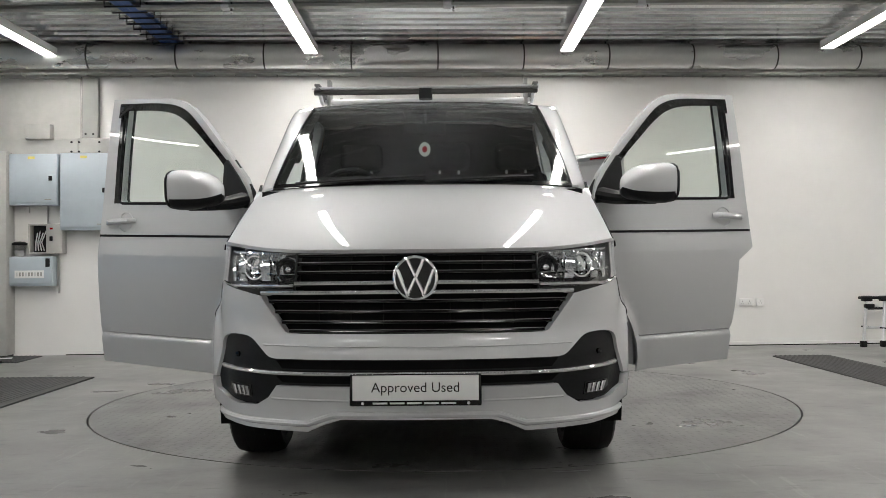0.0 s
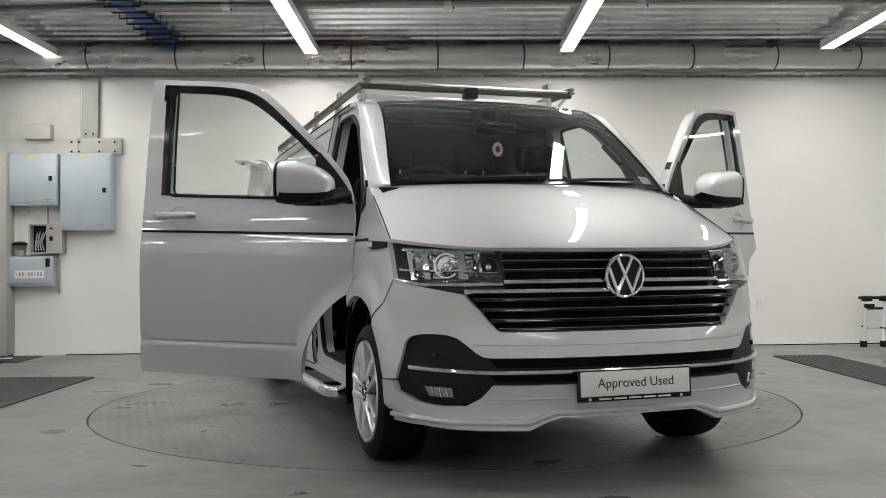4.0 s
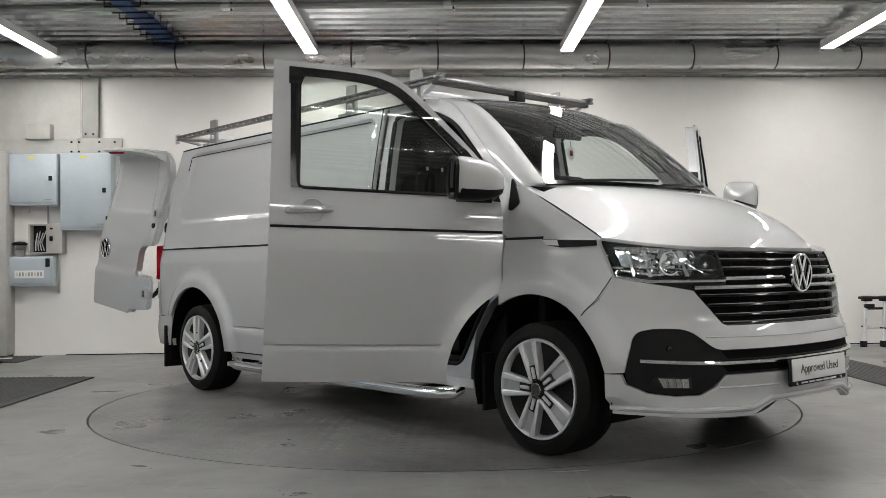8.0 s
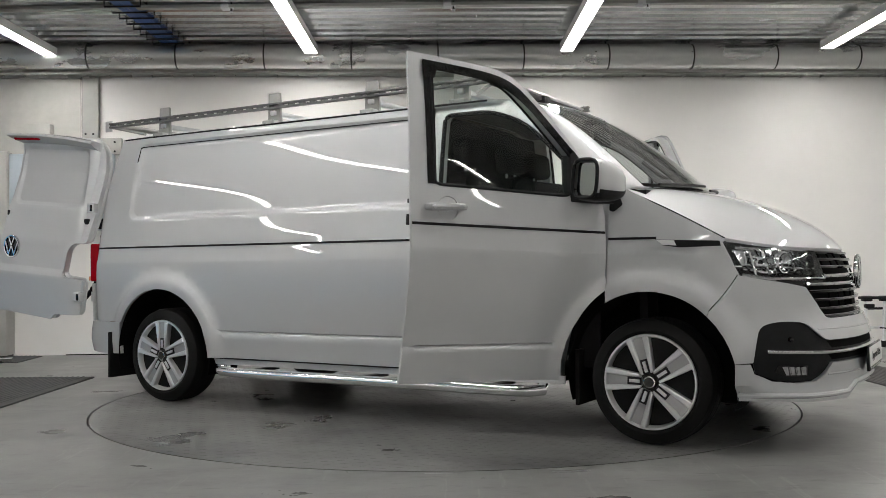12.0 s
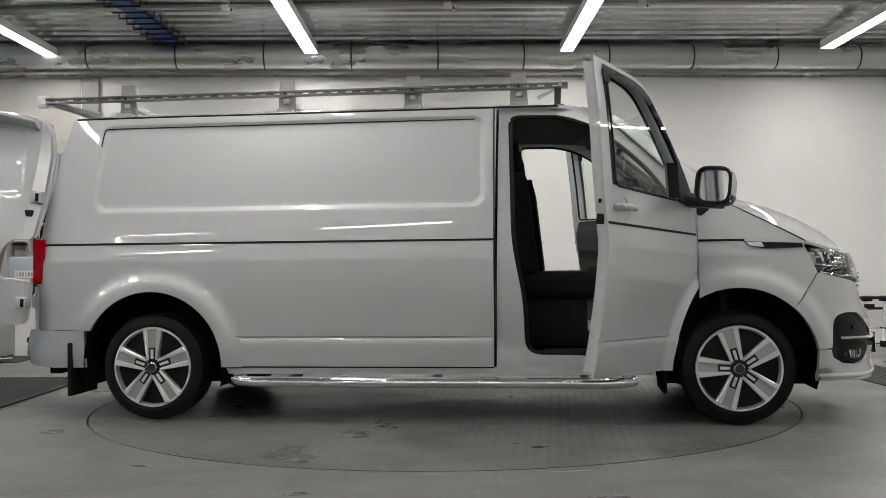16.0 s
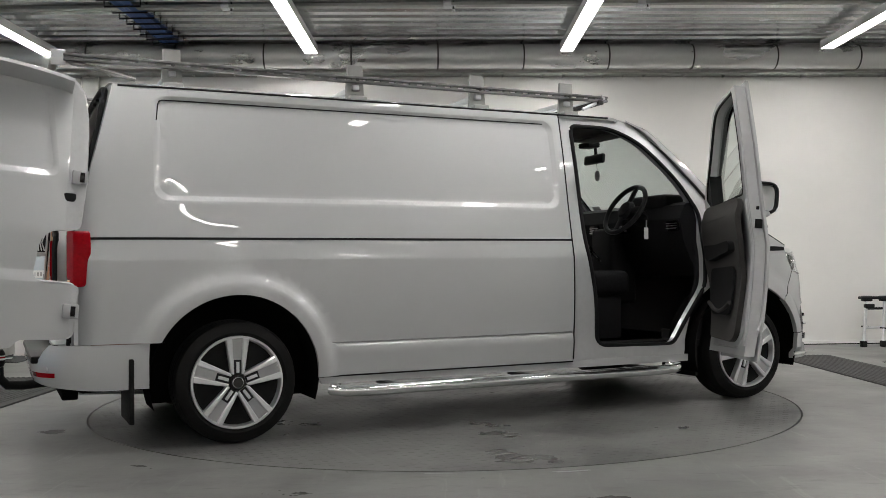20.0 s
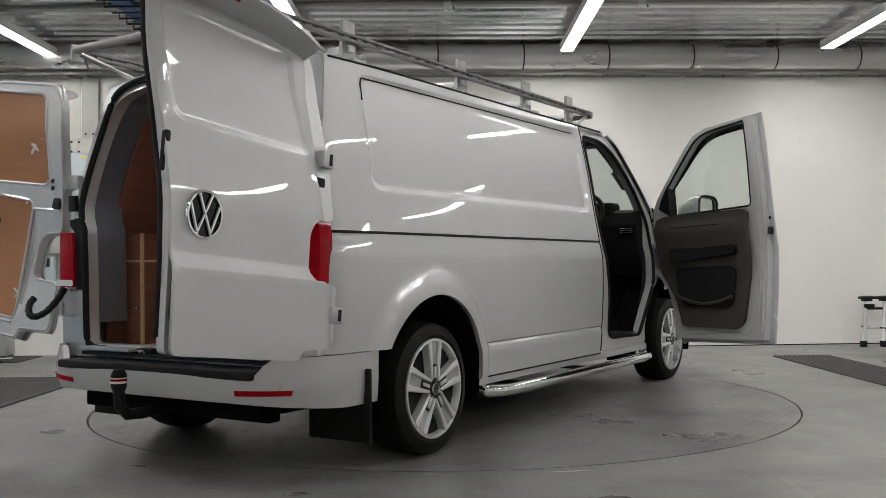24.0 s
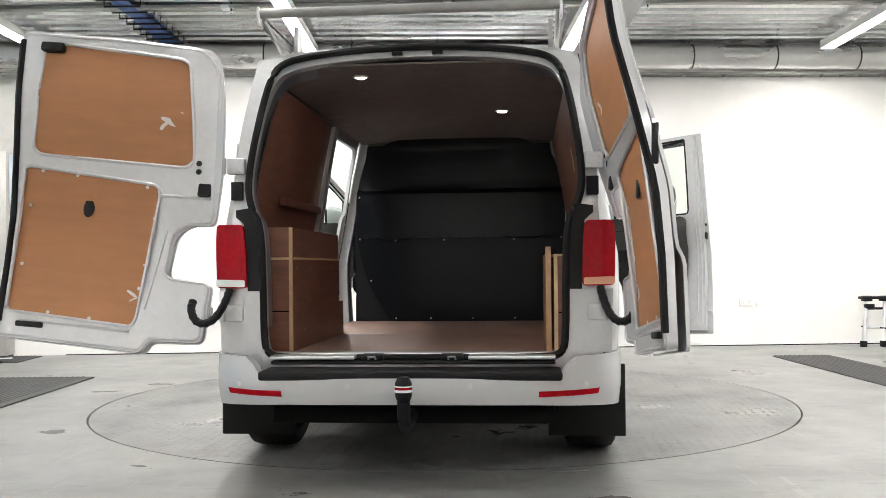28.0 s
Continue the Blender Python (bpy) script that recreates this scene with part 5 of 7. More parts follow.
REAR_HOLE = [(0.0, 0.512), (-0.56, 0.512), (-0.632, 0.53), (-0.645, 0.60), (-0.648, 0.80), (-0.655, 1.08), (-0.705, 1.16), (-0.725, 1.26), (-0.715, 1.42), (-0.685, 1.60), (-0.635, 1.74), (-0.57, 1.79), (-0.40, 1.82), (-0.2, 1.836), (0, 1.84)]
REAR_HOLE = soften(REAR_HOLE)
REAR_HOLE = REAR_HOLE + [(-y, z) for y, z in REAR_HOLE[-2:0:-1]]


def rear_end():
    out = [(-half_width(rear_x(z), z, True) + 0.004, z) for z in np.linspace(0.47, 1.80, 24)]
    out += [(-0.70, 1.838), (-0.6, 1.866), (-0.3, 1.886), (0, 1.891)]
    out = out + [(-y, z) for y, z in out[-2::-1]]
    b = sheet(out, lambda a, c, d: (rear_x(c) + d - 0.012 * (1 - (abs(a) / 0.8) ** 4), a, c), 0.04, 0.07, [REAR_HOLE])
    part("rear_frame", b, SILVER_IN, VAN, "silver rear door frame")
    ring = densify(REAR_HOLE, 0.03)
    # the seal rides above the opening along the roof edge
    part("rear_seal", tube([(rear_x(q) - 0.014, p * (1 + 0.02 * ease((q - 1.5) / 0.25)), q + 0.042 * ease((q - 1.62) / 0.18)) for p, q in ring], 0.016, 8, closed=True), SEAL, VAN, "black rubber door seal")
    # inner return of the door frame, its shade put into a darker colour
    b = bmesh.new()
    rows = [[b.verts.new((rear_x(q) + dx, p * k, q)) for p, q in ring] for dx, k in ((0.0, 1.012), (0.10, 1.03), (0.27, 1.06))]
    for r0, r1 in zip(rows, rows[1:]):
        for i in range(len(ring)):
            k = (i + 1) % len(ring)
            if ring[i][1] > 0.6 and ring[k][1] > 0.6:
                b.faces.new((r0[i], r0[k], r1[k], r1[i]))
    part("frame_return", b, SILVER_SHADE, VAN, "inner return of door frame, shaded grey-blue in colour")
    for s in (-1, 1):
        part("sill_plate", box(-2.56, -2.47, min(s * 0.24, s * 0.60), max(s * 0.24, s * 0.60), 0.512, 0.528, 0.003), ALUMINIUM, VAN, "bright aluminium sill plate")
    for y in (-0.17, 0.167):
        part("door_latch", box(-2.535, -2.475, y - 0.045, y + 0.045, 0.507, 0.532, 0.004), BLACK, VAN)
        part("striker", tube([(-2.54, y - 0.015, 0.512), (-2.55, y - 0.015, 0.522), (-2.55, y + 0.015, 0.522), (-2.54, y + 0.015, 0.512)], 0.005, 6), STEEL, VAN)
    for y in (-0.10, 0.08):
        part("top_catch", box(-2.31, -2.275, y - 0.025, y + 0.025, 1.846, 1.861, 0.003), BLACK, VAN)
    # bumper
    half = [(ta(0.62), 0.452), (ta(0.66), 0.50), (ta(0.70), 0.53), (ta(0.86), 0.532), (0.992, 0.532), (0.992, 0.31), (ta(0.885), 0.308), (ta(0.80), 0.322), (ta(0.5), 0.335), (ta(0.2), 0.336)]
    part("rear_bumper", tail_sheet([(-a, z) for a, z in half[::-1]] + half, 0, 0.03), SILVER, VAN, "silver rear bumper")
    part("bumper_step", box(-2.665, -2.46, -0.625, 0.625, 0.435, 0.474, 0.012), BLACK, VAN, "black plastic loading step")
    part("rear_sill", box(-2.48, -2.40, -0.66, 0.66, 0.44, 0.535, 0.008), SILVER_IN, VAN)
    part("sill_trim", box(-2.545, -2.47, -0.60, 0.60, 0.490, 0.505, 0.004), BLACK, VAN)
    for s in (-1, 1):
        b = tail_sheet([(s * ta(0.53), 0.368), (s * ta(0.77), 0.375), (s * ta(0.775), 0.398), (s * ta(0.53), 0.392)], -0.005, 0.01)
        part("reflector", b, REDLENS, VAN, "red strip reflector")
        for y in (0.25, 0.72):
            c = tail(s * ta(y), 0.415, -0.001)
            part("parking_sensor", turned([(0.0001, -0.003), (0.011, -0.002), (0.0125, 0.01)], 16, "x"), SILVER_IN, VAN, m=Matrix.Translation(c))
        # lamp cluster
        lamp = empty("tail_light", "", "", parent=VAN)
        b = sheet(round_poly([(0.715, 0.812), (0.852, 0.815), (0.857, 1.0), (0.852, 1.088), (0.73, 1.088), (0.72, 1.0)], 0.02), lambda a, c, d, s=s: (-2.505 + d + 0.6 * max(0.0, a - 0.80) ** 1.5 * 3, s * a, c), 0.025, 0.08)
        part("red_lens", b, REDLENS, lamp, "red tail lamp lens")
        b = sheet(round_poly([(0.722, 0.818), (0.85, 0.821), (0.85, 0.852), (0.722, 0.848)], 0.008), lambda a, c, d, s=s: (-2.5075 + d, s * a, c), 0.03, 0.01)
        part("reversing_lens", b, AMBERLENS if s < 0 else WHITELENS, lamp, "pale reversing lamp")
        b = sheet(round_poly([(0.735, 0.865), (0.80, 0.865), (0.80, 1.07), (0.745, 1.07)], 0.012), lambda a, c, d, s=s: (-2.5075 + d, s * a, c), 0.03, 0.01)
        part("inner_lens", b, REDLENS, lamp)
        b = sheet([(0.665, 0.80), (0.715, 0.80), (0.73, 1.09), (0.765, 1.12), (0.765, 1.15), (0.70, 1.16), (0.665, 1.10)], lambda a, c, d, s=s: (-2.488 + d, s * a, c), 0.03, 0.03)
        part("lamp_carrier", b, BLACK, VAN)
        # door stay and hinges
        for z in (1.345, 0.705):
            part("hinge_plate", box(-2.49 + (0.03 if z > 1 else 0), -2.47 + (0.045 if z > 1 else 0), s * 0.775 - 0.038, s * 0.775 + 0.038, z - 0.035, z + 0.035, 0.006), SILVER_IN, VAN)
            part("hinge_knuckle", tube([(-2.49 + (0.03 if z > 1 else 0), s * 0.828, z - 0.035), (-2.49 + (0.03 if z > 1 else 0), s * 0.828, z + 0.035)], 0.012, 10), SILVER_IN, VAN)
        part("check_plate", box(-2.478, -2.455, s * 0.765 - 0.026, s * 0.765 + 0.026, 1.195, 1.275, 0.004), BLACK, VAN, "black door check plate")
        for dy in (-0.022, 0.022):
            for z in (1.33, 1.36):
                part("hinge_bolt", turned([(0.0001, -0.004), (0.006, -0.003), (0.007, 0.0)], 8, "x"), STEEL, VAN, m=pose(-2.461, s * 0.775 + dy, z))
        key = soften3([(-2.50, s * 0.79, 0.81), (-2.53, s * 0.80, 0.755), (-2.58, s * 0.825, 0.69), (-2.62, s * 0.86, 0.665), (-2.63, s * 0.90, 0.68), (-2.61, s * 0.925, 0.73), (-2.58, s * 0.925, 0.76)], 2)
        part("wiring_boot", tube(key, [0.0185 if i % 2 else 0.0155 for i in range(len(key))], 10), BLACK, VAN, "black corrugated wiring boot")
        part("rear_quarter_lower", sheet([(0.66, 0.535), (0.835, 0.535), (0.845, 0.80), (0.665, 0.80)], lambda a, c, d, s=s: (-2.478 + d, s * a, c), 0.04, 0.02), SILVER_IN, VAN)
    # tow ball
    tow = empty("tow_bar", "", "", parent=VAN)
    part("neck", tube([(-2.50, 0, 0.28), (-2.68, 0, 0.265), (-2.76, 0, 0.27), (-2.80, 0, 0.31), (-2.805, 0, 0.37)], 0.026, 12), BLACK, tow, "black swan-neck tow bar")
    part("ball_cover", turned([(0.0001, 0.47), (0.022, 0.468), (0.034, 0.445), (0.034, 0.395), (0.026, 0.375), (0.0001, 0.37)], 20, "z"), BLACK, tow, m=pose(-2.805, 0, 0))
    part("cover_label", turned([(0.0348, 0.435), (0.0348, 0.41)], 20, "z"), WHITE, tow, m=pose(-2.805, 0, 0))
    part("cover_stripe", turned([(0.0350, 0.43), (0.0350, 0.42)], 20, "z"), REDLENS, tow, m=pose(-2.805, 0, 0))
    part("cross_member", box(-2.52, -2.44, -0.6, 0.6, 0.24, 0.31, 0.01), UNDER, tow)


def door_press(y, z):
    """Pressing of a rear door: a shallow window shape above and a low ledge."""
    dx = abs(abs(y) - 0.395 + 0.10 * max(0.0, z - 1.32)) - 0.375 + 0.04 * max(0.0, z - 1.32) + 0.05
    dz = abs(z - 1.565) - 0.225 + 0.05
    d = math.hypot(max(dx, 0), max(dz, 0)) + min(max(dx, dz), 0) - 0.05
    p = 0.013 * min(1.0, max(0.0, -d / 0.026))
    p -= 0.022 * min(1.0, max(0.0, (0.885 - z) / 0.05))
    p += 0.010 * max(0.0, (abs(y) - 0.55) / 0.33) ** 2.5 + 0.055 * max(0.0, (abs(y) - 0.74) / 0.16) ** 2
    return p


def press_loop(k):
    l = densify(round_poly([(0.02 + k, 1.340 + k), (0.77 - k, 1.340 + k), (0.705 - k, 1.79 - k), (-0.008 + k, 1.79 - k)], 0.05), 0.03)
    return l + l[:1]


def rear_doors():
    for s, phi, axis, lip, low in ((-1, 92.2, (0.056, 0.028, 1.0), 0.037, 0.022), (1, 179.0, (0.094, -0.042, 1.0), 0.055, 0.010)):
        h = Vector((-2.464, s * 0.882, 0.9))
        m = Matrix.Translation(h) @ Matrix.Rotation(radians(-s * phi), 4, Vector(axis).normalized()) @ Matrix.Translation(-h)
        foot, crown = lip, lip
        o = round_poly([(-foot, 0.522 + low), (0.61, 0.500 + low), (0.64, 0.562), (0.885, 0.572), (0.895, 0.825), (0.715, 0.832), (0.682, 0.86), (0.70, 1.03), (0.755, 1.083), (0.882, 1.092), (0.902, 1.32), (0.897, 1.62), (0.868, 1.775), (0.80, 1.848), (0.40, 1.872), (-crown, 1.880)],
                       [0.03, 0.02, 0.02, 0.04, 0.03, 0.03, 0.03, 0.06, 0.04, 0.03, 0.05, 0.1, 0.06, 0.08, 0.05, 0.03])
        skin = part("rear_door", sheet(o, lambda a, c, d: (tail_x(c) + d + door_press(a, c), s * a, c), 0.03, 0.012,
                                       lines=[[(x, z) for x in np.linspace(0.0, 0.70, 24)] for z in (0.833, 0.837, 0.883, 0.887)] + [press_loop(k) for k in (-0.002, 0.002, 0.024, 0.028)]),
                    SILVER, VAN, "silver rear barn door swung wide open", m)
        # inner frame with two openings, closed by plywood
        up = round_poly([(0.03, 1.340), (0.772, 1.322), (0.755, 1.55), (0.722, 1.782), (0.06, 1.828)], [0.06, 0.07, 0.05, 0.05, 0.02])
        lo = round_poly([(-0.02, 0.650), (0.555, 0.620), (0.572, 0.66), (0.622, 1.21), (0.605, 1.243), (0.0, 1.290)], [0.03, 0.04, 0.03, 0.03, 0.03, 0.03])
        inner = [(p[0] * 0.985 + 0.004, p[1] * 0.99 + 0.008) for p in o]
        part("inner_frame", sheet(inner, lambda a, c, d: (tail_x(c) + 0.012 + 0.04 + d * -1, s * a, c), 0.04, 0.036, [up, lo]), SILVER_IN, skin)
        for hole, lab in ((up, "upper plywood panel"), (lo, "lower plywood panel")):
            part("ply_panel", sheet(hole, lambda a, c, d: (tail_x(c) + 0.046 - d, s * a, c), 0.06, 0.01), PLYDOOR, skin, lab)
            part("panel_edge", tube([(tail_x(q) + 0.052, s * p, q) for p, q in hole], 0.008, 6, closed=True), SILVER_IN, skin)
        for y, z in ((0.08, 1.272), (0.24, 1.262), (0.56, 1.232), (0.03, 1.12), (0.02, 0.86), (0.17, 0.655), (0.36, 0.643), (0.565, 0.79), (0.60, 1.10)):
            part("screw", turned([(0.0001, 0.003), (0.008, 0.002), (0.008, 0.0)], 8, "x"), PALE, skin, m=pose(tail_x(z) + 0.046, s * y, z))
        part("handle_dish", turned([(0.0001, 0.0), (0.030, 0.0005), (0.034, 0.003), (0.037, 0.0)], 20, "x"), BLACK, skin, m=pose(tail_x(1.13) + 0.0465, s * 0.30, 1.128) @ Matrix.Diagonal((1, 0.72, 1.2, 1)))
        part("inner_handle", box(-0.005, 0.006, -0.021, 0.021, -0.036, 0.036, 0.006), BLACK, skin, "black latch handle", m=pose(tail_x(1.13) + 0.047, s * 0.30, 1.128))
        part("latch", box(-0.015, 0.04, -0.05, 0.05, -0.02, 0.02, 0.008), BLACK, skin, m=pose(tail_x(1.80) + 0.04, s * 0.10, 1.80))
        part("latch", box(-0.015, 0.04, -0.06, 0.06, -0.012, 0.012, 0.006), BLACK, skin, m=pose(tail_x(0.6) + 0.03, s * 0.10, 0.595))
        part("check_strap", box(-0.02, 0.03, -0.03, 0.03, -0.03, 0.03, 0.01), BLACK, skin, m=pose(tail_x(1.17) + 0.05, s * 0.82, 1.235))
        for z in (1.31, 1.345):
            part("grommet", turned([(0.0001, 0.004), (0.012, 0.003), (0.013, 0.0)], 12, "x"), BLACK, skin, m=pose(tail_x(z) + 0.055, s * 0.79, z))
        edge_in = densify(inner, 0.04)
        part("flange_bead", tube([(tail_x(q) + 0.053, s * (0.4 + (p - 0.4) * 0.975), 1.2 + (q - 1.2) * 0.982) for p, q in edge_in], 0.007, 6, closed=True), SILVER_IN, skin)
        for a0, a1, z0, z1 in ((0.62, 0.85, 1.20, 1.20), (0.60, 0.66, 0.70, 1.05), (0.05, 0.55, 0.615, 0.60)):
            part("pressed_bead", tube([(tail_x(z0 + (z1 - z0) * i / 8) + 0.051, s * (a0 + (a1 - a0) * i / 8), z0 + (z1 - z0) * i / 8) for i in range(9)], 0.009, 6), SILVER_IN, skin)
        # worn patches on the plywood
        rng = random.Random(7 + s)
        for y, z, r in ((0.635, 1.515, 0.040), (0.622, 1.495, 0.030), (0.70, 1.555, 0.008), (0.585, 0.895, 0.022), (0.535, 0.765, 0.034), (0.545, 0.74, 0.018)):
            tilt = rng.uniform(-0.9, 0.9)
            pts = [(r * (0.5 + 0.7 * rng.random()) * math.cos(a), 0.38 * r * (0.4 + 0.8 * rng.random()) * math.sin(a)) for a in np.linspace(0, 2 * math.pi, 10)[:-1]]
            pts = [(y + p * math.cos(tilt) - q * math.sin(tilt), z + p * math.sin(tilt) + q * math.cos(tilt)) for p, q in pts]
            part("worn_patch", sheet(pts, lambda a, c, d: (tail_x(c) + 0.0468, s * a, c), 0.05, 0.0), PALE, skin, "pale chipped patch")
        # seal round the free edge
        part("door_seal", tube([(tail_x(q) + 0.054, s * p, q) for p, q in [(0.012 - foot + (foot - crown) * (z - 0.55) / 1.3, z) for z in np.linspace(0.60, 1.83, 20)]], 0.014, 8), SEAL, skin)
        # outer hinges
        for z in (1.345, 0.705):
            hm = pose(tail_x(z) + 0.010, s * 0.855, z)
            part("hinge_arm", box(-0.030, 0.012, -0.040, 0.032, -0.034, 0.034, 0.006), SILVER, skin, "square silver hinge block", m=hm)
            part("hinge_recess", box(-0.0315, -0.028, min(s * 0.002, s * 0.024), max(s * 0.002, s * 0.024), -0.024, 0.024, 0.001), GLOSSBLACK, skin, m=hm)
        # roof spoiler half
        b = bmesh.new()
        n = 16
        rows = []
        for dx, dz in ((0.0, 0.0), (-0.10, 0.012), (-0.15, 0.004), (-0.155, -0.012), (-0.10, -0.035), (0.0, -0.06)):
            rows.append([b.verts.new((tail_x(1.85) + dx * (1 - 0.45 * (i / n) ** 3), s * (-crown + (0.80 + crown) * i / n), 1.868 - 0.05 * (i / n) ** 3 + dz)) for i in range(n + 1)])
        for r0, r1 in zip(rows, rows[1:] + rows[:1]):
            for i in range(n):
                b.faces.new((r0[i], r0[i + 1], r1[i + 1], r1[i]))
        b.faces.new([r[0] for r in rows])
        b.faces.new([r[-1] for r in rows][::-1])
        bmesh.ops.recalc_face_normals(b, faces=b.faces[:])
        part("roof_spoiler", b, SILVER, skin, "silver roof spoiler half")
        part("brake_light", box(-0.006, 0.006, -0.14, 0.14, -0.012, 0.012, 0.003), REDLENS, skin, "red high brake light", m=pose(tail_x(1.85) - 0.115, s * 0.14, 1.838, 0, -25, 0))
        if s < 0:
            part("edge_latch", box(-0.012, 0.012, -0.012, 0.012, -0.07, 0.07, 0.006), BLACK, skin, m=pose(tail_x(1.2) + 0.025, s * -0.022 + 0.004, 1.22))
            emblem_m = Matrix.Translation((tail_x(1.02) - 0.004, s * 0.105, 1.02)) @ pose(0, 0, 0, 90, 0, -90)
            e = part("badge_disc", turned([(0.0001, 0.004), (0.077, 0.003), (0.08, -0.004)], 36, "z"), GLOSSBLACK, skin, m=emblem_m)
            part("badge_ring", turned([(0.074, 0.0), (0.076, 0.012), (0.083, 0.013), (0.087, 0.006), (0.087, -0.004)], 40, "z"), CHROME, skin, "chrome ring", m=emblem_m)
            for pts in LATTICE:
                b = bmesh.new()
                for p, q in zip(pts, pts[1:]):
                    tube([(p[0] * 0.085, p[1] * 0.085, 0.009), (q[0] * 0.085, q[1] * 0.085, 0.009)], 0.0066, 6, b, 0.6)
                part("badge_stroke", b, CHROME, skin, m=emblem_m)


# ---------------------------------------------------------------- van: cab doors
WINDOW = round_poly([(0.465, 1.80), (0.475, 1.235), (1.24, 1.225), (1.36, 1.285)] + soften([(1.36, 1.285), (1.32, 1.375), (1.13, 1.557), (1.01, 1.665), (0.92, 1.738), (0.80, 1.775), (0.465, 1.795)], 2)[1:-1], [0.03, 0.03, 0.03, 0.03] + [0.006] * 26, 2)


def cab_doors():
    for s, phi, axis, shift in ((-1, 61.5, (0.055, 0.068, 1.0), (-0.028, 0, 0.011)), (1, 59.7, (0.040, -0.044, 1.0), (-0.014, 0, 0.019))):
        h = Vector((1.47, s * 0.87, 1.05))
        m = Matrix.Translation(h) @ Matrix.Rotation(radians(-s * phi), 4, Vector(axis).normalized()) @ Matrix.Translation(Vector(shift) - h)
        place = side_place(s)
        edge = DOOR_EDGE if s < 0 else [DOOR_EDGE[0], (0.345, 1.0), (0.345, 0.955), (0.452, 0.885), (0.48, 0.6), (0.50, 0.491), (0.513, 0.32)] + DOOR_EDGE[3:]
        skin = part("cab_door", sheet(edge, place, 0.033, 0.014, [WINDOW, arc(0.545, 1.128, 0.0545, 0, 345, 23)], lines=crease_lines(0.40 if s < 0 else 0.53, 1.17) + [arc(WHEEL_X, AXLE_Z, r, 172, 121, 20) for r in (0.515, 0.537, 0.56)]),
                    SILVER, VAN, "silver cab door swung open", m)
        # inner shell
        shell = [(0.385, 1.815), (0.375, 1.05)] + ([] if s < 0 else [(0.375, 0.97), (0.475, 0.88)]) + [ (0.365 if s < 0 else 0.525, 0.345), (1.19, 0.335), (1.215, 0.50), (1.31, 0.69), (1.43, 0.80), (1.45, 1.13), (1.425, 1.285), (1.375, 1.36), (1.275, 1.463), (1.158, 1.577), (1.04, 1.688), (0.94, 1.763), (0.82, 1.798)]
        part("inner_shell", sheet(shell, lambda a, c, d: (a, s * (half_width(a, c, True) - 0.016 - d), c), 0.04, 0.055, [WINDOW]), SILVER_IN, skin)
        part("window_seal", tube([(p, s * (half_width(p, q, True) + 0.0), q) for p, q in densify(WINDOW, 0.04)], 0.008, 8, closed=True), SEAL, skin, "black window seal")
        part("inner_window_seal", tube([(p, s * (half_width(p, q, True) - 0.066), q) for p, q in densify(WINDOW, 0.04)], 0.008, 8, closed=True), SEAL, skin)
        part("window", sheet(WINDOW, lambda a, c, d: (a, s * (half_width(a, c, True) - 0.02 - d), c), 0.08, 0.0), GLASS, skin, "clear wound-up window")
        # wind deflector along the top of the window
        top = soften([(0.425, 1.808), (0.80, 1.793), (0.935, 1.755), (1.03, 1.683), (1.155, 1.568), (1.285, 1.448)], 2)
        top += soften([(1.262, 1.436), (1.132, 1.542), (1.02, 1.637), (0.90, 1.718), (0.76, 1.752), (0.50, 1.764)], 2) + [(0.485, 1.725), (0.425, 1.725)]
        part("window_post", sheet([(0.440, 1.235), (0.486, 1.235), (0.484, 1.79), (0.432, 1.79)], lambda a, c, d: (a, s * (half_width(a, c, True) + 0.003 - d), c), 0.05, 0.008), GLOSSBLACK, skin, "black rear window post")
        part("wind_deflector", sheet(top, lambda a, c, d: (a, s * (half_width(a, c, True) + 0.012 - d), c), 0.05, 0.003), SMOKED, skin, "dark wind deflector")
        for pts in ([(0.402, 1.74), (0.398, 1.05), (0.392 if s < 0 else 0.485, 0.40)], [(0.432, 1.20), (0.425, 1.05), (0.43 if s < 0 else 0.50, 0.48), (0.50, 0.385), (1.10, 0.375)]):
            pts = [q for p, r in zip(pts, pts[1:]) for q in [(p[0] + (r[0] - p[0]) * i / 6, p[1] + (r[1] - p[1]) * i / 6) for i in range(6)]] + [pts[-1]]
            part("pressed_bead", tube([(x, s * (half_width(x, z, True) - 0.071), z) for x, z in pts], 0.0065, 6), SILVER_IN, skin)
        # door card
        card = round_poly([(0.50, 1.215), (0.49, 0.95), (0.53, 0.45), (0.60, 0.41), (1.10, 0.42), (1.18, 0.60), (1.36, 0.82), (1.39, 1.20), (1.25, 1.225)], 0.04)
        part("door_card", sheet(card, lambda a, c, d: (a, s * (half_width(a, c, True) - 0.070 - d - 0.03 * ease((c - 0.75) / 0.2) * (1 - ease((c - 1.1) / 0.1))), c), 0.04, 0.03), GREYTRIM, skin, "dark grey door card")
        part("armrest", sheet(round_poly([(0.58, 0.98), (0.58, 0.92), (1.10, 0.88), (1.22, 0.92), (1.20, 0.98), (0.9, 0.97)], 0.025), lambda a, c, d: (a, s * (half_width(a, c, True) - 0.115 - d), c), 0.04, 0.05), DARKTRIM, skin)
        part("pull_handle", sheet(round_poly([(0.72, 1.13), (0.72, 1.08), (1.16, 1.06), (1.26, 1.09), (1.24, 1.13)], 0.02), lambda a, c, d: (a, s * (half_width(a, c, True) - 0.104 - d), c), 0.04, 0.02), BLACK, skin)
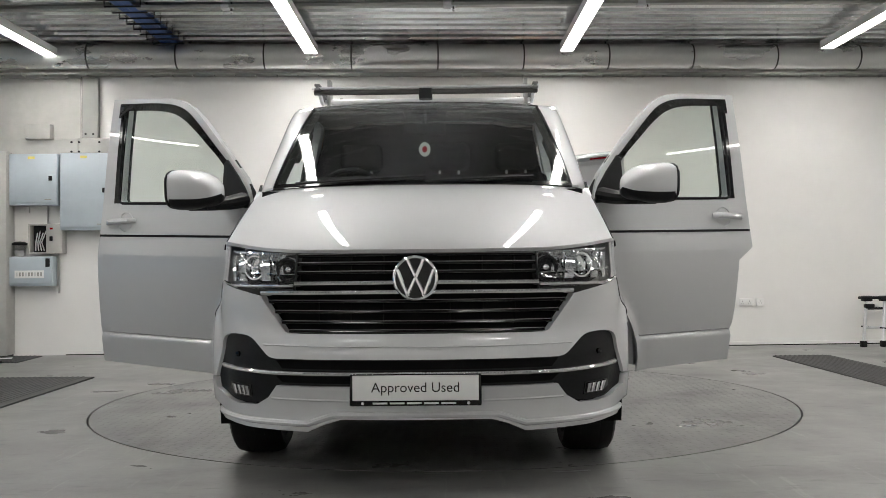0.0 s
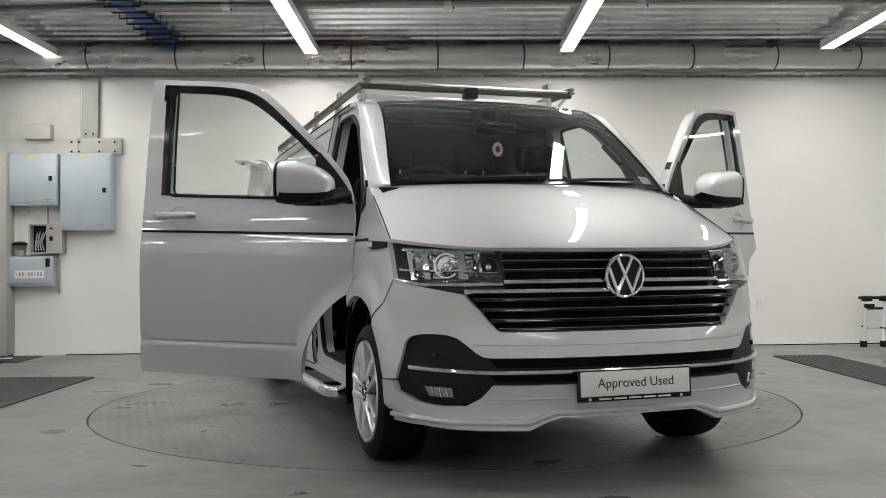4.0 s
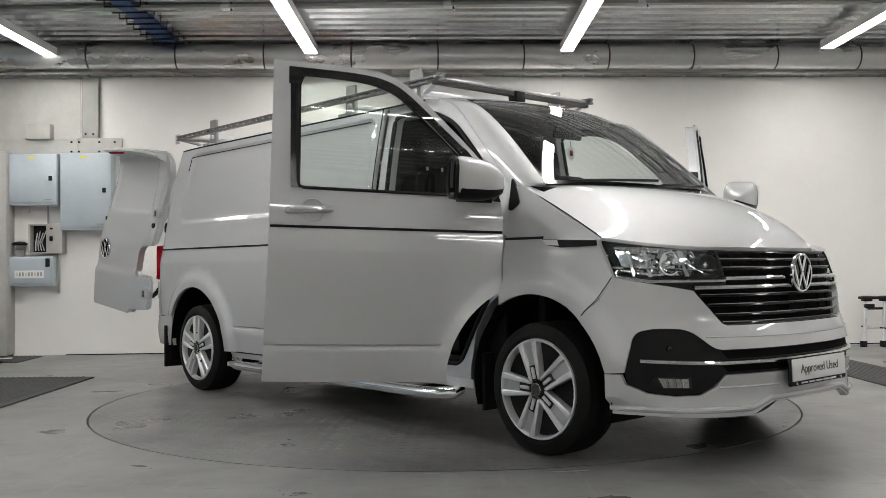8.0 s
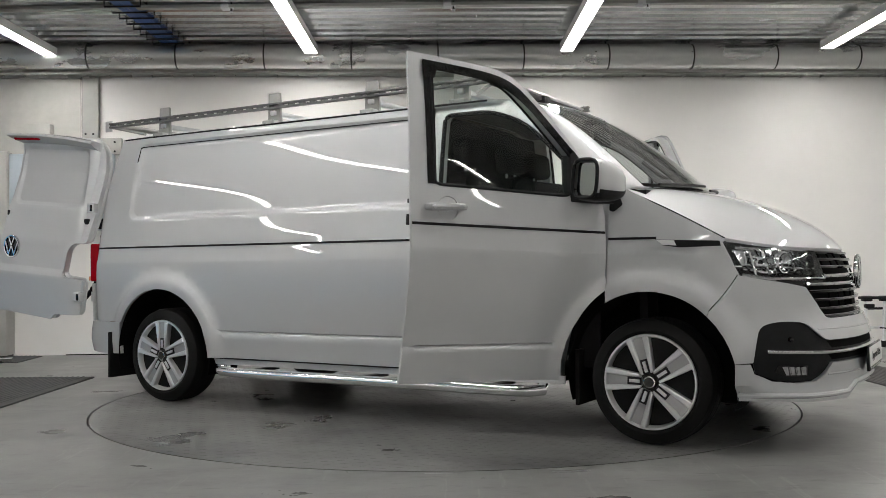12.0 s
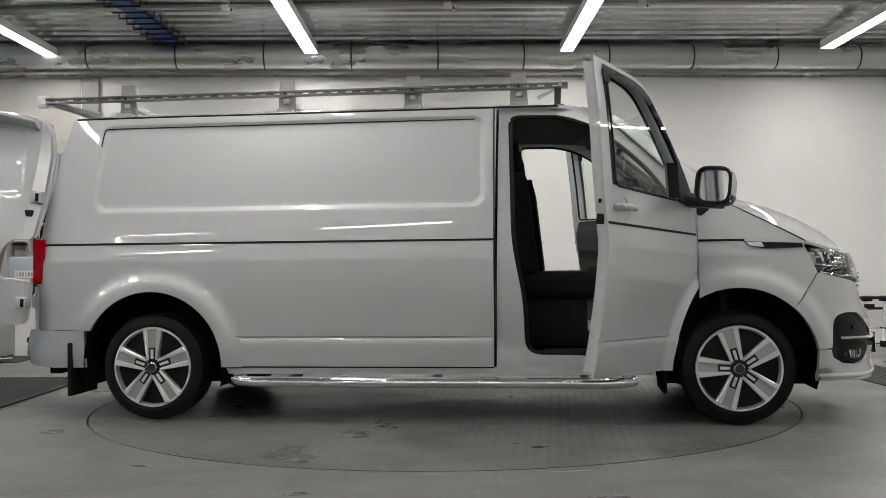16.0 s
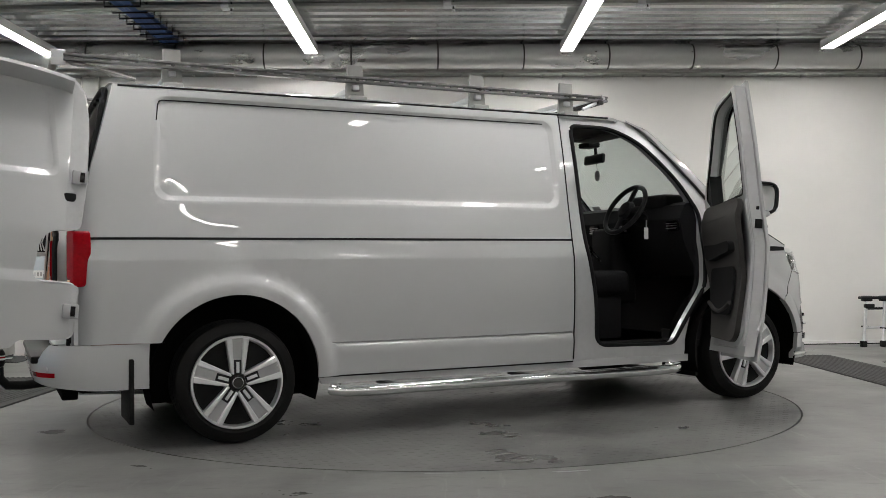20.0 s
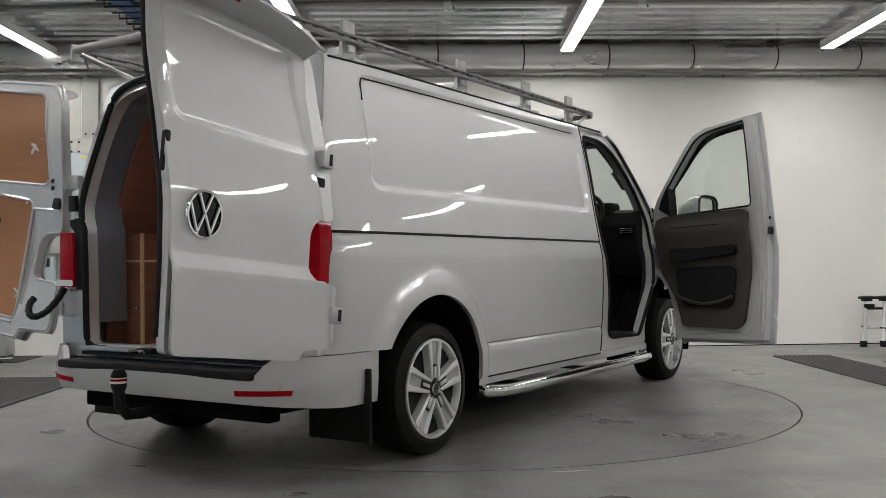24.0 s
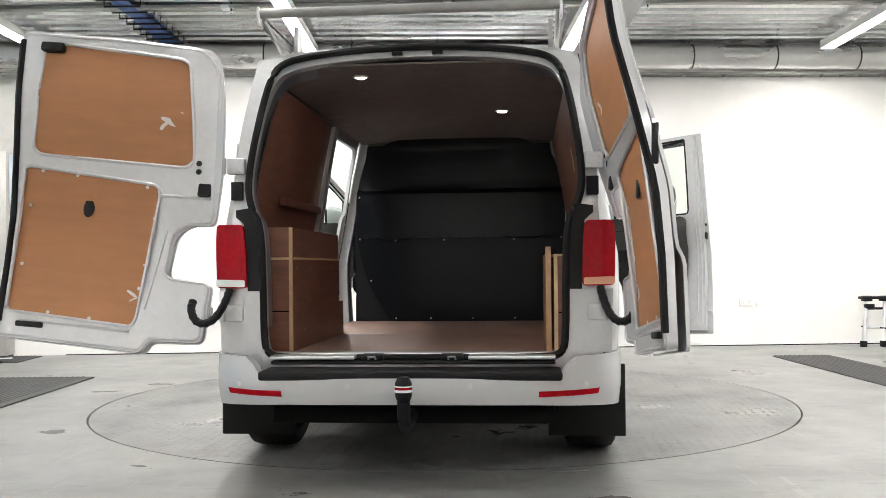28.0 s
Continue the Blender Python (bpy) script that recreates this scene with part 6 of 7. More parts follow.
        part("door_pocket", sheet(round_poly([(0.60, 0.84), (0.62, 0.56), (1.05, 0.56), (1.14, 0.62), (1.20, 0.84)], 0.07), lambda a, c, d: (a, s * (half_width(a, c, True) - 0.108 - d), c), 0.04, 0.012), DARKTRIM, skin, "moulded door pocket")
        part("pocket_lip", tube([(x, s * (half_width(x, 0.60, True) - 0.125), 0.63 - 0.05 * math.sin(math.pi * (x - 0.62) / 0.52)) for x in np.linspace(0.62, 1.14, 12)], 0.012, 8), GREYTRIM, skin)
        # waist strip and handle
        b = bmesh.new()
        rows = [[b.verts.new((x, s * (half_width(x, 1.052 + dz) + o), 1.052 + dz)) for x in np.linspace(0.35, 1.472, 24)] for dz, o in ((-0.007, -0.004), (-0.006, 0.0035), (0.006, 0.0035), (0.007, -0.004))]
        for r0, r1 in zip(rows, rows[1:]):
            for i in range(23):
                b.faces.new((r0[i], r0[i + 1], r1[i + 1], r1[i]))
        part("waist_strip", b, SEAL, skin)
        yo = half_width(0.54, 1.135)
        part("handle_recess", turned([(0.0001, -0.034), (0.026, -0.031), (0.042, -0.022), (0.050, -0.010), (0.0535, 0.001), (0.0555, 0.0025), (0.058, 0.0015), (0.0585, -0.003)], 32), SILVER, skin, m=pose(0.545, s * (yo + 0.001), 1.128, 8 * s, 0, 0) @ Matrix.Diagonal((1, s, 1, 1)))
        part("lock_barrel", turned([(0.0001, 0.003), (0.009, 0.003), (0.011, -0.004)], 14), STEEL, skin, m=pose(0.448, s * (yo + 0.05), 1.13) @ Matrix.Diagonal((1, s, 1, 1)))
        b = tube([(0.425, s * (yo + 0.006), 1.128), (0.44, s * (yo + 0.03), 1.130), (0.52, s * (yo + 0.038), 1.134), (0.60, s * (yo + 0.034), 1.137), (0.635, s * (yo + 0.006), 1.138)], [0.016, 0.02, 0.019, 0.018, 0.014], 10)
        part("door_handle", b, SILVER, skin, "silver pull handle")
        # lock pieces on the rear edge
        part("lock", box(0.352, 0.364, s * 0.845 - 0.02, s * 0.845 + 0.02, 1.04, 1.09, 0.004), BLACK, skin)
        part("lock", box(0.352, 0.364, s * 0.835 - 0.008, s * 0.835 + 0.008, 1.14, 1.16, 0.004), BLACK, skin)
        part("door_hinge", box(1.43, 1.50, s * 0.85 - 0.02, s * 0.85 + 0.02, 0.98, 1.04, 0.006), SILVER_IN, skin)
        part("door_hinge", box(1.43, 1.50, s * 0.86 - 0.02, s * 0.86 + 0.02, 0.80, 0.85, 0.006), SILVER_IN, skin)
        # mirror: sail, arm, housing, glass
        sail = [(1.262, 1.215), (1.466, 1.20), (1.430, 1.285), (1.365, 1.368), (1.282, 1.458), (1.262, 1.455)]
        part("mirror_sail", sheet(sail, lambda a, c, d: (a, s * (half_width(a, c, True) + 0.011 - d), c), 0.04, 0.075), BLACK, skin)
        part("mirror_arm", tube([(1.40, s * 0.84, 1.245), (1.37, s * 0.93, 1.23), (1.31, s * 1.03, 1.222)], [0.06, 0.052, 0.04], 12, flat=0.7), BLACK, skin)
        def shell_point(u, v):
            # a rounded dome, open to the rear: a low flat belly, the top falls away to the front
            ca, sa = math.cos(2 * math.pi * u), math.sin(2 * math.pi * u)
            k = 1 / (abs(ca) ** 3.8 + abs(sa) ** 3.8) ** (1 / 3.8)
            r = (0.90 + 0.10 * min(1.0, v / 0.15) ** 0.5) * max(0.0, 1 - v ** 3.8) ** 0.5
            z = 1.307 + 0.102 * k * sa * r
            return (1.168 + 0.258 * v, s * (1.075 + 0.100 * k * ca * r - 0.03 * v), 1.21 + (z - 1.21) * (1 - 0.22 * v ** 2))
        b = grid(shell_point, 40, 18)
        hs = part("mirror_housing", b, SILVER, skin, "silver mirror housing")
        b = tube([shell_point(i / 32, 0.0) for i in range(32)], 0.009, 8, closed=True)
        part("mirror_rim", b, BLACK, skin)
        lower = lambda u, v: tuple(Vector(shell_point(0.565 + 0.37 * u, v)) + Vector((0.003, 0, -0.005)))
        part("mirror_lower", grid(lower, 24, 12), BLACK, skin, "black lower mirror shell")
        b = grid(lambda u, v: (1.185, s * (1.085 + (2 * u - 1) * 0.084), 1.303 + (2 * v - 1) * 0.08), 4, 4)
        part("mirror_glass", b, CHROME, skin, "mirror glass")
        b = sheet(rounded(0.90, 1.08, 1.195, 1.225, 0.014), lambda a, c, d: (1.23 + 0.13 * d / 0.1, s * a, c), 0.04, 0.1)
        part("mirror_base", b, BLACK, skin)


def sliding_door():
    o = round_poly([(-0.80, 1.75), (-0.79, 0.40), (0.24, 0.40), (0.24, 1.75)], 0.06)
    skin = part("sliding_door", sheet(o, lambda a, c, d: (a - 1.04, half_width(-0.3, c, True) + 0.085 - d, c), 0.05, 0.05), SILVER, VAN, "silver sliding side door slid back open")
    part("waist_strip", box(-1.83, -0.81, half_width(-0.3, 1.05) + 0.083, half_width(-0.3, 1.05) + 0.088, 1.046, 1.058), SEAL, skin)
    part("inner_ply", sheet(round_poly([(-0.72, 1.15), (-0.72, 0.5), (0.16, 0.5), (0.16, 1.15)], 0.04), lambda a, c, d: (a - 1.04, half_width(-0.3, c, True) + 0.033 - d, c), 0.1, 0.006), PLYDOOR, skin)
    part("rail", box(-2.2, -0.3, 0.888, 0.902, 1.03, 1.045), BLACK, VAN)


# ---------------------------------------------------------------- van: load bay
def load_bay():
    part("load_floor", box(-1.0, 0.32, -0.78, 0.78, 0.475, 0.508, 0.003, bm=box(-2.44, -1.002, -0.615, 0.615, 0.475, 0.508, 0.003)), PLYFLOOR, VAN, "worn plywood load floor")
    for s in (-1, 1):
        x1 = 0.25 if s < 0 else -0.84
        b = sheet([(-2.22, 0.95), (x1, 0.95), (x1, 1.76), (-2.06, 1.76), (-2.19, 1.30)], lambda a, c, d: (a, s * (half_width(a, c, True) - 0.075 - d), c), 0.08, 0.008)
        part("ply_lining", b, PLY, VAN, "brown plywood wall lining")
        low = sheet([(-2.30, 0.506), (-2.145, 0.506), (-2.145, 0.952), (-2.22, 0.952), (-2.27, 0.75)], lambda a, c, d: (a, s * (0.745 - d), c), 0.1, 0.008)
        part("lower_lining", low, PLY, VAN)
        # wheel boxes, in plywood sheets with pale battens
        xb, xf, yi, zb, zt = -2.16 if s > 0 else -2.385, -1.06, 0.61 if s > 0 else 0.615, 0.508, 1.088 if s > 0 else 0.947
        bx = empty("wheel_box", "", "", parent=VAN)
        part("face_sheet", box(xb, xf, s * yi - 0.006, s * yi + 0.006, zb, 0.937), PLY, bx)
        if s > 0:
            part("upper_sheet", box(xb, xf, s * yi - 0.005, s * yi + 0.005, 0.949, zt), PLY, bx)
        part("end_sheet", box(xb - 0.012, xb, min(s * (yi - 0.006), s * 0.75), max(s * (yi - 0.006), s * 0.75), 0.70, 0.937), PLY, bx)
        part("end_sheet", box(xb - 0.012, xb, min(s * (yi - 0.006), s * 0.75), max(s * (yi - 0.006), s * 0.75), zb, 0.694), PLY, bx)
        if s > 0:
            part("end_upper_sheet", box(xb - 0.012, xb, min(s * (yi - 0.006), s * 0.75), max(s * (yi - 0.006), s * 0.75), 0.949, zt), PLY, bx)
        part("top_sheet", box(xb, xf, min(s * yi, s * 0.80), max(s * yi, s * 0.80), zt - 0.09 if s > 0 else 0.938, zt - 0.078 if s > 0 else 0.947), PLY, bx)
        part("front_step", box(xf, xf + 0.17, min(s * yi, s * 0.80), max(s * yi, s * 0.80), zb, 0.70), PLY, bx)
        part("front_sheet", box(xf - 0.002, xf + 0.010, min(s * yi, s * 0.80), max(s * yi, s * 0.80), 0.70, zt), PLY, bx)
        part("batten", box(xb - 0.006, xf, s * (yi - 0.008) - 0.004, s * (yi - 0.008) + 0.004, 0.938, 0.948), PLYEDGE, bx, "pale timber batten")
        part("batten", box(xb - 0.018, xb - 0.004, min(s * (yi - 0.01), s * 0.75), max(s * (yi - 0.01), s * 0.75), 0.938, 0.948), PLYEDGE, bx, "pale timber batten")
        part("batten", box(xb - 0.018, xb - 0.004, s * (yi - 0.006) - 0.008, s * (yi - 0.006) + 0.008, zb, zt), PLYEDGE, bx, "pale timber corner batten")
        for i in range(9):
            part("screw", turned([(0.0001, 0.002), (0.005, 0.0)], 6), PALE, bx, m=pose(xb + 0.1 + 0.14 * i, s * (yi - 0.0065), 0.60 if i % 2 else 0.90) @ (pose(0, 0, 0, 0, 0, 180) if s > 0 else Matrix.Identity(4)))
    part("shelf_batten", box(-1.75, -0.9, 0.735, 0.765, 1.22, 1.26, 0.003), PLY, VAN)
    part("slide_pillar", sheet([(-0.85, 0.90), (-0.765, 0.90), (-0.765, 1.75), (-0.85, 1.75)], lambda a, c, d: (a, half_width(a, c, True) - 0.05 - d, c), 0.05, 0.06), SILVER_IN, VAN)
    part("roof_lining", grid(lambda u, v: (-2.24 + 2.56 * u, (2 * v - 1) * 0.69, 1.793 + 0.032 * (1 - (2 * v - 1) ** 4)), 6, 12, 0.008, (0, 0, 1)), ROOFLINE, VAN, "brown roof lining")
    for x, y in ((-2.0, 0.30), (-0.9, -0.35)):
        lamp = empty("load_lamp", "", "", parent=VAN, m=pose(x, y, 1.820))
        part("bezel", turned([(0.0001, 0.0), (0.035, 0.0), (0.038, -0.008), (0.03, -0.012)], 20, "z"), WHITE, lamp)
        part("led", turned([(0.0001, -0.014), (0.022, -0.013), (0.026, -0.009), (0.0001, -0.008)], 16, "z"), LEDGLOW, lamp, "lit round load lamp")
    # bulkhead behind the seats
    o = round_poly([(-0.76, 0.508), (0.50, 0.508), (0.66, 0.80), (0.735, 1.10), (0.735, 1.45), (0.66, 1.72), (0.45, 1.82), (-0.45, 1.82), (-0.68, 1.72), (-0.76, 1.40)], [0.02, 0.05, 0.05, 0.05, 0.1, 0.1, 0.15, 0.15, 0.1, 0.05])
    b = sheet(o, lambda a, c, d: (0.27 + d + 0.035 * ease((c - 1.42) / 0.04) - 0.03 * ease((c - 1.75) / 0.1), a, c), 0.03, 0.012)
    part("bulkhead", b, BULKHEAD, VAN, "black moulded bulkhead")
    for y in (-0.62, 0.30):
        part("bulkhead_rib", tube([(0.258, y, 1.12), (0.25, y + 0.06, 1.10), (0.25, y + 0.25, 1.10), (0.258, y + 0.30, 1.12)], 0.008, 6), BULKHEAD, VAN)
    for y, z in [(y, 0.53) for y in (-0.7, -0.4, -0.1, 0.2, 0.45)] + [(0.63, 0.8), (0.71, 1.1), (0.71, 1.4), (-0.72, 0.8), (-0.73, 1.1), (-0.4, 1.09), (0.1, 1.09), (0.45, 1.09)]:
        part("bulkhead_bolt", turned([(0.0001, -0.004), (0.005, -0.003), (0.006, 0.0)], 8, "x"), PALE, VAN, m=pose(0.264, y, z))
    part("bulkhead_seam", box(0.25, 0.262, -0.74, 0.70, 1.105, 1.12), BULKHEAD, VAN)
    part("upright_board", box(-2.10, -1.07, -0.592, -0.578, 0.508, 0.955), PLYDOOR, VAN)
    part("upright_post", box(-2.125, -2.10, -0.596, -0.572, 0.508, 0.985), PLYEDGE, VAN, "pale timber upright")
    part("wall_sticker", sheet(rounded(-1.53, -1.46, 1.39, 1.51, 0.006), lambda a, c, d: (a, -(half_width(a, c, True) - 0.086 - d), c), 0.05, 0.002), PLYEDGE, VAN)


# ---------------------------------------------------------------- van: cab
def seat(y, width):
    st = empty("seat", "", "", parent=VAN, m=pose(0.62, y, 0))
    part("seat_base", box(-0.22, 0.26, -width / 2 + 0.03, width / 2 - 0.03, 0.42, 0.70, 0.02), DARKTRIM, st)
    part("cushion", box(-0.2, 0.32, -width / 2, width / 2, 0.70, 0.86, 0.05, 4), FABRIC, st, "black fabric cushion")
    b = sheet(round_poly([(-width / 2, 0), (width / 2, 0), (width / 2 - 0.02, 0.55), (width / 2 - 0.08, 0.62), (-width / 2 + 0.08, 0.62), (-width / 2 + 0.02, 0.55)], 0.05), lambda a, c, d: (d - 0.03 * math.cos(a * 5), a, c), 0.06, 0.14)
    part("backrest", b, FABRIC, st, "black fabric backrest", m=pose(-0.16, 0, 0.84, 0, -6, 0))
    n = 2 if width > 0.6 else 1
    for i in range(n):
        yy = (i - (n - 1) / 2) * 0.42
        part("headrest", box(-0.05, 0.06, yy - 0.13, yy + 0.13, 0, 0.17, 0.04, 4), FABRIC, st, m=pose(-0.19, 0, 1.50, 0, -6, 0))
        for k in (-0.06, 0.06):
            part("headrest_post", tube([(-0.19, yy + k, 1.43), (-0.19, yy + k, 1.53)], 0.007, 6), STEEL, st)


def cab():
    part("cab_floor", box(0.33, 1.62, -0.80, 0.80, 0.36, 0.40, 0.005), DARKTRIM, VAN, "black rubber cab floor")
    for s in (-1, 1):
        part("step_tread", box(0.62, 1.08, min(s * 0.70, s * 0.845), max(s * 0.70, s * 0.845), 0.402, 0.412, 0.003), BLACK, VAN)
        part("footwell_side", sheet([(1.22, 0.40), (1.40, 0.40), (1.42, 1.0), (1.40, 1.2), (1.35, 1.2), (1.35, 0.8)], lambda a, c, d: (a, s * (half_width(a, c, True) - 0.09 - d), c), 0.05, 0.02), DARKTRIM, VAN)
    part("front_firewall", box(1.62, 1.66, -0.80, 0.80, 0.36, 1.28), DARKTRIM, VAN)
    # dashboard
    prof = [(1.66, 1.27), (1.50, 1.31), (1.36, 1.315), (1.28, 1.29), (1.24, 1.20), (1.27, 1.05), (1.33, 0.92), (1.40, 0.82), (1.64, 0.80)]
    b = bmesh.new()
    rows = [[b.verts.new((x, y, z)) for x, z in prof] for y in (-0.80, -0.62, -0.3, 0.0, 0.3, 0.62, 0.80)]
    for r0, r1 in zip(rows, rows[1:]):
        for i in range(len(prof) - 1):
            b.faces.new((r0[i], r0[i + 1], r1[i + 1], r1[i]))
    b.faces.new(rows[0])
    b.faces.new(rows[-1][::-1])
    bmesh.ops.recalc_face_normals(b, faces=b.faces[:])
    part("dashboard", b, DARKTRIM, VAN, "dark moulded dashboard")
    part("binnacle", box(1.27, 1.45, -0.60, -0.22, 1.27, 1.375, 0.03, 3), DARKTRIM, VAN)
    part("centre_console", box(1.18, 1.40, -0.12, 0.14, 0.62, 1.16, 0.03, 3), DARKTRIM, VAN)
    part("touch_screen", box(1.235, 1.245, -0.10, 0.12, 1.06, 1.16, 0.004), GLOSSBLACK, VAN)
    for y in (-0.72, -0.18, 0.18, 0.72):
        part("air_vent", box(1.235, 1.262, y - 0.06, y + 0.06, 1.12, 1.19, 0.01), GLOSSBLACK, VAN)
        for k in range(3):
            part("vent_slat", box(1.230, 1.236, y - 0.05, y + 0.05, 1.135 + 0.016 * k, 1.139 + 0.016 * k), ALUMINIUM, VAN)
    part("gear_lever", tube([(1.19, 0.02, 0.92), (1.10, 0.02, 1.00)], 0.012, 8), CHROME, VAN)
    part("gear_knob", turned([(0.0001, 0.05), (0.02, 0.045), (0.025, 0.02), (0.014, 0.0)], 14, "z"), GLOSSBLACK, VAN, m=pose(1.10, 0.02, 0.99, 0, -40, 0))
    # steering wheel
    w = empty("steering_wheel", "", "", parent=VAN, m=pose(1.09, -0.41, 1.275, 0, -58, 0))
    part("wheel_rim", tube([(0.185 * math.cos(2 * math.pi * i / 36), 0.185 * math.sin(2 * math.pi * i / 36), 0) for i in range(36)], 0.017, 10, closed=True), BLACK, w)
    part("wheel_boss", turned([(0.0001, 0.02), (0.055, 0.015), (0.075, -0.01), (0.05, -0.05)], 24, "z"), BLACK, w)
    for a in (0, 180, -90):
        part("wheel_spoke", box(0.05, 0.18, -0.02, 0.02, -0.014, 0.004, 0.006), BLACK, w, m=pose(0, 0, 0, 0, 0, a))
    part("steering_column", tube([(1.11, -0.41, 1.26), (1.32, -0.41, 1.16)], 0.05, 12), DARKTRIM, VAN)
    part("column_stalk", tube([(1.15, -0.41, 1.24), (1.13, -0.60, 1.27)], 0.009, 6), BLACK, VAN)
    seat(-0.42, 0.52)
    seat(0.34, 0.92)
    # keys with a white tag below the column
    part("key_ring", tube([(1.20, -0.50, 1.20), (1.19, -0.51, 1.15)], 0.004, 6), STEEL, VAN)
    part("key_tag", box(1.17, 1.205, -0.515, -0.51, 1.07, 1.15, 0.003), WHITE, VAN, "white paper key tag")
    # roof lining, visors, grips
    part("headliner", grid(lambda u, v: (0.32 + 0.66 * u, (2 * v - 1) * 0.66, 1.80 + 0.04 * (1 - (2 * v - 1) ** 4) - 0.03 * u ** 3), 6, 10, 0.01, (0, 0, 1)), HEADLINER, VAN)
    for s in (-1, 1):
        part("sun_visor", box(0.86, 1.04, min(s * 0.12, s * 0.60), max(s * 0.12, s * 0.60), 1.762, 1.778, 0.006), HEADLINER, VAN)
        pts = [along(t) + Vector((-0.045, -s * 0.0, -0.03)) for t in (0.38, 0.42, 0.60, 0.64)]
        pts = [(pts[0].x, s * (pts[0].y - 0.03), pts[0].z), (pts[1].x - 0.05, s * (pts[1].y - 0.06), pts[1].z - 0.02), (pts[2].x - 0.05, s * (pts[2].y - 0.06), pts[2].z - 0.02), (pts[3].x, s * (pts[3].y - 0.03), pts[3].z)]
        part("grab_handle", tube(pts, 0.013, 8), HEADLINER, VAN)
        part("pillar_trim", tube([(along(t).x - 0.035, s * (along(t).y - 0.035), along(t).z - 0.03) for t in np.linspace(0.05, 0.97, 14)], 0.034, 8), HEADLINER, VAN)
    part("rear_mirror", box(-0.02, 0.012, -0.12, 0.12, -0.035, 0.035, 0.015, 3), BLACK, VAN, m=pose(1.13, 0.0, 1.665, 0, 8, 0))
    part("rear_mirror_stem", tube([(1.14, 0, 1.69), (1.13, 0, 1.775)], 0.012, 8), BLACK, VAN)
    part("sensor_housing", box(1.03, 1.13, -0.07, 0.07, 1.745, 1.785, 0.012), BLACK, VAN)
    # hanging air freshener
    part("freshener_string", tube([(1.14, 0, 1.66), (1.15, 0, 1.58)], 0.002, 5), INK, VAN)
    b = turned([(0.0001, 0.003), (0.034, 0.003), (0.035, 0.0), (0.034, -0.003), (0.0001, -0.003)], 24, "x")
    fr = part("air_freshener", b, WHITE, VAN, "round white hanging air freshener", m=pose(1.15, 0, 1.548) @ Matrix.Diagonal((1, 0.9, 1.15, 1)))
    part("freshener_print", turned([(0.011, 0.0042), (0.016, 0.0042), (0.016, 0.003)], 20, "x"), REDLENS, fr)
    # dark rear half of the cab
    part("bulkhead_trim", sheet([(-0.75, 0.42), (0.75, 0.42), (0.76, 1.2), (0.66, 1.78), (-0.66, 1.78), (-0.76, 1.2)], lambda a, c, d: (0.345 + d, a, c), 0.2, 0.01), DARKTRIM, VAN)


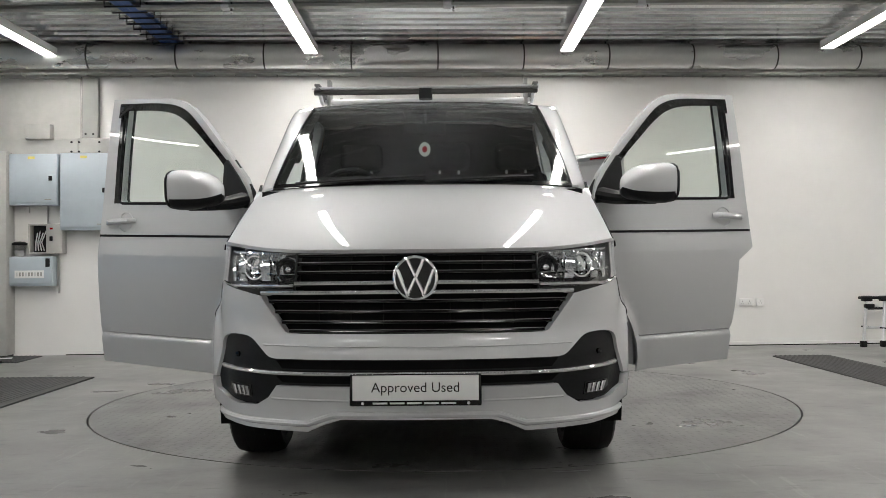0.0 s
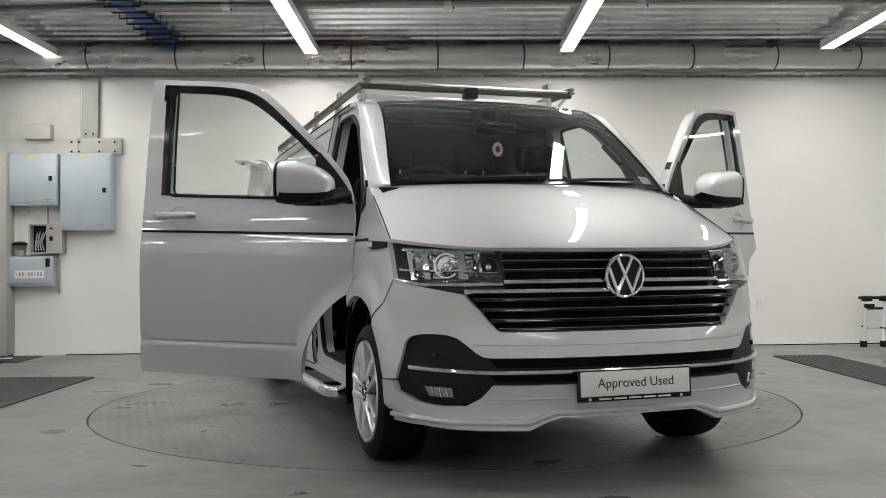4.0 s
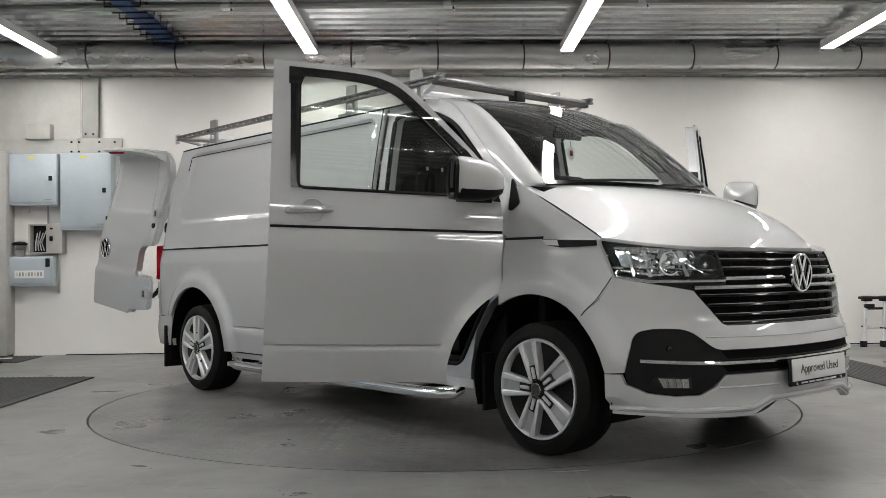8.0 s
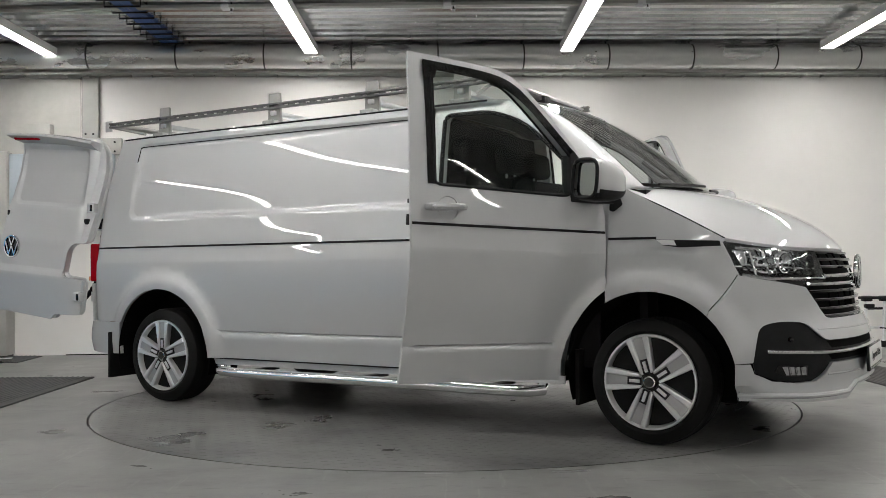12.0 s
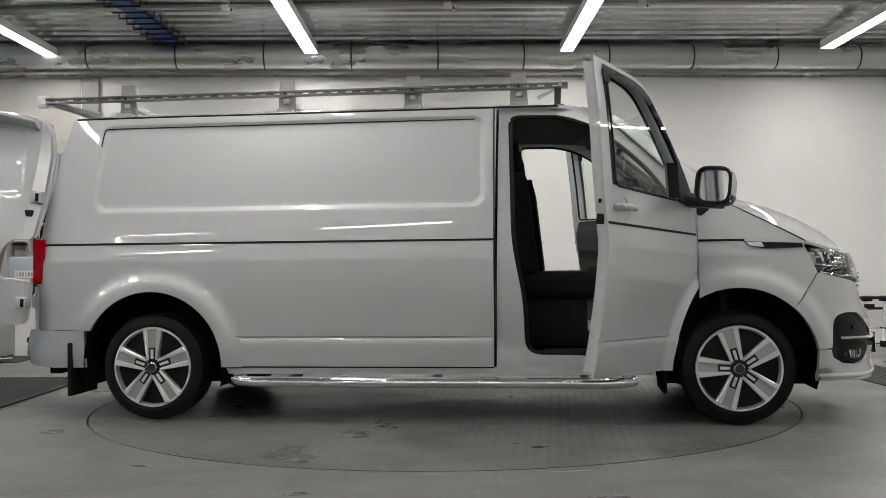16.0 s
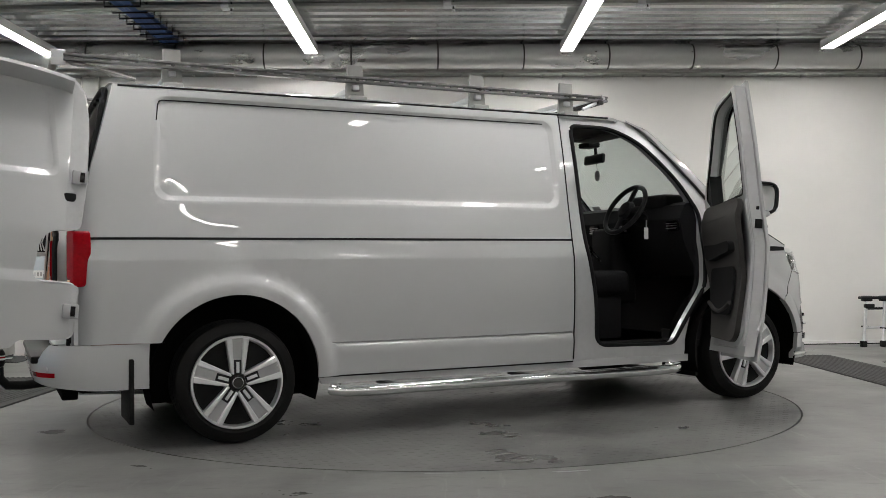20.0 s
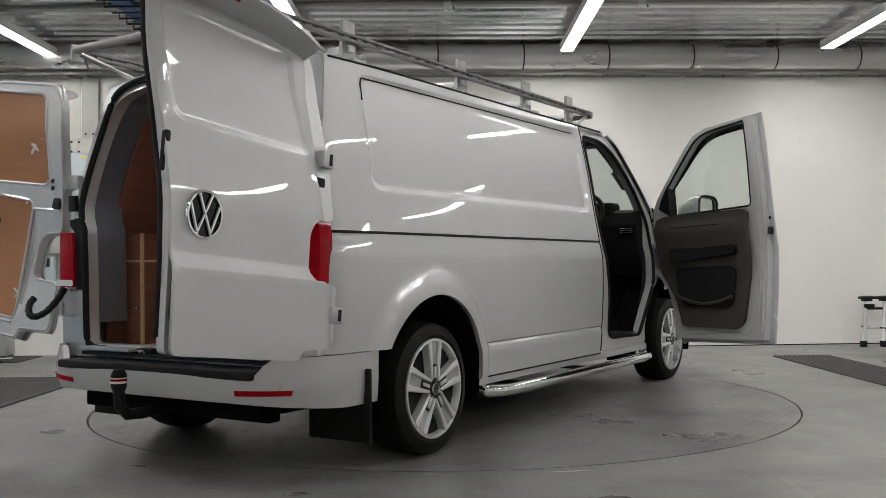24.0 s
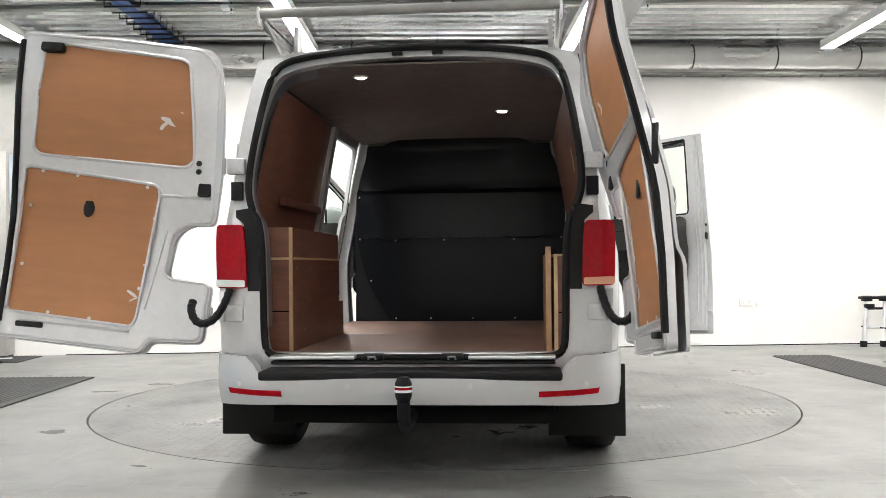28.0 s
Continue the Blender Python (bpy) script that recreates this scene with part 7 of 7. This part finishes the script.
# ---------------------------------------------------------------- van: roof rack, side bars, underside
def roof_rack():
    rack = empty("roof_rack", "", "", parent=VAN)
    for s in (-1, 1):
        # slotted rail: two flanges joined by short webs
        part("rail_flange", box(-2.51, 0.78, s * 0.648 - 0.016, s * 0.648 + 0.016, 1.978, 1.991, 0.002), RAILDARK, rack, "dark slotted rail")
        part("rail_flange", box(-2.51, 0.78, s * 0.648 - 0.016, s * 0.648 + 0.016, 1.953, 1.967, 0.002), RAILDARK, rack)
        web = mesh_of("rail_web", box(-0.024, 0.024, s * 0.648 - 0.008, s * 0.648 + 0.008, 1.967, 1.978), RAILDARK)
        for i in range(37):
            part("rail_web", web, None, rack, m=pose(-2.485 + i * 0.09, 0, 0))
        for x in (-1.975, -0.946, -0.155, 0.487):
            b = sheet([(-0.055, 0.0), (0.055, 0.0), (0.045, 0.19), (-0.045, 0.19)], lambda a, c, d: (x + a, s * (0.62 - d), 1.872 + c), 0.05, 0.02)
            part("upright", b, RACKGREY, rack, "grey rack upright")
            part("foot", box(x - 0.05, x + 0.05, s * 0.655 - 0.03, s * 0.655 + 0.03, 1.845, 1.876, 0.006), RACKGREY, rack)
            part("bolt", turned([(0.0001, -0.004), (0.01, -0.003), (0.01, 0.006)], 10), INK, rack, m=pose(x, s * 0.662, 1.972) @ (pose(0, 0, 0, 0, 0, 180) if s > 0 else Matrix.Identity(4)))
        part("roller_arm", tube([(-2.16, s * 0.63, 1.885), (-2.52, s * 0.63, 1.965)], 0.012, 6), RACKGREY, rack)
        part("front_stay", tube([(0.60, s * 0.64, 1.90), (0.74, s * 0.645, 1.965)], 0.012, 6), STEEL, rack)
    for x in (-1.975, -0.946, -0.155, 0.487):
        part("cross_bar", box(x - 0.02, x + 0.02, -0.64, 0.64, 1.915, 1.945, 0.005), ALUMINIUM, rack)
    part("front_beam", box(0.70, 0.74, -0.675, 0.665, 1.935, 1.962, 0.005), GREYTRIM, rack)
    part("front_bar", tube([(0.735, -0.685, 1.972), (0.735, 0.67, 1.972)], 0.009, 10), ALUMINIUM, rack, "bright front bar")
    part("beam_clamp", box(0.69, 0.765, -0.045, 0.035, 1.90, 1.965, 0.008), BLACK, rack)
    part("rear_roller", tube([(-2.545, -0.64, 1.985), (-2.545, 0.64, 1.985)], 0.021, 14), RACKGREY, rack, "grey ladder roller")
    for s in (-1, 1):
        part("roller_bracket", box(-2.57, -2.50, s * 0.64 - 0.006, s * 0.64 + 0.006, 1.93, 2.01, 0.004), STEEL, rack)
        part("ladder_stop", tube([(0.735, s * 0.66, 1.96), (0.735, s * 0.66, 2.0)], 0.005, 6), STEEL, rack)
    part("roof_aerial", tube([(-2.1, 0.0, 1.875), (-2.16, 0.0, 1.93)], 0.006, 6), BLACK, VAN)


def low_parts():
    for s in (-1, 1):
        pts = [(-1.15, s * 0.84, 0.255), (-1.19, s * 0.90, 0.245), (-1.13, s * 0.94, 0.24), (-1.0, s * 0.955, 0.238), (0.95, s * 0.955, 0.238), (1.06, s * 0.945, 0.24), (1.12, s * 0.91, 0.245), (1.09, s * 0.84, 0.255)]
        part("side_bar", tube(pts, 0.031, 14), CHROME, VAN, "polished steel side bar")
        for x in (-0.85, 0.0, 0.85):
            part("bar_bracket", box(x - 0.02, x + 0.02, min(s * 0.72, s * 0.94), max(s * 0.72, s * 0.94), 0.245, 0.265), BLACK, VAN)
        b = sheet([(-1.26, 0.318), (1.23, 0.318), (1.23, 0.275), (-1.24, 0.275)], lambda a, c, d: (a, s * (0.872 - d), c), 0.1, 0.02)
        part("sill", b, SILVER, VAN)
        part("sill_line", box(-1.26, 0.34, s * 0.886 - 0.003, s * 0.886 + 0.003, 0.312, 0.32), SEAL, VAN)
    part("chassis", box(-2.45, 2.30, -0.62, 0.62, 0.27, 0.40, 0.03), UNDER, VAN)
    part("chassis_side", box(-1.22, 1.20, -0.85, 0.85, 0.28, 0.37, 0.01), UNDER, VAN)
    part("engine_tray", box(1.3, 2.48, -0.55, 0.55, 0.27, 0.34, 0.02), UNDER, VAN)
    part("front_core", box(1.95, 2.28, -0.58, 0.58, 0.32, 0.93, 0.02), UNDER, VAN)
    part("rear_axle", tube([(-1.7, -0.75, 0.33), (-1.7, 0.75, 0.33)], 0.05, 10), UNDER, VAN)
    part("exhaust", tube([(-1.2, -0.3, 0.26), (-2.0, -0.4, 0.25), (-2.45, -0.45, 0.28)], 0.03, 8), STEEL, VAN)
    for s in (-1, 1):
        part("side_floor", box(-2.40, -2.13, min(s * 0.62, s * 0.86), max(s * 0.62, s * 0.86), 0.32, 0.50), UNDER, VAN)


rear_end()
rear_doors()
cab_doors()
sliding_door()
load_bay()
cab()
roof_rack()
low_parts()


# ---------------------------------------------------------------- turning of the table
TURNS = ((0.0, -90.73), (0.5, -89.64), (1.0, -87.99), (1.5, -85.76), (2.0, -82.84), (2.5, -79.52), (3.0, -76.22), (3.5, -73.47), (4.0, -71.45), (4.5, -70.1), (5.0, -68.7),
         (5.5, -66.63), (6.0, -63.7), (6.5, -59.89), (7.0, -55.87), (7.5, -51.96), (8.0, -48.3), (8.5, -44.35), (9.0, -40.18), (9.5, -36.93), (10.0, -34.36), (10.5, -32.49),
         (11.0, -31.41), (11.5, -30.85), (12.0, -30.6), (12.5, -29.7), (13.0, -27.9), (13.5, -25.4), (14.0, -22.5), (14.5, -19.07), (15.0, -15.09), (15.5, -10.78), (16.0, -6.72), (16.5, -2.71), (17.0, 1.03), (17.5, 5.21), (18.0, 9.27),
         (18.5, 13.55), (19.0, 17.7), (19.5, 21.4), (20.0, 25.35), (20.5, 29.46), (21.0, 33.46), (21.5, 37.35), (22.5, 45.6), (23.5, 53.7), (24.0, 57.54), (24.5, 61.39), (25.0, 65.2),
         (25.5, 68.71), (26.0, 72.84), (26.5, 76.59), (27.0, 80.2), (27.5, 82.89), (28.0, 84.98))


def motions():
    walk(TURNTABLE, [(t, pose(0, 0, 0, 0, 0, a)) for t, a in TURNS])
    walk(VAN, [(t, pose(0, 0, 0.0015, 0, 0, a) @ pose(0.064, -0.080, 0)) for t, a in TURNS])


motions()
